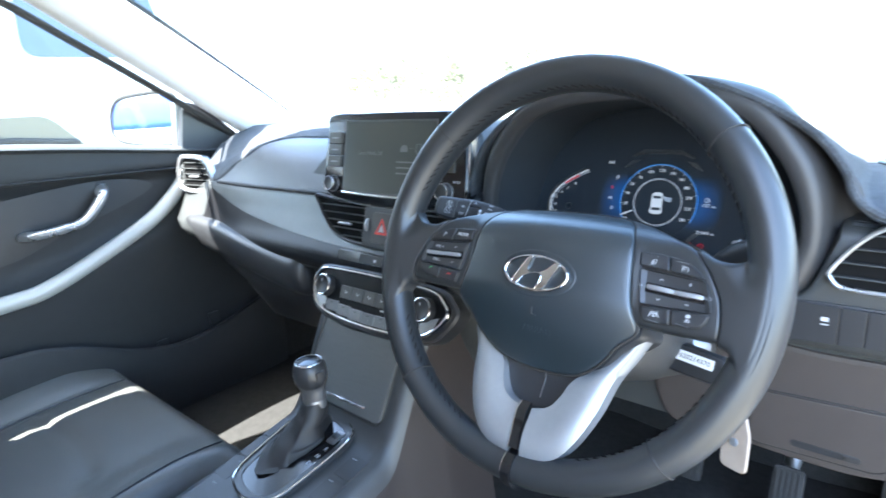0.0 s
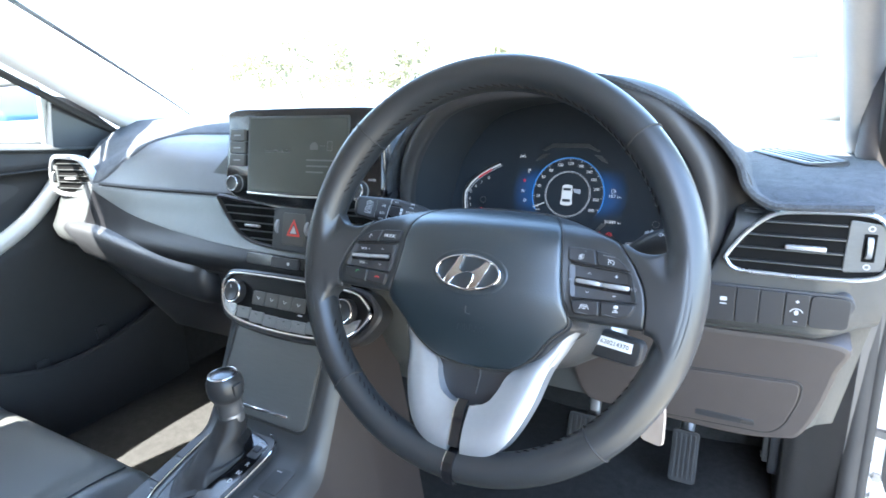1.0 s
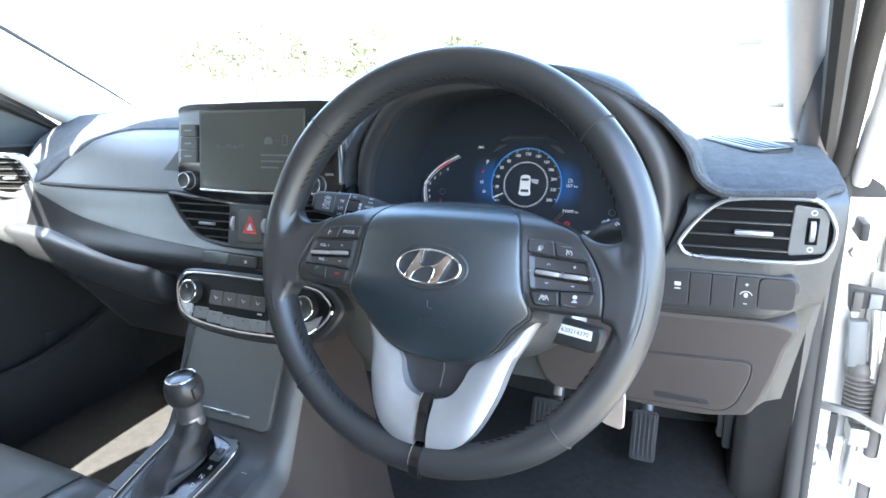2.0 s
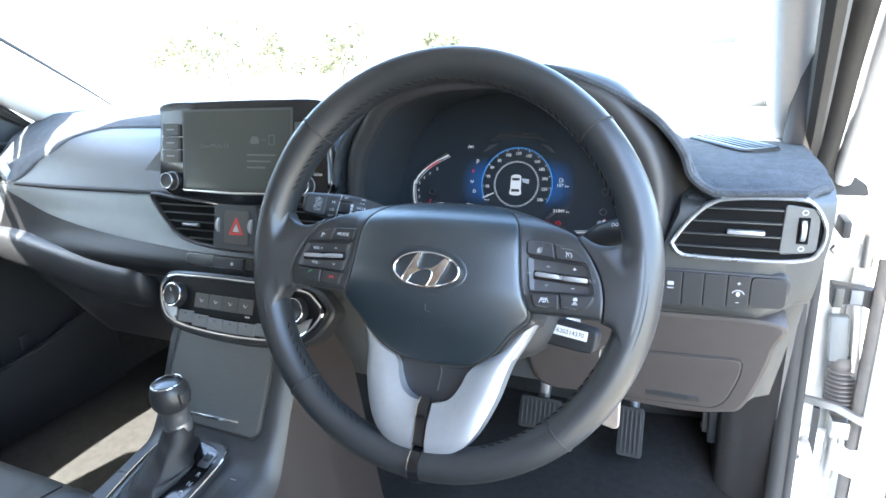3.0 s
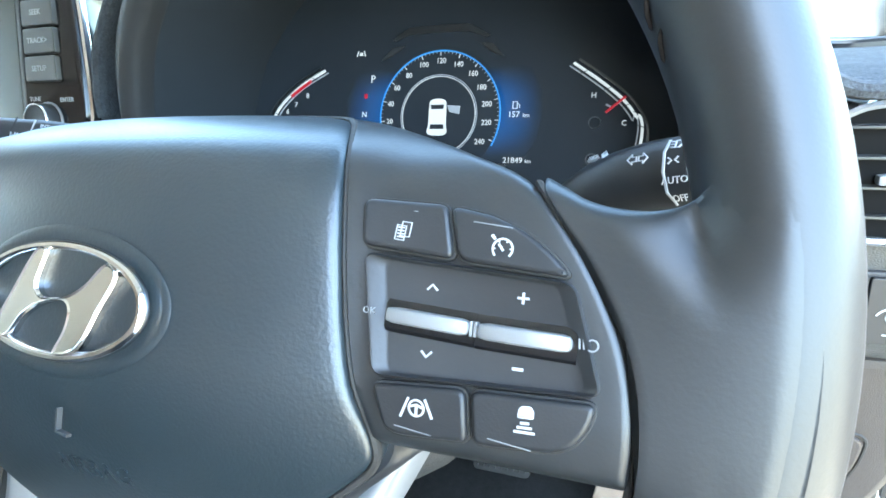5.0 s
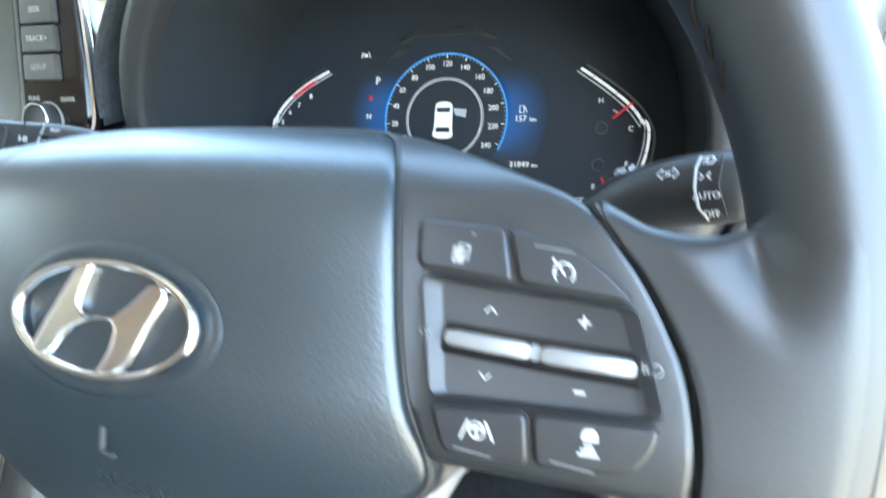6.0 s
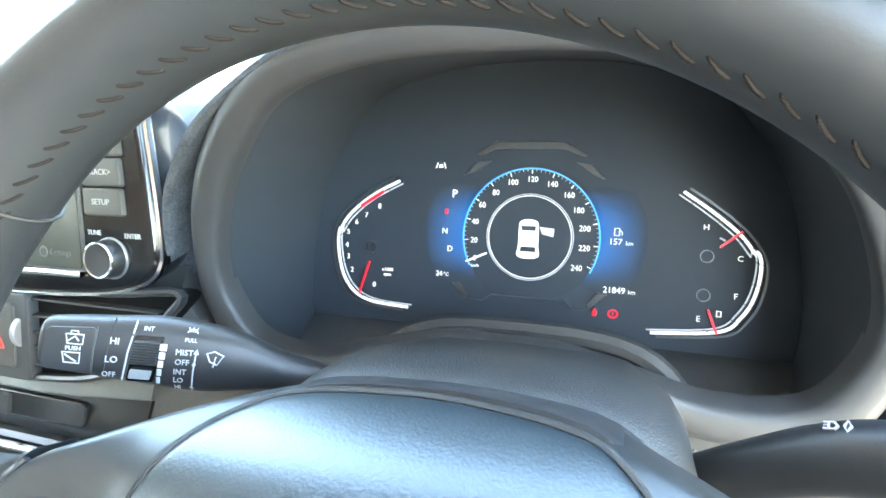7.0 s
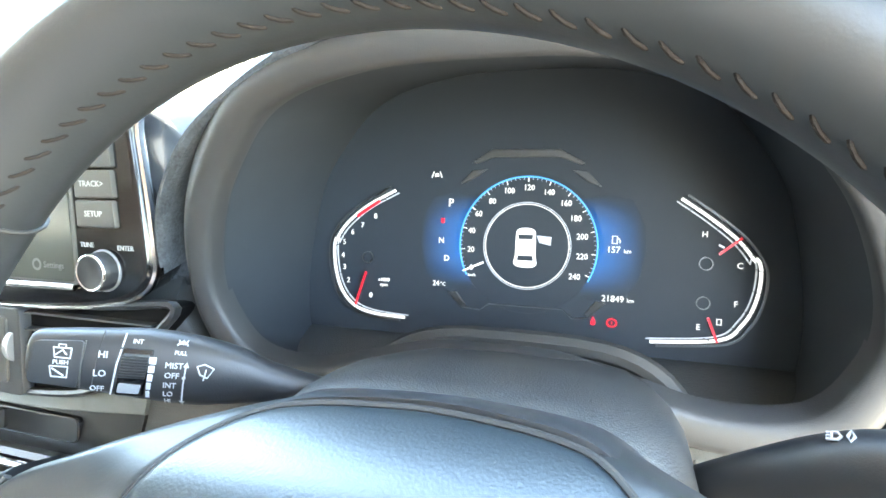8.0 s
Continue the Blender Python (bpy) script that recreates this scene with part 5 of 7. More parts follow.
words("lettering", "24", 0.0050, -0.0622, -0.0267, 0.0005, W_ON, cluster)
words("lettering", "°C", 0.0036, -0.0570, -0.0270, 0.0005, W_ON, cluster)
words("lettering", "157", 0.0056, 0.0562, 0.0020, 0.0008, W_ON, cluster)
words("lettering", "km", 0.0038, 0.0648, 0.0014, 0.0008, W_ON, cluster)
words("lettering", "21849", 0.0056, 0.0570, -0.0293, 0.0005, W_ON, cluster)
words("lettering", "km", 0.0036, 0.0678, -0.0298, 0.0005, W_ON, cluster)
part("fuel_mark", stroke([(0.0553, 0.0062), (0.0583, 0.0062), (0.0583, 0.0108), (0.0553, 0.0108)], 0.0006, 0.0005, 0.0009, True), W_ON, cluster)
part("fuel_mark", stroke([(0.0583, 0.0100), (0.0600, 0.0085), (0.0600, 0.0066)], 0.0005, 0.0005, 0.0009), W_ON, cluster)
# lane mark: two rails and a small car
part("lane_mark", stroke([(-0.0676, 0.0472), (-0.0662, 0.0512)], 0.0005, 0.0, 0.0006), W_ON, cluster)
part("lane_mark", stroke([(-0.0604, 0.0472), (-0.0617, 0.0512)], 0.0005, 0.0, 0.0006), W_ON, cluster)
part("lane_mark", plate([(-0.0655, 0.0478), (-0.0625, 0.0478), (-0.0628, 0.0500), (-0.0652, 0.0500)], 0.0, 0.0006, 0.0002), W_ON, cluster)
# car seen from above with the driver's door ajar
car_pts = curve([(0.0, 0.0142), (0.0055, 0.0128), (0.0066, 0.0080), (0.0068, -0.0040), (0.0076, -0.0095), (0.0050, -0.0118), (0.0, -0.0122), (-0.0050, -0.0118), (-0.0078, -0.0095), (-0.0068, -0.0040), (-0.0066, 0.0080), (-0.0055, 0.0128)], 4, True)
icon = part("car_mark", plate(car_pts, 0.0005, 0.0012, 0.0004), W_ON, cluster, "white car symbol")
part("car_glass", plate([(-0.0052, 0.0098), (0.0052, 0.0098), (0.0046, 0.0066), (-0.0046, 0.0066)], 0.0010, 0.0014, 0.0002), LENS, icon)
part("car_glass", plate([(-0.0050, -0.0042), (0.0050, -0.0042), (0.0054, -0.0076), (-0.0054, -0.0076)], 0.0010, 0.0014, 0.0002), LENS, icon)
part("car_door", plate([(0.0072, 0.0094), (0.0170, 0.0086), (0.0165, 0.0030), (0.0090, 0.0046)], 0.0005, 0.0010, 0.0002), W_DIM, icon)
# dim metallic brackets round the dial
GREYBAR = shade("dim_grey_metal_bracket", (0.10, 0.105, 0.11), 0.3, metal=0.8, scale=200)
for pts in ([(-0.0383, 0.0577), (-0.0249, 0.0661), (0.0204, 0.0661), (0.0367, 0.0570), (0.0340, 0.0560), (0.0200, 0.0610), (-0.0240, 0.0610), (-0.0350, 0.0565)],
            [(-0.0466, 0.0430), (-0.0378, 0.0520), (-0.0278, 0.0530), (-0.0330, 0.0490), (-0.0400, 0.0450)], [(0.0476, 0.0420), (0.0388, 0.0512), (0.0292, 0.0524), (0.0342, 0.0484), (0.0410, 0.0440)],
            [(-0.0530, -0.0325), (-0.0470, -0.0315), (-0.0400, -0.0400), (-0.0425, -0.0425)], [(0.0530, -0.0325), (0.0470, -0.0315), (0.0400, -0.0400), (0.0425, -0.0425)]):
    part("bracket", plate(pts, 0.0, 0.0012, 0.0005), GREYBAR, cluster)
part("bracket", stroke([(-0.042, -0.0420), (-0.030, -0.0430), (-0.024, -0.0385), (0.026, -0.0385), (0.032, -0.0440), (0.042, -0.0425)], 0.0007, 0.0, 0.0010), GREYBAR, cluster)

# rev counter (left) and temperature and fuel gauges (right)
rev = [(-0.0983, 0.0400), (-0.1217, 0.0275), (-0.1400, 0.0110), (-0.1462, -0.0065), (-0.1425, -0.0310), (-0.1325, -0.0462), (-0.1169, -0.0530), (-0.0886, -0.0551)]
rgt = [(0.0985, 0.0375), (0.1165, 0.0250), (0.1320, 0.0120), (0.1415, -0.0012), (0.1440, -0.0117), (0.1418, -0.0282), (0.1355, -0.0415), (0.1233, -0.0520), (0.0840, -0.0565)]
for line, sg in ((rev, 1), (rgt, -1)):
    sm = curve(line, 6)
    inn = [(x + sg * 0.0036 * 1.0, y - 0.0022 * (1 if y > 0 else -1)) for x, y in sm]
    inn2 = [(x + sg * 0.0062, y - 0.0040 * (1 if y > 0 else -1)) for x, y in sm]
    part("gauge_rim", stroke(sm, 0.0014, 0.0, 0.0014), GREYBAR, cluster)
    part("gauge_line", stroke(inn, 0.0018, 0.0, 0.0010), W_ON, cluster, "white lit gauge line")
    part("gauge_line", stroke(inn2, 0.0008, 0.0, 0.0008), W_DIM, cluster)
    for k in range(3, len(sm) - 2, 5):
        part("tick", stroke([(inn[k][0] - sg * 0.0012, inn[k][1]), (inn2[k][0] + sg * 0.0010, inn2[k][1])], 0.0005, 0.0008, 0.0013), LENS, cluster)
part("red_zone", stroke([(-0.1245, 0.0186), (-0.1165, 0.0240), (-0.1065, 0.0302)], 0.0024, 0.0009, 0.0014), R_ON, cluster)
for s, x, y in (("8", -0.1100, 0.0190), ("7", -0.1203, 0.0122), ("6", -0.1281, 0.0069), ("5", -0.1346, -0.0007), ("4", -0.1356, -0.0105), ("3", -0.1340, -0.0191), ("2", -0.1306, -0.0288), ("0", -0.1122, -0.0386)):
    words("dial_number", s, 0.0054, x, y, 0.0004, W_ON, cluster)
words("lettering", "x1000\nrpm", 0.0036, -0.1020, -0.0285, 0.0004, W_ON, cluster)
for s, x, y in (("H", 0.1090, 0.0138), ("C", 0.1290, -0.0044), ("F", 0.1278, -0.0275), ("E", 0.1077, -0.0429)):
    words("dial_number", s, 0.0050, x, y, 0.0004, W_ON, cluster)
for x, y, r in ((-0.1152, -0.0109, 0.0040), (0.1105, -0.0039, 0.0038), (0.1099, -0.0280, 0.0038)):
    part("needle_hub", stroke(ellipse(r, r, 24, x, y), 0.0006, 0.0, 0.0014, True), GREYBAR, cluster)
for a, b in (((-0.1158, -0.0215), (-0.1238, -0.0462)), ((0.1172, 0.0022), (0.1292, 0.0124)), ((0.1128, -0.0365), (0.1186, -0.0512))):
    part("needle", stroke([a, b], 0.0014, 0.0012, 0.0022), R_ON, cluster, "red needle")
part("fuel_mark", stroke([(0.1180, -0.0405), (0.1204, -0.0405), (0.1204, -0.0372), (0.1180, -0.0372)], 0.0006, 0.0, 0.0006, True), W_ON, cluster)
part("heat_mark", stroke([(0.1170, 0.0078), (0.1200, 0.0062)], 0.0012, 0.0, 0.0006), W_DIM, cluster)
# red telltales: belt and brake, with their glint on the lower lens
part("belt_light", plate(round_poly([(0.0440, -0.0470), (0.0468, -0.0470), (0.0472, -0.0440), (0.0455, -0.0412), (0.0440, -0.0440)], 0.0007), 0.0, 0.0006, 0.0002), R_ON, cluster, "red lit belt light")
part("brake_light", hoop(ellipse(0.0035, 0.0030, 24, 0.0571, -0.0446), ellipse(0.0023, 0.0019, 24, 0.0571, -0.0446), 0.0, 0.0006, 0.0001), R_ON, cluster, "red lit brake light")
part("brake_light", stroke([(0.0571, -0.0455), (0.0571, -0.0437)], 0.0007, 0.0, 0.0006), R_ON, cluster)

# ---- screen on the dashboard ----
SX, SY, SZ, ST = -0.345, 0.1790, 0.9625, 13.0
screen = thing("infotainment_screen", "gloss black touch screen unit with a dim grey page", "screen", plane_pose(SX, SY, SZ, ST))
hs = [(-0.131, 0.0870), (-0.060, 0.0895), (0.060, 0.0895), (0.134, 0.0855), (0.1400, 0.0600), (0.1460, 0.0000), (0.1445, -0.0220), (0.1280, -0.0350), (0.0900, -0.0430), (0.0, -0.0475), (-0.0850, -0.0430), (-0.1230, -0.0350), (-0.1370, -0.0200), (-0.1380, 0.0100), (-0.1345, 0.0600)]
hs_line = curve(hs, 5, True)
part("housing", loft([[(x * 0.80, y * 0.75, -0.075) for x, y in hs_line], [(x * 0.96, y * 0.96, -0.030) for x, y in hs_line], [(x, y, -0.012) for x, y in hs_line], [(x, y, -0.004) for x, y in hs_line],
                      [(x, y, -0.001) for x, y in scaled(hs_line, 0.0015)], [(x, y, 0.0) for x, y in scaled(hs_line, 0.0035)]]), PIANO, screen, "gloss black housing", sharp=50)
part("silver_edge", sweep([(x, y, -0.006) for x, y in hs_line if y < 0.08], ellipse(0.0022, 0.0030, 8)), CHROME, screen, "bright silver edge strip")
part("display", plate(rect(-0.0885, 0.0885, -0.0265, 0.0750, 0.002), -0.002, 0.0012, 0.0004), SCREENGLASS, screen, "grey display with faint symbols")
part("display_frame", hoop(rect(-0.0915, 0.0915, -0.0285, 0.0780, 0.003), rect(-0.0885, 0.0885, -0.0265, 0.0750, 0.002), -0.001, 0.0010, 0.0004), KEYDARK, screen, "dark grey display frame")
part("chrome_lip", sweep([(-0.089, -0.0300, 0.002), (0.0, -0.0315, 0.0025), (0.089, -0.0300, 0.002)], ellipse(0.0022, 0.0016, 8)), CHROME, screen, "chrome lip under the display")
PALE = shade("faint_display_mark", (0.105, 0.11, 0.105), 0.3, scale=100)
words("lettering", "Sound/Media Off", 0.0072, -0.034, 0.0300, 0.0013, PALE, screen)
words("lettering", "Settings", 0.0056, 0.072, -0.0170, 0.0013, PALE, screen)
part("display_mark", stroke(ellipse(0.0032, 0.0032, 16, 0.0575, -0.0170), 0.0014, 0.0010, 0.0015, True), PALE, screen)
part("display_mark", plate(round_poly([(0.026, 0.0330), (0.040, 0.0330), (0.040, 0.0385), (0.0365, 0.0425), (0.0295, 0.0425), (0.026, 0.0385)], 0.0015), 0.0010, 0.0015, 0.0002), PALE, screen)
part("display_mark", stroke([(0.056, 0.0320), (0.064, 0.0320), (0.064, 0.0440), (0.056, 0.0440)], 0.0012, 0.0010, 0.0015, True), PALE, screen)
for k in range(3):
    part("display_mark", plate(rect(0.0440 + 0.003 * k, 0.0452 + 0.003 * k, 0.0375, 0.0387), 0.0010, 0.0015, 0.0001), PALE, screen)
    part("display_mark", plate(rect(0.020, 0.066 - 0.008 * k, 0.0180 - 0.008 * k, 0.0200 - 0.008 * k), 0.0010, 0.0014, 0.0001), PALE, screen)
for sg, names in ((-1, ("", "", "")), (1, ("SEEK", "TRACK>", "SETUP"))):
    for k, s in enumerate(names):
        y0 = 0.0440 - 0.0178 * k
        x0 = sg * 0.1115
        btn = part("key", plate(round_poly([(x0 - 0.0150, y0 - 0.0005), (x0 + 0.0150, y0 - 0.0005), (x0 + 0.0145 - 0.0005 * sg, y0 + 0.0160), (x0 - 0.0145 - 0.0005 * sg, y0 + 0.0160)], 0.0018), -0.002, 0.0034, 0.0010), KEYDARK, screen, "dark grey press key")
        if s:
            words("lettering", s, 0.0050, x0 - 0.001, y0 + 0.0078, 0.0035, MARKMID, btn)
        else:
            part("key_mark", plate(rect(x0 - 0.007, x0 + 0.007, y0 + 0.0065, y0 + 0.0085), 0.0033, 0.0036, 0.0001), MARKDIM, btn)
    knob = part("knob", moved(spun([(0.0118, -0.002), (0.0116, 0.005), (0.0108, 0.0100), (0.0096, 0.0112), (0.0080, 0.0108), (0.001, 0.0104)], 28), pose(sg * 0.1130, -0.0180, 0)), BUTTON, screen, "black rotary knob with chrome ring")
    part("knob_ring", moved(sweep([(x, y, 0.0104) for x, y in ellipse(0.0104, 0.0104, 28)], ellipse(0.0009, 0.0009, 8), True), pose(sg * 0.1130, -0.0180, 0)), CHROME, knob)
    part("knob_ring", moved(sweep([(x, y, 0.0010) for x, y in ellipse(0.0124, 0.0124, 28)], ellipse(0.0006, 0.0010, 8), True), pose(sg * 0.1130, -0.0180, 0)), SATIN, knob)
words("lettering", "TUNE", 0.0042, 0.1000, -0.0030, 0.0003, MARKMID, screen)
words("lettering", "ENTER", 0.0042, 0.1300, -0.0040, 0.0003, MARKMID, screen)
words("lettering", "FILE", 0.0038, 0.1050, -0.0300, 0.0003, MARKMID, screen)
# wedge foot beside the housing
part("foot", loft([[(-0.178, -0.004, z), (-0.120, -0.008, z), (-0.120, 0.030, z), (-0.140, 0.030, z)] for z in (-0.05, -0.010)]), SMOOTH, screen)


# ---- air vents ----


def vent(name, label, m, outer, inner, slats, slat_tilt, knob_at, wheel_at):
    """An outlet: silver frame, black plate for the duct's shade, thin slats, slider tab and thumb wheel."""
    t = thing(name, label, "air vent", m, "dashboard air vents")
    part("vent_frame", hoop(outer, inner, -0.012, 0.004, 0.0016), VENTRING, t, "satin silver frame")
    x0, x1 = min(p[0] for p in inner), max(p[0] for p in inner)
    y0, y1 = min(p[1] for p in inner), max(p[1] for p in inner)
    part("duct", plate(scaled(inner, -0.001), -0.016, -0.0012, 0.0005), BLACKHOLE, t, "near-black plate painted as the duct's shade")
    for k in range(slats):
        y = lerp(y0, y1, (k + 0.75) / (slats + 0.5))
        # the slat runs as far as the opening is wide at that height
        cut = []
        for i in range(len(inner)):
            (xa, ya), (xb, yb) = inner[i - 1], inner[i]
            if (ya - y) * (yb - y) < 0:
                cut.append(lerp(xa, xb, (y - ya) / (yb - ya)))
        if len(cut) < 2:
            continue
        xa, xb = min(cut), min(max(cut), wheel_at[0] - 0.017) if wheel_at and wheel_at[0] > 0 else max(cut)
        if wheel_at and wheel_at[0] < 0:
            xa = max(xa, wheel_at[0] + 0.010)
        blade = part("slat", moved(box(xa, xb, -0.0005, 0.0005, -0.0035, 0.0016, 0.0003), pose(0, y, 0, slat_tilt)), SMOOTH, t)
        part("slat_edge", moved(box(xa, xb, -0.0006, 0.0006, 0.0015, 0.0023, 0.0003), pose(0, y, 0, slat_tilt)), TRIM, blade, "pale front edge")
    part("slider", moved(box(-0.016, 0.016, -0.0022, 0.0022, -0.002, 0.005, 0.0015), pose(*knob_at)), SATIN, t, "silver slider tab")
    if wheel_at:
        wx, wy = wheel_at
        reach = 0.0175 if wx > 0 else 0.012
        panel = part("wheel_panel", plate(round_poly([(wx - reach, max(y0, wy - 0.024)), (wx + 0.0125 * (1 if wx > 0 else 0.8), max(y0, wy - 0.020)), (wx + 0.0125 * (1 if wx > 0 else 0.8), min(y1, wy + 0.020)), (wx - reach + 0.0015, min(y1, wy + 0.024))], 0.004), -0.012, 0.0005, 0.001), TRAYMAT, t)
        part("wheel_slot", plate(rect(wx - 0.0048, wx + 0.0048, wy - 0.0125, wy + 0.0125, 0.001), 0.0, 0.0009, 0.0002), BLACKHOLE, panel)
        part("thumb_wheel", moved(spun([(0.0115, -0.0022), (0.0120, -0.0016), (0.0120, 0.0016), (0.0115, 0.0022)], 24), pose(wx, wy, -0.006, 0, 90)), SATIN, panel, "silver thumb wheel")
        part("vent_mark", moved(stroke(ellipse(0.0022, 0.0022, 14), 0.0007, 0, 0.0005, True), pose(wx, wy - 0.017, 0.0004)), MARK, panel)
        part("vent_mark", moved(stroke(ellipse(0.0022, 0.0022, 14), 0.0007, 0, 0.0005, True), pose(wx, wy + 0.017, 0.0004)), MARK, panel)
    return t


r_out = curve([(-0.067, -0.022), (-0.0675, -0.016), (-0.052, 0.008), (-0.034, 0.0245), (-0.015, 0.0295), (0.030, 0.0310), (0.049, 0.0270), (0.0605, 0.010), (0.0628, -0.004), (0.059, -0.020), (0.049, -0.0285), (0.020, -0.0325), (-0.045, -0.0325), (-0.060, -0.030)], 5, True)
r_in = scaled(r_out, 0.0032)
vent("vent_right", "driver's outer air vent with silver surround beside the wheel", plane_pose(0.2595, 0.1855, 0.9185, 3), r_out, r_in, 4, 12, (-0.003, -0.004, 0), (0.0435, 0.0))
l_out = [(-x * 1.01, y * 1.28 + 0.002) for x, y in r_out]
vent("vent_left", "passenger's outer air vent with silver surround at the dash end", Matrix.Translation((-0.953, 0.206, 0.932)) @ pose(0, 0, 0, 0, 0, 6) @ pose(0, 0, 0, 85), l_out, scaled(l_out, 0.0085), 5, 12, (0.0, -0.004, 0), (-0.050, 0.0))

# middle pair of vents with the hazard switch between them
mid = thing("vent_middle", "pair of middle air vents with red hazard switch between", "air vent", plane_pose(-0.347, 0.1640, 0.8905, 16), "dashboard air vents")
whole = curve([(-0.157, 0.0355), (-0.100, 0.0310), (0.0, 0.0290), (0.100, 0.0310), (0.157, 0.0355), (0.147, 0.0190), (0.128, -0.0010), (0.105, -0.0185), (0.070, -0.0290), (0.0, -0.0330), (-0.070, -0.0290), (-0.105, -0.0185), (-0.128, -0.0010), (-0.147, 0.0190)], 5, True)
part("vent_body", plate(whole, -0.020, -0.006, 0.002), BLACKHOLE, mid)
part("vent_rim", sweep([(x, y, -0.004) for x, y in whole], ellipse(0.0028, 0.0040, 8), True), SMOOTH, mid)
for sg in (-1, 1):
    for k in range(5):
        y = -0.0225 + 0.0112 * k
        xo = (0.086, 0.110, 0.124, 0.136, 0.143)[k]
        blade = part("slat", moved(box(min(sg * 0.036, sg * xo), max(sg * 0.036, sg * xo), -0.0007, 0.0007, -0.012, 0.0005, 0.0004), pose(0, y, -0.002, 10)), SMOOTH, mid)
        part("slat_edge", moved(box(min(sg * 0.036, sg * xo), max(sg * 0.036, sg * xo), -0.0006, 0.0006, 0.0004, 0.0011, 0.0003), pose(0, y, -0.002, 10)), TRIM, blade, "pale front edge")
    part("slider", moved(box(-0.014, 0.014, -0.002, 0.002, -0.002, 0.004, 0.0015), pose(sg * 0.078, -0.004, 0)), SATIN, mid, "silver slider tab")
block = part("hazard_panel", plate(round_poly([(-0.037, -0.034), (0.037, -0.034), (0.036, 0.026), (-0.036, 0.026)], 0.005), -0.012, 0.002, 0.0015), CONSOLE, mid, "grey panel")
part("hazard_button", plate(rect(-0.017, 0.025, -0.026, 0.019, 0.004), 0.0, 0.0036, 0.0012), KEYDARK, block)
part("hazard_triangle", hoop(round_poly([(-0.0085, -0.0130), (0.0165, -0.0130), (0.0040, 0.0115)], 0.002, 3), round_poly([(-0.0040, -0.0100), (0.0120, -0.0100), (0.0040, 0.0055)], 0.001, 3), 0.003, 0.0042, 0.0003), HAZARDRED, block, "red triangle")
part("hazard_triangle", plate(round_poly([(-0.0018, -0.0090), (0.0098, -0.0090), (0.0040, 0.0020)], 0.0008, 3), 0.003, 0.0040, 0.0003), MARK, block, "white triangle")
for sg in (-1, 1):
    part("thumb_wheel", moved(spun([(0.0115, -0.0024), (0.0120, -0.0018), (0.0120, 0.0018), (0.0115, 0.0024)], 24), pose(sg * 0.0275, -0.001, -0.005, 0, 90)), SATIN, block, "silver thumb wheel")

# slot with the lock switch under the vents
slot = thing("switch_strip", "gloss black switch strip under the middle vents", "switch", plane_pose(-0.347, 0.148, 0.842, 20))
part("strip", plate(rect(-0.085, 0.085, -0.0085, 0.0085, 0.006), -0.012, 0.0, 0.001), PIANO, slot)
part("lock_key", plate(rect(-0.033, 0.018, -0.0075, 0.0065, 0.003), -0.002, 0.003, 0.001), BUTTON, slot)
part("lock_mark", plate(rect(-0.002, 0.002, -0.003, 0.001, 0.0005), 0.0028, 0.0034, 0.0001), MARK, slot)

# ---- climate panel ----
clim = thing("climate_panel", "gloss black climate panel in a chrome frame with two knobs", "climate control", plane_pose(-0.3255, 0.1165, 0.8010, 25))
cl = curve([(-0.128, 0.004), (-0.122, 0.018), (-0.108, 0.0255), (-0.060, 0.0275), (0.0, 0.0280), (0.060, 0.0275), (0.106, 0.0245), (0.124, 0.016), (0.135, 0.002), (0.121, -0.020), (0.100, -0.034), (0.060, -0.041), (0.0, -0.0435), (-0.060, -0.041), (-0.100, -0.034), (-0.118, -0.022)], 5, True)
part("panel_face", plate(cl, -0.020, 0.0, 0.0015), DULLBLACK, clim, "gloss black face")
part("chrome_frame", sweep([(x, y, 0.001) for x, y in cl], ellipse(0.0026, 0.0030, 8), True), CHROME, clim, "chrome frame")
part("surround", hoop([(x * 1.10, y * 1.22) for x, y in cl], cl, -0.03, -0.003, 0.003), SMOOTH, clim)
for sg in (-1, 1):
    kn = part("knob", moved(spun([(0.0165, -0.001), (0.0162, 0.008), (0.0150, 0.0118), (0.0125, 0.0124), (0.0100, 0.0112), (0.001, 0.0108)], 32), pose(sg * 0.0985, 0.0, 0)), BUTTON, clim, "black rotary knob with chrome ring")
    part("knob_ring", moved(sweep([(x, y, 0.0116) for x, y in ellipse(0.0150, 0.0150, 32)], ellipse(0.0012, 0.0010, 8), True), pose(sg * 0.0985, 0, 0)), CHROME, kn)
    part("knob_mark", moved(box(-0.0006, 0.0006, 0.005, 0.0098, 0.0108, 0.0118, 0.0002), pose(sg * 0.0985, 0, 0, 0, 0, 25)), MARK, kn)
for k in range(4):
    x = -0.0540 + 0.0245 * k
    bt = part("button", plate(round_poly([(x - 0.0118, -0.0130), (x + 0.0118, -0.0130), (x + 0.0118, 0.0060), (x - 0.0118, 0.0060)], 0.002), -0.001, 0.0022, 0.0008), KEYDARK, clim, "dark grey press key")
    part("button_mark", stroke([(x - 0.003, -0.001), (x, -0.005), (x + 0.003, -0.002)], 0.0008, 0.0020, 0.0026), MARK, bt)
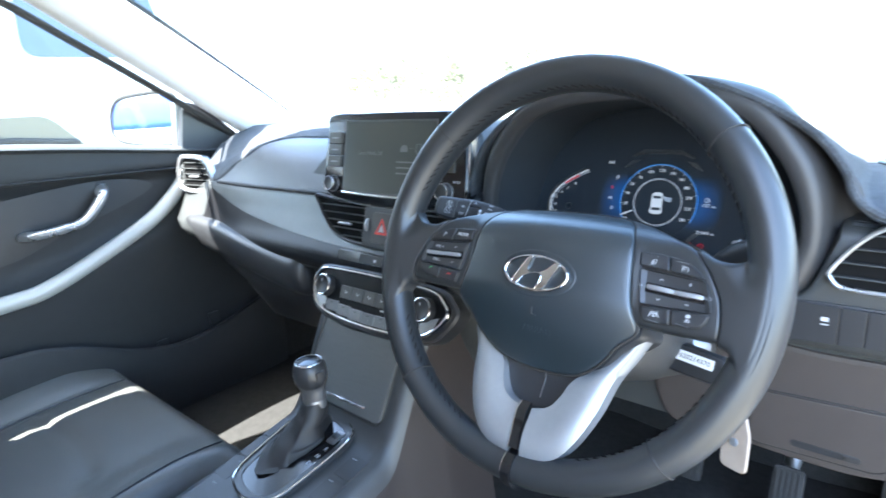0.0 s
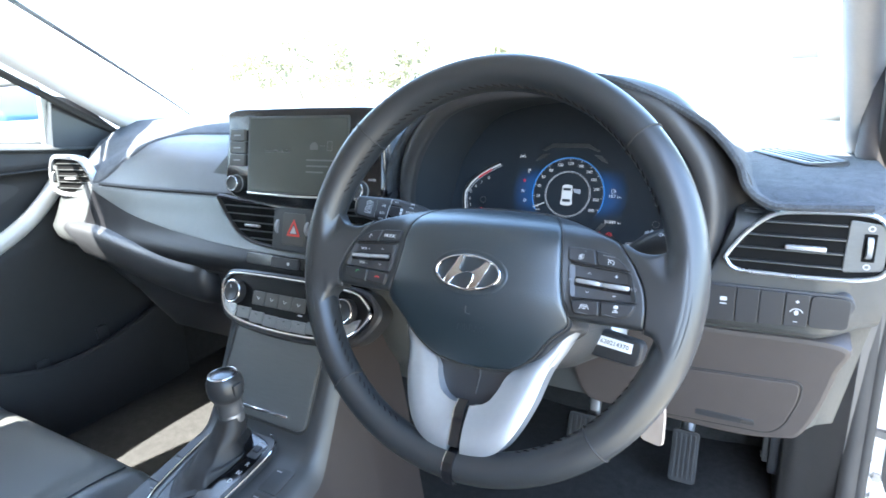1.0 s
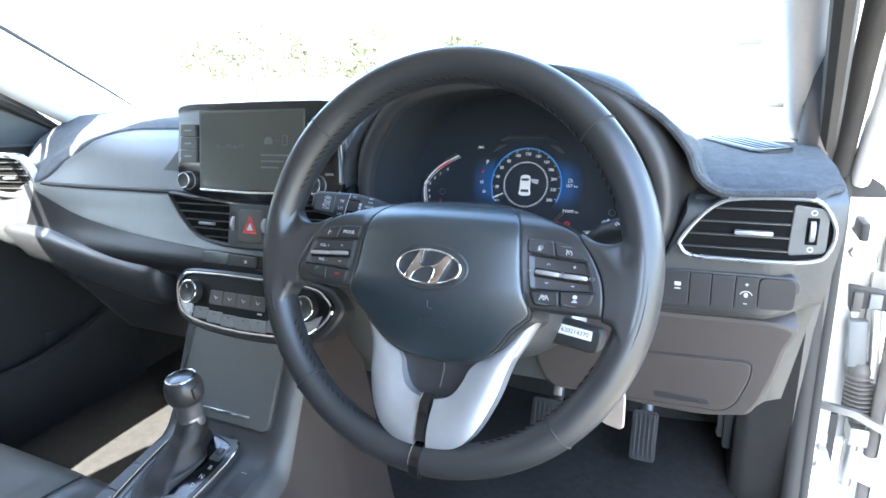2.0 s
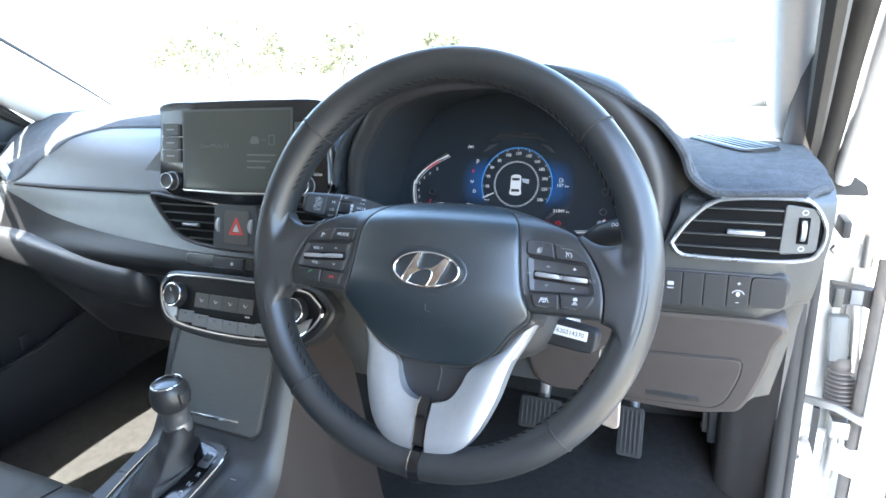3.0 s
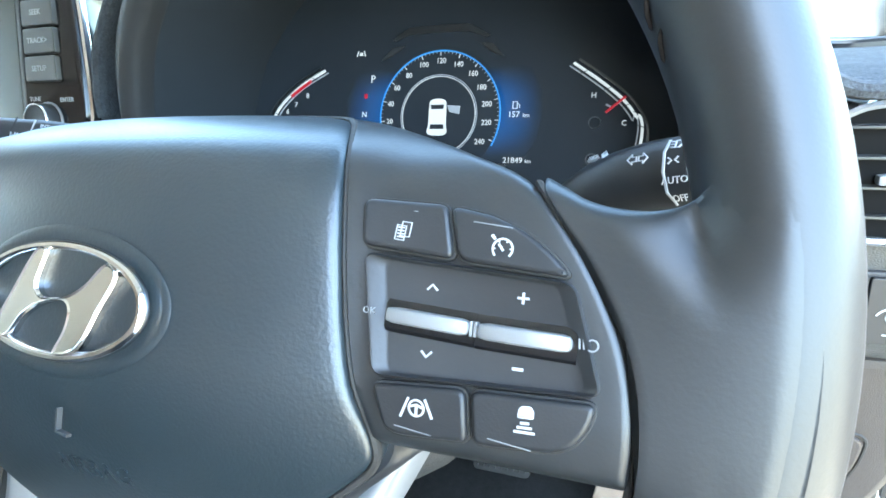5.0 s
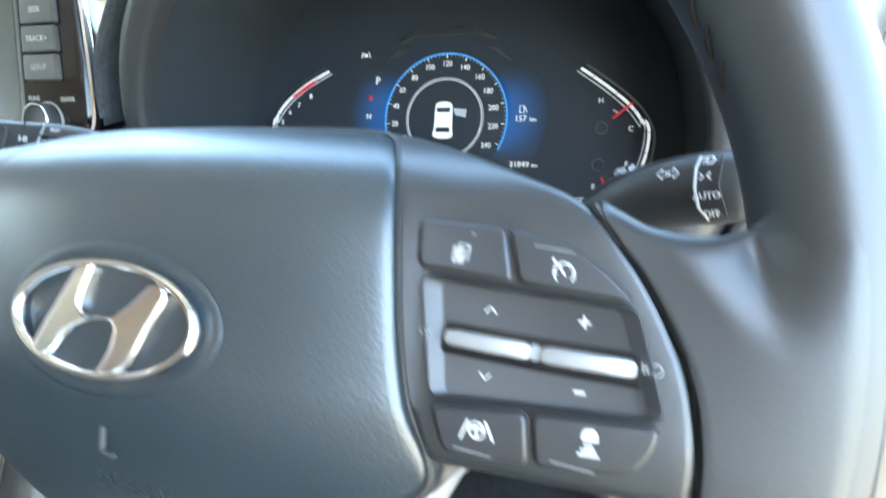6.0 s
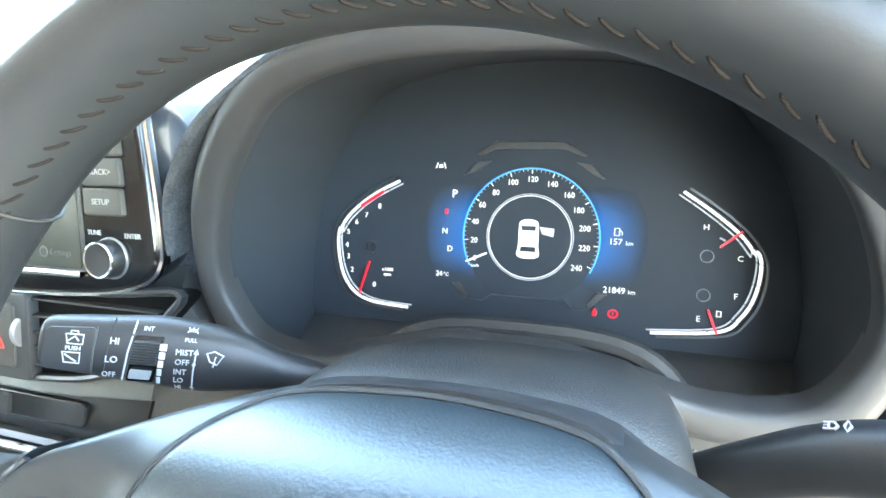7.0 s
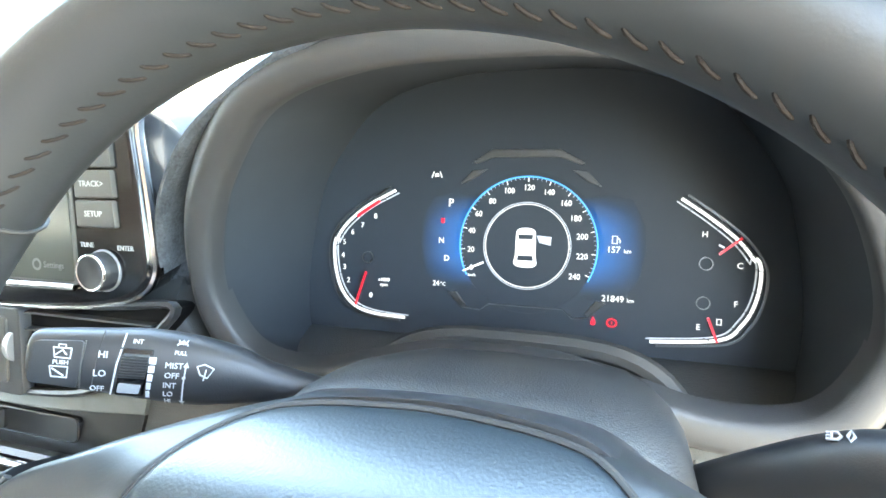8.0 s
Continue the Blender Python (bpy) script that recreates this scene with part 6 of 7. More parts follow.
for k in range(7):
    x = -0.078 + 0.026 * k
    yb = -0.0185 - 0.0095 * (1 - (x / 0.10) ** 2)
    bt = part("lower_key", plate(round_poly([(x - 0.0125, yb - 0.012), (x + 0.0125, yb - 0.012), (x + 0.0125, yb + 0.0035), (x - 0.0125, yb + 0.0035)], 0.0015), -0.001, 0.0030, 0.0010), KEYGREY, clim, "silver-grey press key")
    part("key_mark", plate(rect(x - 0.002, x + 0.002, yb - 0.0005, yb + 0.0005), 0.0028, 0.0033, 0.0001), INK, bt)
for sg in (-1, 1):
    part("corner_plate", plate(round_poly([(sg * 0.1225, -0.006), (sg * 0.112, -0.010), (sg * 0.0945, -0.0185), (sg * 0.0945, -0.0335), (sg * 0.106, -0.0300), (sg * 0.117, -0.0205)], 0.002), -0.002, 0.0020, 0.0008), VENTRING, clim, "bright silver corner plate")
part("mode_mark", stroke([(0.020, -0.0165), (0.027, -0.0165)], 0.0020, 0.0, 0.0008), MARK, clim)

# ---- switches and covers below the right vent ----
sw = thing("switch_bank", "dark grey bank of blank and marked switches", "switches", plane_pose(0.190, 0.1875, 0.852, 0))
frame_line = round_poly([(-0.030, -0.022), (0.102, -0.010), (0.112, 0.010), (0.106, 0.0205), (0.0, 0.0195), (-0.030, 0.018)], 0.008)
part("panel_frame", plate(frame_line, -0.01, 0.0018, 0.0010), PLASTIC, sw)
for k, (x0, x1) in enumerate(((-0.026, 0.0146), (0.0154, 0.0346), (0.0354, 0.0556), (0.0564, 0.0756), (0.0764, 0.1070))):
    y0a, y0b = -0.0185 + 0.06 * x0, -0.0185 + 0.06 * x1
    cell = part("switch", plate(round_poly([(x0, y0a), (x1, y0b), (x1, 0.0180), (x0, 0.0180)], 0.0016 if k < 4 else 0.006, 3), 0.0, 0.0042, 0.0005), BUTTON, sw, "matt black switch")
    cx = (x0 + x1) / 2
    if k == 0:
        part("switch_mark", plate(rect(cx + 0.007, cx + 0.013, 0.003, 0.007, 0.0008), 0.004, 0.0046, 0.0001), MARK, cell)
        part("switch_mark", stroke([(cx + 0.007, 0.000), (cx + 0.013, 0.000)], 0.001, 0.004, 0.0046), MARK, cell)
    if k == 3:
        part("switch_mark", stroke([(cx - 0.0016, 0.0105), (cx + 0.0016, 0.0105)], 0.0007, 0.004, 0.0046), MARK, cell)
        part("switch_mark", stroke([(cx, 0.0089), (cx, 0.0121)], 0.0007, 0.004, 0.0046), MARK, cell)
        part("switch_mark", stroke(arc(cx, -0.002, 0.0055, 20, 160, 12), 0.0008, 0.004, 0.0046), MARK, cell)
        part("switch_mark", plate(ellipse(0.0018, 0.0026, 12, cx, -0.0005), 0.004, 0.0046, 0.0001), MARK, cell)
        part("switch_mark", stroke([(cx - 0.0016, -0.0095), (cx + 0.0016, -0.0095)], 0.0007, 0.004, 0.0046), MARK, cell)

knee = thing("knee_cover", "dark grey lower dash cover with a fuse box lid", "dash cover", plane_pose(0.190, 0.2245, 0.748, -11))
part("cover", plate(curve([(-0.150, 0.064), (0.0, 0.066), (0.110, 0.066), (0.110, 0.030), (0.101, -0.020), (0.088, -0.058), (0.070, -0.068), (0.020, -0.076), (-0.080, -0.072), (-0.150, -0.060)], 5, True), -0.03, 0.002, 0.006), PLASTIC_LOW, knee)
lid = part("fuse_lid", plate(round_poly([(-0.055, 0.006), (0.081, 0.014), (0.080, -0.010), (0.070, -0.046), (0.058, -0.060), (-0.055, -0.064)], 0.010), 0.0, 0.0042, 0.0015), PLASTIC_LOW, knee, "dark grey lid")
part("lid_gap", sweep([(x, y, 0.0022) for x, y in round_poly([(-0.0565, 0.0075), (0.0825, 0.0155), (0.0815, -0.010), (0.0715, -0.047), (0.059, -0.0615), (-0.0565, -0.0655)], 0.010)], ellipse(0.0010, 0.0008, 6), True), RUBBER, lid)
part("lid_grip", plate(rect(-0.016, 0.044, -0.0545, -0.0455, 0.004), 0.003, 0.0048, 0.0008), SMOOTH, lid)
part("lid_grip", plate(rect(0.030, 0.044, -0.0530, -0.0470, 0.003), 0.0045, 0.0056, 0.0005), RUBBER, lid)

# ---- centre console and gear lever ----
console = thing("centre_console", "dark grey centre console with a roller tray cover", "console")
CM = -0.342
rows = curve([(0.215, 0.105, 0.800), (0.135, 0.105, 0.788), (0.112, 0.104, 0.760), (0.081, 0.103, 0.700), (0.056, 0.103, 0.652), (0.038, 0.104, 0.629), (0.012, 0.105, 0.6210), (-0.05, 0.106, 0.6085), (-0.10, 0.106, 0.6005), (-0.30, 0.105, 0.580), (-0.70, 0.105, 0.57)], 4)
rings = []
for y, w, z in rows:
    sec = [(CM - w - 0.045, y, 0.30), (CM - w - 0.030, y, 0.45), (CM - w - 0.004, y, z - 0.035), (CM - w + 0.002, y, z - 0.010), (CM - w + 0.012, y, z - 0.001), (CM - w + 0.022, y, z),
           (CM, y, z + 0.001), (CM + w - 0.022, y, z), (CM + w - 0.012, y, z - 0.001), (CM + w - 0.002, y, z - 0.010), (CM + w + 0.004, y, z - 0.035), (CM + w + 0.040, y, 0.45), (CM + w + 0.075, y, 0.30)]
    rings.append(sec)
part("console_body", loft([r[2:11] for r in rings]), CONSOLE, console, sharp=45)
part("console_flank", loft([[r[0], r[1], r[2], (r[2][0] + 0.02, r[2][1], r[2][2]), (r[0][0] + 0.03, r[0][1], r[0][2])] for r in rings]), PLASTIC_LOW, console, "dark console flank on the passenger side")
part("console_flank", loft([[r[12], r[11], r[10], (r[10][0] - 0.02, r[10][1], r[10][2]), (r[12][0] - 0.03, r[12][1], r[12][2])] for r in rings]), FLANK_SHADE, console, "console flank beside the driver, its shade painted in brown-black")
cover = thing("tray_cover", "brushed grey roller cover with a bright pull bar", "tray cover", plane_pose(-0.345, 0.0800, 0.700, 28))
part("cover_plate", plate(round_poly([(-0.078, -0.053), (0.072, -0.056), (0.080, -0.048), (0.082, 0.060), (-0.074, 0.060), (-0.080, -0.04)], 0.006), -0.006, 0.0040, 0.0012), TRAYMAT, cover)
part("pull_bar", sweep([(-0.030, -0.0422, 0.0055), (-0.026, -0.0424, 0.0072), (0.010, -0.0420, 0.0075), (0.046, -0.0418, 0.0072), (0.050, -0.0416, 0.0055)], ellipse(0.0022, 0.0018, 8)), CHROME, cover, "bright pull bar")
part("cover_gap", sweep([(x, y, 0.003) for x, y in round_poly([(-0.080, -0.056), (0.075, -0.059), (0.084, -0.048), (0.086, 0.062), (-0.078, 0.062), (-0.084, -0.04)], 0.006)], ellipse(0.0012, 0.0010, 6), True), RUBBER, cover)

gate = thing("gear_selector", "automatic gear selector with leather boot in a chrome-edged gate", "gear selector", pose(-0.350, -0.002, 0.6235, 11.5, 0, 0))
gl = curve([(-0.052, -0.060), (-0.056, -0.010), (-0.055, 0.032), (-0.043, 0.052), (0.0, 0.056), (0.030, 0.051), (0.047, 0.040), (0.053, 0.014), (0.050, -0.040), (0.044, -0.080), (0.028, -0.102), (-0.005, -0.106), (-0.036, -0.096), (-0.048, -0.080)], 5, True)
part("gate_plate", plate(scaled(gl, 0.010), -0.012, 0.0015, 0.001), PIANO, gate, "gloss black gate plate")
part("gate_surround", hoop(gl, scaled(gl, 0.011), -0.012, 0.0025, 0.001), SMOOTH, gate, "black gate surround")
part("gate_ring", sweep([(x, y, 0.003) for x, y in gl], ellipse(0.0018, 0.0024, 8), True), CHROME, gate, "chrome gate ring")
boot_rows = [(-0.014, -0.012, 0.002, 0.031, 0.056), (-0.013, -0.004, 0.010, 0.027, 0.045), (-0.010, 0.008, 0.021, 0.0215, 0.032), (-0.005, 0.020, 0.033, 0.0185, 0.025), (-0.004, 0.026, 0.043, 0.0160, 0.019), (-0.004, 0.030, 0.051, 0.0150, 0.0160)]
rings = []
for i, (bx, by, bz, ax, ay) in enumerate(curve(boot_rows, 4)):
    fold = max(0.0, 1.25 - i / 15)
    rings.append([(bx + ax * (1 + 0.13 * fold * math.sin(5 * a + 0.6 * i * 0.3)) * math.copysign(abs(math.cos(a)) ** 0.8, math.cos(a)), by + ay * (1 + 0.11 * fold * math.cos(4 * a + i * 0.25)) * math.copysign(abs(math.sin(a)) ** 0.8, math.sin(a)), bz + 0.003 * fold * math.sin(3 * a + i)) for a in [2 * math.pi * k / 32 for k in range(32)]])
boot = part("boot", loft(rings), BOOTSKIN, gate, "creased black leather boot", sharp=75)
lean = pose(-0.004, 0.030, 0.0435, -10, -1)
part("collar", moved(spun([(0.0158, -0.004), (0.0162, -0.002), (0.0158, 0.008), (0.0154, 0.009), (0.0158, 0.010), (0.0152, 0.0200), (0.0162, 0.0250), (0.0172, 0.0285), (0.0140, 0.0300)], 28), lean), SATINDARK, gate, "satin silver collar")
knob = part("lever_knob", moved(spun([(0.0140, 0.018), (0.0185, 0.021), (0.0222, 0.028), (0.0232, 0.037), (0.0222, 0.046), (0.0195, 0.0525), (0.0170, 0.0550), (0.0002, 0.0555)], 32), lean @ pose(0, 0, 0.0085)), SMOOTH, gate, "smooth black lever knob")
part("knob_ring", moved(sweep([(x, y, 0.0545) for x, y in ellipse(0.0175, 0.0175, 30)], ellipse(0.0014, 0.0012, 8), True), lean @ pose(0, 0, 0.0085)), CHROME, knob)
part("knob_cap", moved(spun([(0.0165, 0.0545), (0.0160, 0.0562), (0.010, 0.0572), (0.0002, 0.0575)], 28), lean @ pose(0, 0, 0.0085)), PIANO, knob)
part("knob_key", moved(box(0.018, 0.0255, -0.007, 0.007, 0.030, 0.046, 0.003), lean @ pose(0, 0, 0.0085)), SMOOTH, knob)
for k, s in enumerate(("R", "N", "D")):
    words("lettering", s, 0.0085, 0.0345 - 0.001 * k, 0.002 - 0.014 * k, 0.0018, MARK, gate)
part("gear_window", plate(rect(0.022, 0.038, 0.012, 0.036, 0.003), 0.001, 0.0030, 0.0008), SATINDARK, gate, "silver shift lock plate")
part("shift_lock", plate(rect(0.025, 0.035, 0.020, 0.030, 0.002), 0.002, 0.0052, 0.0008), SMOOTH, gate)
for sg, n in ((-1, 4), (1, 3)):
    for k in range(n):
        y0 = 0.044 - 0.040 * k
        x0 = CM + sg * 0.076
        keyp = thing("console_key", "dark grey push switch in the console top", "switch", pose(x0, y0 - 0.045, 0.6186 + 0.185 * (y0 - 0.045), 10.0), "console switches")
        part("key_top", plate(round_poly([(-0.015, -0.0185), (0.015, -0.0185), (0.015, 0.0185), (-0.015, 0.0185)], 0.002), -0.006, 0.0006, 0.0006), BUTTON, keyp)
        part("key_light", stroke([(-0.006 * sg - 0.004, 0.012), (-0.006 * sg + 0.004, 0.012)], 0.0012, 0.001, 0.0016), MARKDIM, keyp)

# ---- pedals and driver's footwell ----


def pedal(name, label, m, w, h):
    t = thing(name, label, "pedal", m)
    part("pedal_pad", plate(rect(-w / 2, w / 2, -h / 2, h / 2, 0.008), -0.008, 0.0, 0.002), RUBBER, t, "ribbed black rubber pad")
    n = int(w / 0.009)
    for k in range(n):
        x = -w / 2 + 0.007 + (w - 0.014) * k / (n - 1)
        part("rib", box(x - 0.0018, x + 0.0018, -h / 2 + 0.007, h / 2 - 0.007, -0.001, 0.003, 0.001), RUBBER, t)
    part("pedal_arm", sweep([(0, h * 0.3, -0.01), (0, h * 0.6, -0.03), (0, h * 0.6 + 0.15, -0.03)], ellipse(0.006, 0.012, 8), up=(1, 0, 0)), METAL, t)
    return t


pedal("accelerator_pedal", "ribbed black rubber accelerator pedal above the carpet", plane_pose(0.137, 0.565, 0.398, 28), 0.046, 0.092)
pedal("brake_pedal", "wide ribbed black rubber brake pedal", plane_pose(-0.035, 0.560, 0.405, 28), 0.085, 0.062)
kick = thing("kick_panel", "dark plastic kick panel beside the pedals", "panel", kind="structure")
kick_line = curve([(0.356, 0.490), (0.346, 0.500), (0.320, 0.525), (0.292, 0.552), (0.282, 0.60), (0.280, 0.86)], 5)
part("kick_board", loft([[(x, y, 0.29), (x, y, 0.82), (x + 0.025, y + 0.012, 0.82), (x + 0.025, y + 0.012, 0.29)] for x, y in kick_line]), KICKGREY, kick, sharp=50)
part("kick_board", sheet(lambda u, v: (-1.062 + 0.02 * S(u), lerp(0.38, 0.98, u), lerp(0.29, 0.96, v)), 12, 8, -0.02), CARPET, kick, "black carpeted left side")
rel = thing("bonnet_release", "black bonnet release lever on the kick panel", "lever", pose(0.272, 0.600, 0.440, 0, 0, 0))
part("lever_bed", box(-0.004, 0.012, -0.02, 0.02, -0.045, 0.045, 0.004), SMOOTH, rel)
part("lever_tab", box(-0.014, 0.0, -0.012, 0.012, -0.030, 0.026, 0.004), RUBBER, rel)
part("lever_mark", box(-0.0152, -0.0135, -0.007, 0.007, -0.024, -0.020, 0.0003), MARK, rel)

# ---- passenger seat ----
seat = thing("passenger_seat", "black leather passenger seat with stitched bolsters", "car seat")


def cushion_z(x, y):
    s = (x + 0.785) / 0.265
    bol = (0.014 if s > 0 else 0.030) * S((abs(s) - 0.55) / 0.40) - 0.060 * S((abs(s) - 0.88) / 0.14) ** 2
    front = -0.085 * S((y + 0.037) / 0.075) ** 2
    return 0.552 + bol * S((0.015 - y) / 0.12) + front - 0.05 * S((-y - 0.1) / 0.5) - 0.006 * math.exp(-((s + 0.62) / 0.035) ** 2) - 0.003 * math.exp(-((s - 0.80) / 0.030) ** 2) - 0.006 * math.exp(-((y + 0.16 + 0.10 * s * s) / 0.012) ** 2) * (1 if abs(s) < 0.5 else 0)


def cushion(u, v):
    x, y = lerp(-1.060, -0.505, u), lerp(0.036, -0.50, v)
    y -= 0.030 * ((x + 0.785) / 0.27) ** 4
    return (x, y, cushion_z(x, y))


part("seat_cushion", sheet(cushion, 54, 44, -0.03), SEATSKIN, seat, "black leather cushion", sharp=60)
part("cushion_base", box(-1.045, -0.535, -0.50, -0.025, 0.36, 0.51, 0.03), SEATSKIN, seat)
for s in (-0.62, 0.80):
    part("piping", sweep([(-0.775 + 0.265 * s * (1 + 0.15 * t), lerp(-0.02, -0.48, t), cushion_z(-0.775 + 0.265 * s * (1 + 0.15 * t), lerp(-0.02, -0.48, t)) + 0.0015) for t in [k / 16 for k in range(17)]], ellipse(0.0014, 0.0014, 8)), BUTTON, seat, "stitched seam")
part("backrest", moved(box(-0.25, 0.25, -0.06, 0.06, 0.0, 0.62, 0.05), pose(-0.775, -0.53, 0.46, 18)), SEATSKIN, seat, "black leather backrest")
part("seat_rail", box(-1.0, -0.55, -0.42, -0.05, 0.31, 0.37, 0.01), RUBBER, seat)

# ---- passenger door ----
door = thing("door_1", "dark grey passenger door trim with silver handle, closed", "car door", kind="structure")


def door_point(u, v):
    y = lerp(0.46, -1.0, u)
    z = lerp(0.33, lerp(0.965, 1.03, S(u * 1.6)), v)
    belly = 0.028 * S((z - 0.42) / 0.12) * (1 - S((z - lerp(0.87, 0.72, S(u * 2.2))) / 0.05))
    top = 0.022 * S((z - 0.925) / 0.025)
    return (-1.085 + belly + top - 0.02 * S((0.25 - u) / 0.25) * 0, y, z)


part("door_panel", sheet(door_point, 50, 60, -0.03), DOORSKIN, door, sharp=50)
part("door_sill", sweep(curve([(-1.085, 0.46, 0.955), (-1.085, 0.24, 0.978), (-1.085, -0.10, 1.014), (-1.085, -0.5, 1.03), (-1.085, -1.0, 1.035)], 5), ellipse(0.035, 0.010, 12)), SOFT, door, "soft window sill")
part("door_crease", sweep(curve([(-1.064, 0.28, 0.938), (-1.063, 0.10, 0.944), (-1.063, -0.11, 0.950), (-1.063, -0.6, 0.96)], 5), ellipse(0.006, 0.003, 8)), RUBBER, door)
part("silver_strip", sweep(curve([(-1.062, 0.230, 0.910), (-1.048, 0.187, 0.875), (-1.043, 0.130, 0.8355), (-1.041, 0.030, 0.789), (-1.041, -0.08, 0.745), (-1.041, -0.162, 0.7345), (-1.041, -0.45, 0.72), (-1.045, -0.8, 0.71)], 6), ellipse(0.013, 0.0165, 12)), STRIP, door, "satin silver strip along the armrest")
bowl = curve([(0.16, 0.915), (0.06, 0.935), (-0.12, 0.920), (-0.30, 0.890), (-0.30, 0.815), (-0.14, 0.800), (-0.02, 0.840), (0.12, 0.885)], 5, True)
part("handle_bowl", loft([[(-1.070, y, z) for y, z in bowl], [(-1.078, lerp(y, -0.05, 0.06), lerp(z, 0.87, 0.10)) for y, z in bowl], [(-1.084, lerp(y, -0.05, 0.2), lerp(z, 0.87, 0.25)) for y, z in bowl]]), SMOOTH, door, "dark handle bowl", sharp=70)
part("door_handle", sweep(curve([(-1.066, -0.096, 0.849), (-1.040, -0.079, 0.851), (-1.030, -0.035, 0.856), (-1.030, 0.001, 0.864), (-1.031, 0.026, 0.885), (-1.040, 0.047, 0.908), (-1.068, 0.056, 0.918)], 5), ellipse(0.009, 0.013, 12), up=(1, 0, 0)), VENTRING, door, "satin silver pull handle")
pk = curve([(-1.030, 0.42, 0.610), (-1.025, 0.352, 0.585), (-1.020, 0.254, 0.558), (-1.018, 0.152, 0.547), (-1.018, 0.052, 0.565), (-1.018, -0.079, 0.620), (-1.020, -0.19, 0.637), (-1.02, -0.5, 0.64)], 6)
rings = []
for x, y, z in pk:
    rings.append([(-1.09, y, z - 0.02), (x - 0.010, y, z + 0.001), (x - 0.003, y, z + 0.005), (x + 0.003, y, z), (x + 0.012, y, z - 0.06), (x + 0.006, y, z - 0.12), (x - 0.004, y, 0.36), (-1.09, y, 0.33)])
part("door_pocket", loft(rings), DOORSKIN, door, "moulded door pocket")
part("pocket_clip", box(-1.056, -1.048, 0.10, 0.125, 0.53, 0.56, 0.003), SMOOTH, door)
part("pocket_clip", box(-1.056, -1.048, 0.23, 0.255, 0.555, 0.585, 0.003), SMOOTH, door)
# unseen sheet added across the window's rear to narrow the seat's sun patch
part("roof_lining", sheet(lambda u, v: (lerp(-1.045, -0.925, v), lerp(-0.28, -1.0, u), lerp(1.055 + 0.19 * S((0.09 - u) / 0.09), 1.40, v)), 12, 4, 0.02), CLOTH, door, "unseen pale sheet added over the window to block the sun")
part("side_glass", sheet(lambda u, v: (lerp(-1.100, -0.955, v), lerp(0.26, -0.95, u), lerp(0.965, 1.32, v)), 4, 4, 0.004), GLASS, door).visible_shadow = False
part("sail_panel", loft([[(x, y, z) for y, z in [(0.235, 0.975), (0.255, 1.085), (0.30, 1.075), (0.40, 0.985), (0.46, 0.955)]] for x in (-1.055, -1.10)]), SMOOTH, door, "black mirror corner cover")
part("glass_frame", sweep([(-1.09, 0.243, 0.97), (-1.075, 0.250, 1.09)], ellipse(0.008, 0.010, 8), up=(0, 1, 0)), VENTRING, door)
# rear part of frame and rail, out of view, is lowered against the sun
part("window_frame", sweep(curve([(-0.925, -0.10, 1.330), (-0.950, -0.18, 1.310), (-1.000, -0.29, 1.215), (-1.025, -0.38, 1.165), (-1.025, -0.90, 1.165)], 5), ellipse(0.020, 0.034, 10)), RUBBER, door, "black window frame, lowered out of view to block the sun")
part("roof_rail", sweep(curve([(-0.945, -0.24, 1.340), (-0.980, -0.34, 1.270), (-0.985, -0.60, 1.265), (-0.985, -1.0, 1.265)], 5), ellipse(0.034, 0.075, 10)), CLOTH, door, "pale roof edge, thickened out of view to block the sun")
rear = thing("door_2", "rear side wall of the cabin", "car body", kind="structure")
part("rear_side", box(-1.12, -1.08, -2.3, -0.66, 0.3, 1.03, 0.01), PLASTIC, rear)
part("rear_quarter", box(-1.06, -1.02, -2.3, -1.5, 1.02, 1.38, 0.01), PLASTIC, rear)
part("centre_post", sweep([(-1.08, -0.60, 0.40), (-1.09, -0.62, 0.98), (-0.99, -0.64, 1.38)], ellipse(0.03, 0.10, 10), up=(0, 1, 0)), CLOTH, rear)
rear_r = thing("door_3", "closed rear side of the cabin behind the driver", "car body", kind="structure")
part("rear_side", box(0.385, 0.425, -2.3, -0.80, 0.3, 1.03, 0.01), PLASTIC, rear_r)
part("rear_quarter", box(0.335, 0.375, -2.3, -0.84, 1.02, 1.40, 0.01), PLASTIC, rear_r)
part("centre_post", sweep([(0.435, -0.85, 0.30), (0.435, -0.85, 0.98), (0.345, -0.83, 1.38)], ellipse(0.03, 0.08, 10), up=(0, 1, 0)), CLOTH, rear_r)

# left door mirror
mirror = thing("door_mirror", "white door mirror outside the passenger window", "door mirror", pose(-1.335, 0.30, 1.047, 90, 0, 24))
mo = curve([(-0.115, -0.050), (-0.125, 0.005), (-0.095, 0.055), (-0.02, 0.070), (0.085, 0.066), (0.098, 0.0), (0.090, -0.065), (-0.03, -0.070)], 5, True)
part("shell", loft([[(x * 0.55, y * 0.55, -0.13) for x, y in mo], [(x * 0.85, y * 0.85, -0.10) for x, y in mo], [(x, y, -0.04) for x, y in mo], [(x, y, 0.0) for x, y in mo], [(x, y, 0.004) for x, y in scaled(mo, 0.005)]]), PAINT, mirror, "white painted shell")
MIRROR = shade("mirror_glass", (0.85, 0.86, 0.87), 0.01, metal=1.0, scale=2, vary=0.01)
part("mirror_glass", plate(scaled(mo, 0.012), 0.0, 0.006, 0.001), MIRROR, mirror, "mirror glass")
part("mirror_rim", hoop(mo, scaled(mo, 0.011), 0.0, 0.010, 0.003), RUBBER, mirror, "black rim")
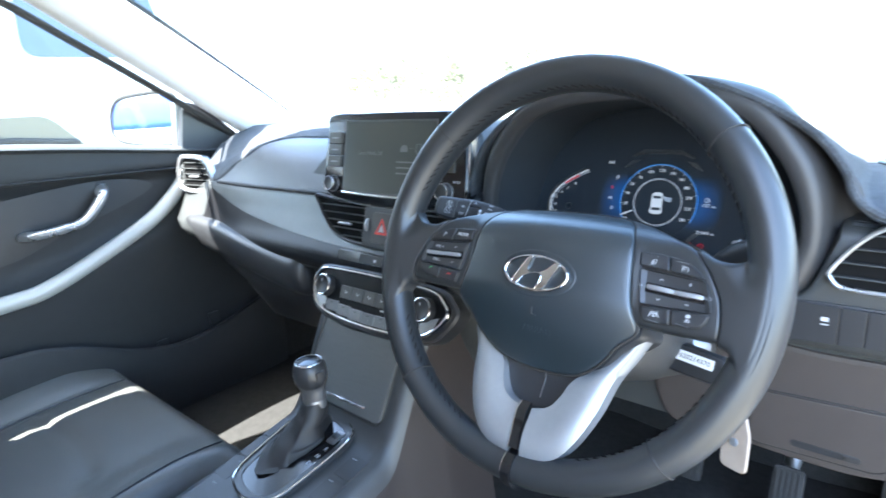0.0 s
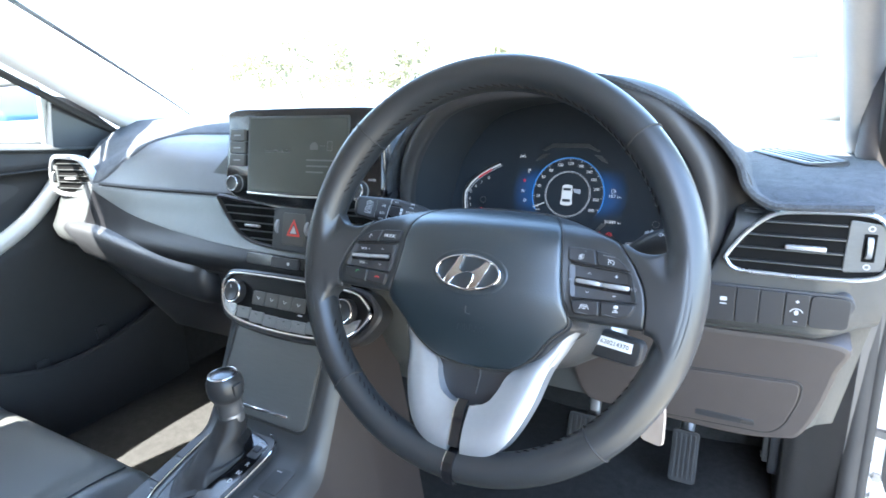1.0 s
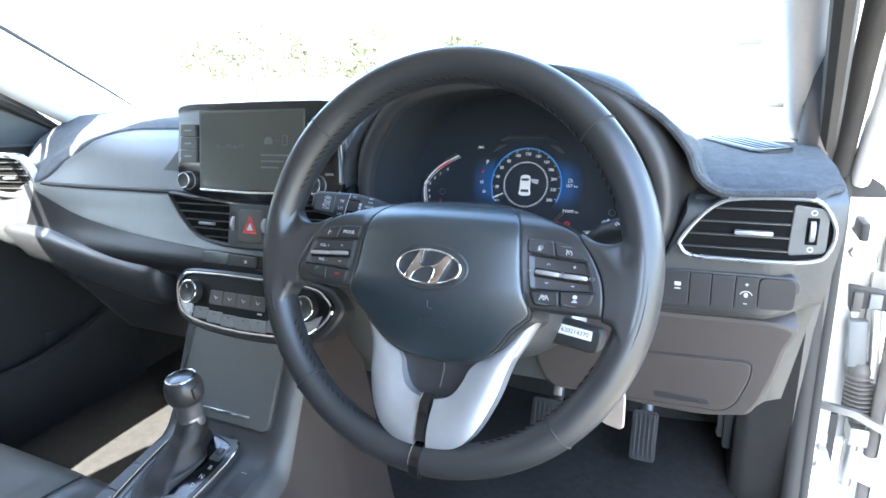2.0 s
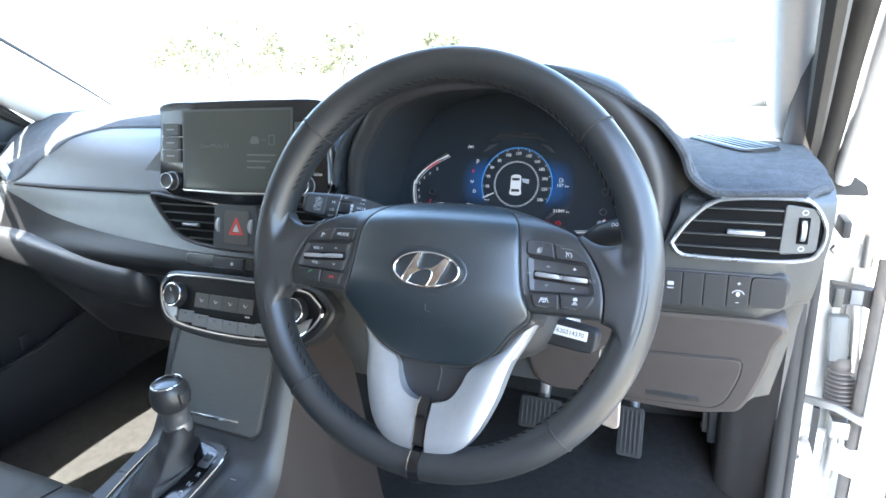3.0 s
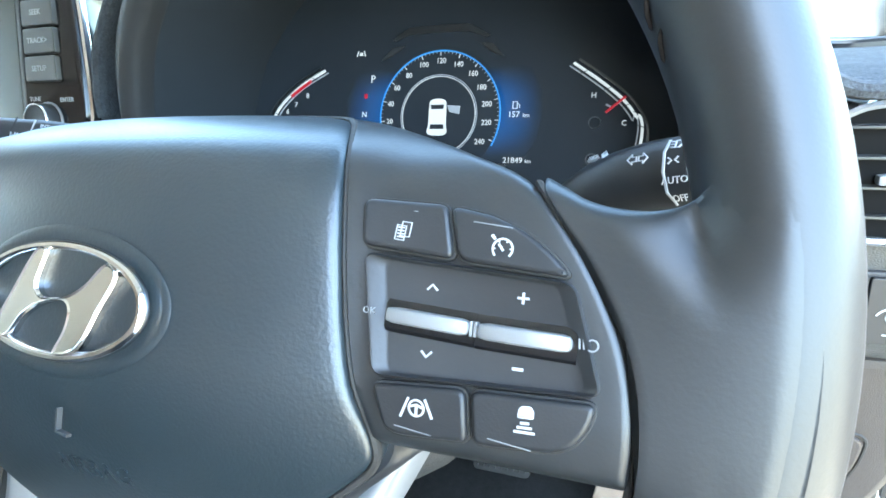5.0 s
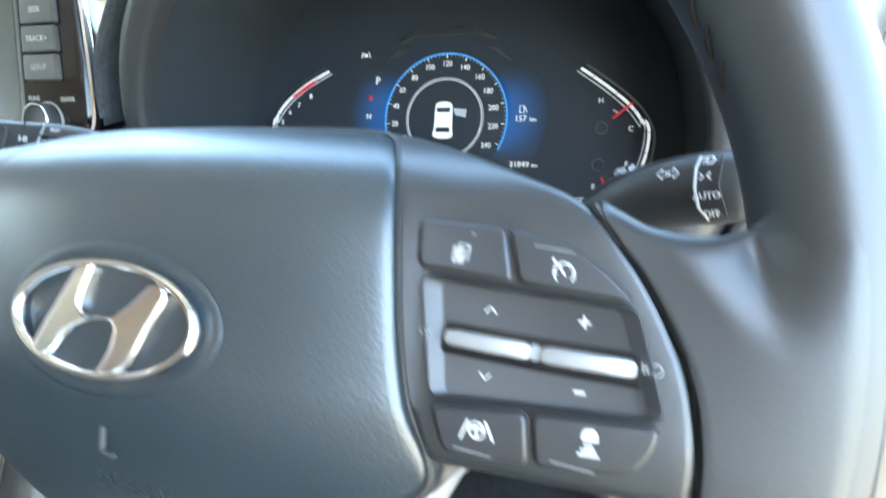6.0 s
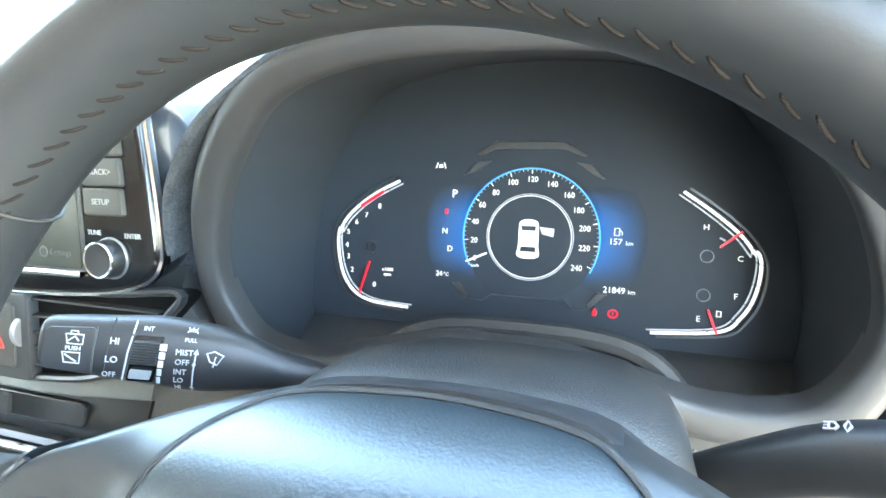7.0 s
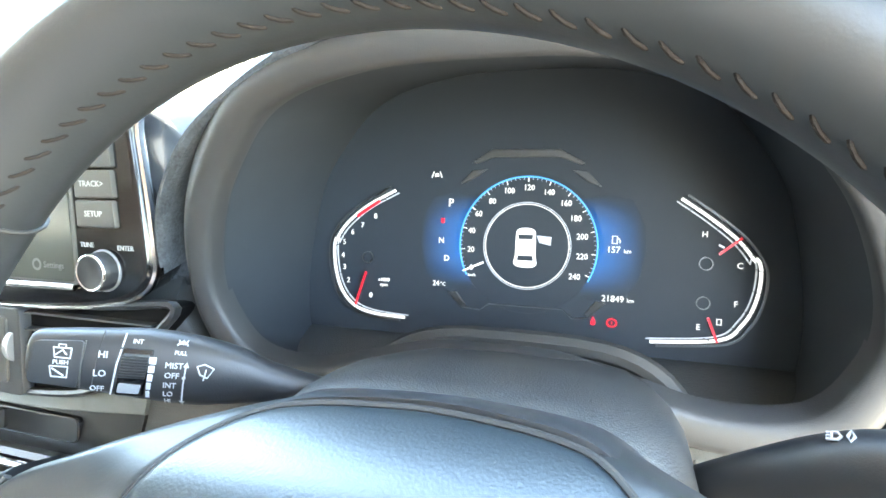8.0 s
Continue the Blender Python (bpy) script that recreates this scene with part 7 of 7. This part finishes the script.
part("mirror_foot", sweep([(0.07, -0.05, -0.05), (0.14, -0.075, -0.03), (0.20, -0.085, -0.01)], ellipse(0.025, 0.035, 10)), RUBBER, mirror)

# ---- right side: door opening, hinges and the open driver's door ----
jamb = thing("door_jamb", "white painted door jamb with black rubber seal, in bright light", "car body", kind="structure")
part("jamb_face", sheet(lambda u, v: (lerp(0.372, 0.475, u), 0.545 + 0.09 * u + 0.03 * math.sin(3 * v), lerp(0.24, 1.02, v)), 8, 16, 0.02), PAINT, jamb)
part("jamb_side", sheet(lambda u, v: (0.475 + 0.02 * math.sin(u * 3), lerp(0.63, 1.35, u), lerp(0.24, 0.92, v)), 10, 8, 0.02), PAINT, jamb)
part("sill", sheet(lambda u, v: (lerp(0.33, 0.50, v), lerp(0.60, -1.1, u), 0.33 - 0.02 * v - 0.12 * S((v - 0.6) / 0.4)), 12, 10, 0.02), PAINT, jamb, "white painted sill")
for off, rad in ((0.0, 0.010), (0.016, 0.006)):
    part("door_seal", sweep(curve([(0.352 + off, 0.47, 0.99), (0.362 + off, 0.50, 0.88), (0.366 + off, 0.505, 0.69), (0.366 + off, 0.485, 0.45), (0.362 + off, 0.43, 0.36), (0.355 + off, 0.20, 0.345), (0.355 + off, -0.9, 0.345)], 5), ellipse(rad, rad * 1.3, 10), up=(1, 0, 0)), RUBBER, jamb, "black rubber door seal")
part("pillar_flange", sweep(curve([(0.392, 0.50, 0.905), (0.388, 0.44, 0.985), (0.379, 0.36, 1.064), (0.366, 0.25, 1.150), (0.345, 0.10, 1.250), (0.31, -0.10, 1.345)], 5), ellipse(0.016, 0.012, 10), up=(1, 0, 0)), PAINT, jamb, "white painted pillar flange")
part("pillar_seal", sweep(curve([(0.366, 0.49, 0.915), (0.361, 0.43, 0.990), (0.351, 0.35, 1.066), (0.338, 0.24, 1.150), (0.318, 0.09, 1.250), (0.285, -0.11, 1.340)], 5), ellipse(0.010, 0.012, 10), up=(1, 0, 0)), RUBBER, jamb, "black rubber pillar seal")
part("pillar_side", sweep(curve([(0.334, 0.49, 0.925), (0.327, 0.42, 1.000), (0.317, 0.35, 1.066), (0.304, 0.24, 1.150), (0.284, 0.09, 1.250), (0.252, -0.11, 1.340)], 5), ellipse(0.026, 0.020, 10), up=(1, 0, 0)), PILLARGREY, jamb, "dark grey side of the pillar trim")
part("seam_pad", loft([[(x, y, z) for x, z in round_poly([(0.374, 0.880), (0.425, 0.880), (0.421, 0.895), (0.393, 0.915), (0.384, 0.905)], 0.004)] for y in (0.500, 0.512)]), RUBBER, jamb, "black rubber corner pad")


def hinge(z):
    t = thing("steel_hinge", "white painted steel hinge with bolts on the jamb", "hinge", pose(0.432, 0.585, z), "door hinges")
    part("hinge_leaf", box(-0.034, 0.022, -0.012, 0.006, -0.034, 0.034, 0.005), PAINT, t)
    part("hinge_leaf", moved(box(-0.008, 0.060, -0.010, 0.008, -0.026, 0.026, 0.005), pose(0.024, -0.012, 0, 0, 0, -28)), PAINT, t)
    part("hinge_pin", moved(spun([(0.009, -0.042), (0.0095, -0.04), (0.0095, 0.04), (0.009, 0.042), (0.004, 0.043)], 16), pose(0.020, -0.016, 0)), METAL, t)
    for dz in (-0.018, 0.018):
        part("bolt", moved(spun([(0.0085, 0.0), (0.0085, 0.005), (0.006, 0.007), (0.001, 0.007)], 6), pose(-0.018, -0.012, dz, 90)), METAL, t)
    return t


hinge(0.800)
hinge(0.425)
stop = thing("lamp_switch", "black rubber door lamp switch below the dash corner", "switch", pose(0.4115, 0.520, 0.827))
part("switch_body", box(-0.0055, 0.0055, -0.004, 0.045, -0.013, 0.013, 0.004), RUBBER, stop)
# dark recess in the jamb, its shade put in as a black plate
recess = thing("jamb_recess", "dark plate standing in for the shaded recess between the door hinges", "bracket", pose(0.444, 0.575, 0.707))
part("bracket_plate", loft([[(x, y, z) for x, z in round_poly([(-0.029, 0.021), (0.030, 0.014), (0.030, -0.018), (0.014, -0.011), (-0.006, -0.009), (-0.025, -0.018)], 0.003)] for y in (-0.010, 0.010)]), RUBBER, recess)
part("bracket_fold", box(-0.024, -0.012, -0.014, -0.006, -0.016, 0.016, 0.002), KEYDARK, recess)
part("bracket_fold", box(-0.004, 0.012, -0.014, -0.006, -0.008, 0.014, 0.002), KEYGREY, recess)
bel = thing("cable_boot", "pale ribbed rubber cable boot between jamb and door", "cable boot", pose(0.452, 0.590, 0.575, 174, -4))
GREYRUB = shade("pale_dusty_rubber", (0.11, 0.10, 0.09), 0.7, scale=60, vary=0.3, bump=0.2, bump_scale=600)
prof = [(0.012, -0.020), (0.016, -0.010), (0.016, -0.004)]
for k in range(9):
    prof += [(0.0145, 0.0072 * k), (0.0195 + 0.0005 * k, 0.0072 * k + 0.002), (0.0195 + 0.0005 * k, 0.0072 * k + 0.0038), (0.0145, 0.0072 * k + 0.0058)]
prof += [(0.015, 0.069), (0.012, 0.080)]
part("bellows", spun(prof, 24), GREYRUB, bel, sharp=30)
part("plug_housing", box(-0.020, 0.006, -0.012, 0.010, -0.090, -0.014, 0.004), KEYGREY, bel, "grey plug housing")
part("plug_housing", box(0.010, 0.022, -0.010, 0.012, -0.110, 0.010, 0.004), PAINT, bel, "white bracket")
part("plug_clip", box(-0.014, -0.004, -0.018, -0.012, -0.104, -0.086, 0.002), PAINT, bel)
strap = thing("check_strap", "steel door check strap between jamb and door", "door check")
part("strap_bar", sweep([(0.380, 0.565, 0.543), (0.396, 0.555, 0.532), (0.444, 0.548, 0.528), (0.500, 0.538, 0.504), (0.56, 0.520, 0.490)], [(-0.004, -0.006), (0.004, -0.006), (0.004, 0.006), (-0.004, 0.006)]), METAL, strap)
part("strap_bracket", box(0.444, 0.474, 0.556, 0.60, 0.464, 0.496, 0.004), METAL, strap)
part("strap_shield", loft([[(x, y, z) for x, z in round_poly([(0.4155, 0.520), (0.4245, 0.520), (0.4255, 0.428), (0.4165, 0.455)], 0.002)] for y in (0.548, 0.556)]), RUBBER, strap, "black rubber strip")

odoor = thing("drivers_door", "white driver's door standing wide open, seen by its hinge edge", "car door", pose(0.500, 0.600, 0.0, 0, 0, -22))
part("door_edge", box(0.0, 0.05, -0.055, 0.095, 0.30, 0.96, 0.015), PAINT, odoor, "white painted hinge edge")
part("door_skin", box(0.05, 1.02, 0.075, 0.095, 0.30, 0.97, 0.008), PAINT, odoor)
part("door_trim", box(0.055, 1.00, -0.060, 0.070, 0.34, 0.95, 0.02), PLASTIC_LOW, odoor, "dark inner trim")
part("latch_hole", box(-0.004, 0.004, -0.020, 0.040, 0.60, 0.68, 0.003), RUBBER, odoor)
part("grommet", moved(spun([(0.024, 0.0), (0.022, 0.006), (0.016, 0.008)], 20), pose(-0.002, 0.01, 0.545, 0, -90)), RUBBER, odoor)
part("edge_seal", sweep(curve([(-0.006, -0.045, 0.31), (-0.008, -0.047, 0.6), (-0.006, -0.045, 0.93), (0.02, -0.045, 0.965), (0.3, -0.045, 0.975)], 5), ellipse(0.009, 0.007, 8), up=(0, 1, 0)), GREYRUB, odoor, "dusty grey edge seal")
part("window_frame", sweep(curve([(0.02, 0.0, 0.96), (0.20, 0.03, 1.12), (0.45, 0.09, 1.30), (0.75, 0.12, 1.36), (0.98, 0.10, 1.34)], 5), ellipse(0.016, 0.022, 8), up=(0, 1, 0)), RUBBER, odoor)
for z in (0.78, 0.44):
    part("hinge_boss", box(-0.012, 0.006, -0.03, 0.03, z - 0.03, z + 0.03, 0.005), PAINT, odoor)

# ---- outside: parked vehicles, shrubs, building ----
CARGLASS = shade("dark_car_glass", (0.08, 0.095, 0.12), 0.05, scale=3, coat=0.5)
TYRE = shade("tyre_rubber", (0.025, 0.025, 0.025), 0.8, scale=40, bump=0.3, bump_scale=200)
ALLOY = shade("alloy_rim", (0.5, 0.5, 0.5), 0.35, metal=0.8, scale=30)
BLUE = shade("blue_car_paint", (0.02, 0.07, 0.40), 0.22, scale=6, coat=0.6, vary=0.1)


def vehicle(name, label, m, paint, length, width, height, bonnet, sill, windows=None):
    """A parked vehicle: body, glasshouse, windows, wheels; x is its length, front at +x."""
    t = thing(name, label, "car", m)
    L, W, H = length / 2, width / 2, height
    belt = sill + (H - sill) * 0.52
    side = [(-L, sill), (-L, belt - 0.05), (-L + 0.05, belt), (L - bonnet, belt), (L - 0.12, belt - 0.16), (L, belt - 0.30), (L, sill)]
    rings = []
    for k in range(7):
        s = lerp(-1, 1, k / 6)
        tuck = 0.05 * abs(s) ** 6
        rings.append([(x * (1 - 0.03 * s * s), W * s, z - tuck) for x, z in round_poly(side, 0.12)])
    part("body", loft(rings), paint, t)
    top = [(-L + 0.10, belt - 0.02), (-L + 0.35, H - 0.04), (-L + 0.6, H), (L - bonnet - 0.75, H), (L - bonnet - 0.1, belt - 0.02)]
    rings = []
    for k in range(7):
        s = lerp(-1, 1, k / 6)
        rings.append([(x, W * s * (0.96 - 0.13 * (z - belt) / (H - belt)), z - 0.03 * abs(s) ** 4) for x, z in round_poly(top, 0.10)])
    part("cabin", loft(rings), paint, t)
    for sg in (-1, 1):
        for x0, x1 in windows or ((-L + 0.55, -0.25), (-0.15, L - bonnet - 0.55)):
            wb, wt = belt + 0.06, H - 0.12
            yb, yt = W * (0.96 - 0.13 * 0.1) + 0.012, W * (0.96 - 0.13 * (wt - belt) / (H - belt)) + 0.012
            q = round_poly([(x0, 0.0), (x1, 0.0), (x1 - 0.12 * (x1 > 0), wt - wb), (x0 + 0.05, wt - wb)], 0.07)
            win = part("window", loft([[(x, sg * (lerp(yb, yt, z / (wt - wb)) - d), wb + z) for x, z in q] for d in (0.03, 0.0)]), CARGLASS, t)
        for x in (-L * 0.58, L * 0.62):
            wh = part("wheel", moved(spun([(0.20, -0.10), (0.32, -0.09), (0.335, -0.05), (0.335, 0.05), (0.32, 0.09), (0.20, 0.10)], 32), pose(x, sg * (W - 0.09), 0.335, 90)), TYRE, t)
            part("rim", moved(spun([(0.21, -0.085), (0.20, -0.102), (0.06, -0.09), (0.005, -0.09)], 20), pose(x, sg * (W - 0.09), 0.335, 90 if sg > 0 else -90)), ALLOY, wh)
            part("wheel_arch", moved(spun([(0.39, -0.012), (0.40, 0.0), (0.39, 0.012), (0.1, 0.012)], 32), pose(x, sg * (W + 0.001), 0.36, 90)), RUBBER, t)
    return t


van = vehicle("white_van", "tall white van parked close beside the car", pose(-3.55, 0.30, 0, 0, 0, 90), PAINT, 4.6, 1.85, 2.08, 0.9, 0.35, ((0.12, 0.75),))
CREAM = shade("cream_panel_paint", (0.165, 0.143, 0.099), 0.5, scale=4, vary=0.15)
part("side_panel", loft([[(y - 0.30, x, z) for y, z in round_poly([(-1.2, 1.069), (0.44, 1.072), (0.60, 0.90), (0.62, 0.62), (-1.2, 0.62)], 0.05)] for x in (-0.955, -0.90)]), CREAM, van, "cream lower side panel")
part("panel_moulding", sweep([(-1.5, -0.960, 0.975), (-0.4, -0.960, 0.985), (0.0, -0.960, 0.980), (0.24, -0.960, 0.955)], ellipse(0.008, 0.012, 8)), RUBBER, van)
vehicle("blue_car", "blue hatchback parked behind on the passenger side", pose(-2.9, -5.2, 0, 0, 0, 80), BLUE, 4.2, 1.75, 1.5, 1.0, 0.25)
board = thing("site_board", "white board with a grey panel and unreadable lines across the yard", "sign", pose(1.0, 25.0, 0))
part("board_panel", box(-0.75, 0.75, -0.03, 0.03, 0.15, 1.30, 0.02), PAINT, board)
part("grey_panel", box(-0.42, 0.42, -0.045, -0.028, 0.95, 1.20, 0.005), INK, board)
for k in range(9):
    part("text_bar", box(-0.38 + 0.085 * k, -0.34 + 0.085 * k, -0.042, -0.028, 0.48, 0.78, 0.003), MARKDIM, board)
for sg in (-1, 1):
    part("board_post", box(sg * 0.6 - 0.03, sg * 0.6 + 0.03, 0.03, 0.09, 0.0, 0.95, 0.005), METAL, board)

LEAF = shade("olive_leaves", (0.135, 0.13, 0.06), 0.6, second=(0.12, 0.12, 0.07), scale=3, random_tint=0.2)
BARK = shade("grey_bark", (0.14, 0.11, 0.08), 0.9, scale=20, bump=0.5, bump_scale=60)


def shrub(name, label, x, y, h, w, seed):
    """A shrub or small tree: forked trunk and a ragged crown of small leaf clumps."""
    rng = random.Random(seed)
    t = thing(name, label, "tree", pose(x, y, 0), "yard trees")
    stems = []
    for k in range(4):
        a = rng.uniform(0, 6.28)
        stems.append(sweep([(0, 0, 0), (0.1 * w * math.cos(a), 0.1 * w * math.sin(a), 0.35 * h), (0.28 * w * math.cos(a), 0.28 * w * math.sin(a), 0.75 * h)], ellipse(0.045, 0.045, 6), sizes=[1, 0.7, 0.25]))
    part("trunk", join(*stems), BARK, t)
    verts, faces = [], []
    lobes = [(rng.uniform(-0.4, 0.4) * w, rng.uniform(-0.4, 0.4) * w, rng.uniform(0.22, 0.92) * h, rng.uniform(0.12, 0.24) * w) for _ in range(14)]
    for _ in range(2600):
        cx, cy, cz, r = rng.choice(lobes)
        v = Vector((rng.gauss(0, 1), rng.gauss(0, 1), rng.gauss(0, 0.8))).normalized() * r * rng.uniform(0.5, 1.1)
        c = Vector((cx, cy, cz)) + v
        a, b = Vector((rng.gauss(0, 1), rng.gauss(0, 1), rng.gauss(0, 1))).normalized(), Vector((rng.gauss(0, 1), rng.gauss(0, 1), rng.gauss(0, 1))).normalized()
        s = rng.uniform(0.05, 0.13)
        i = len(verts)
        verts += [tuple(c + a * s), tuple(c + b * s * 0.6), tuple(c - a * s), tuple(c - b * s * 0.6)]
        faces.append((i, i + 1, i + 2, i + 3))
    me = bpy.data.meshes.new("crown")
    me.from_pydata(verts, [], faces)
    me.materials.append(LEAF)
    o = new("crown", me)
    o.parent = t
    return t


for k, (x, y, h, w) in enumerate(((-27.0, 25.5, 3.2, 3.4), (-24.0, 26.0, 4.2, 3.6), (-20.5, 26.5, 3.0, 3.4), (-17.2, 27.0, 3.1, 2.6), (-35.0, 27.0, 2.4, 2.6), (-12.0, 28.0, 2.4, 2.2))):
    shrub("yard_shrub", "sunlit olive-green shrub at the far edge of the yard", x, y, h, w, 10 + k)
sign = thing("yellow_marker", "low yellow marker block by the shrubs", "marker", pose(-31.5, 25.0, 0))
part("marker_body", box(-0.75, 0.75, -0.3, 0.3, 0.0, 0.75, 0.06), shade("yellow_paint", (0.55, 0.42, 0.06), 0.6, scale=5), sign)
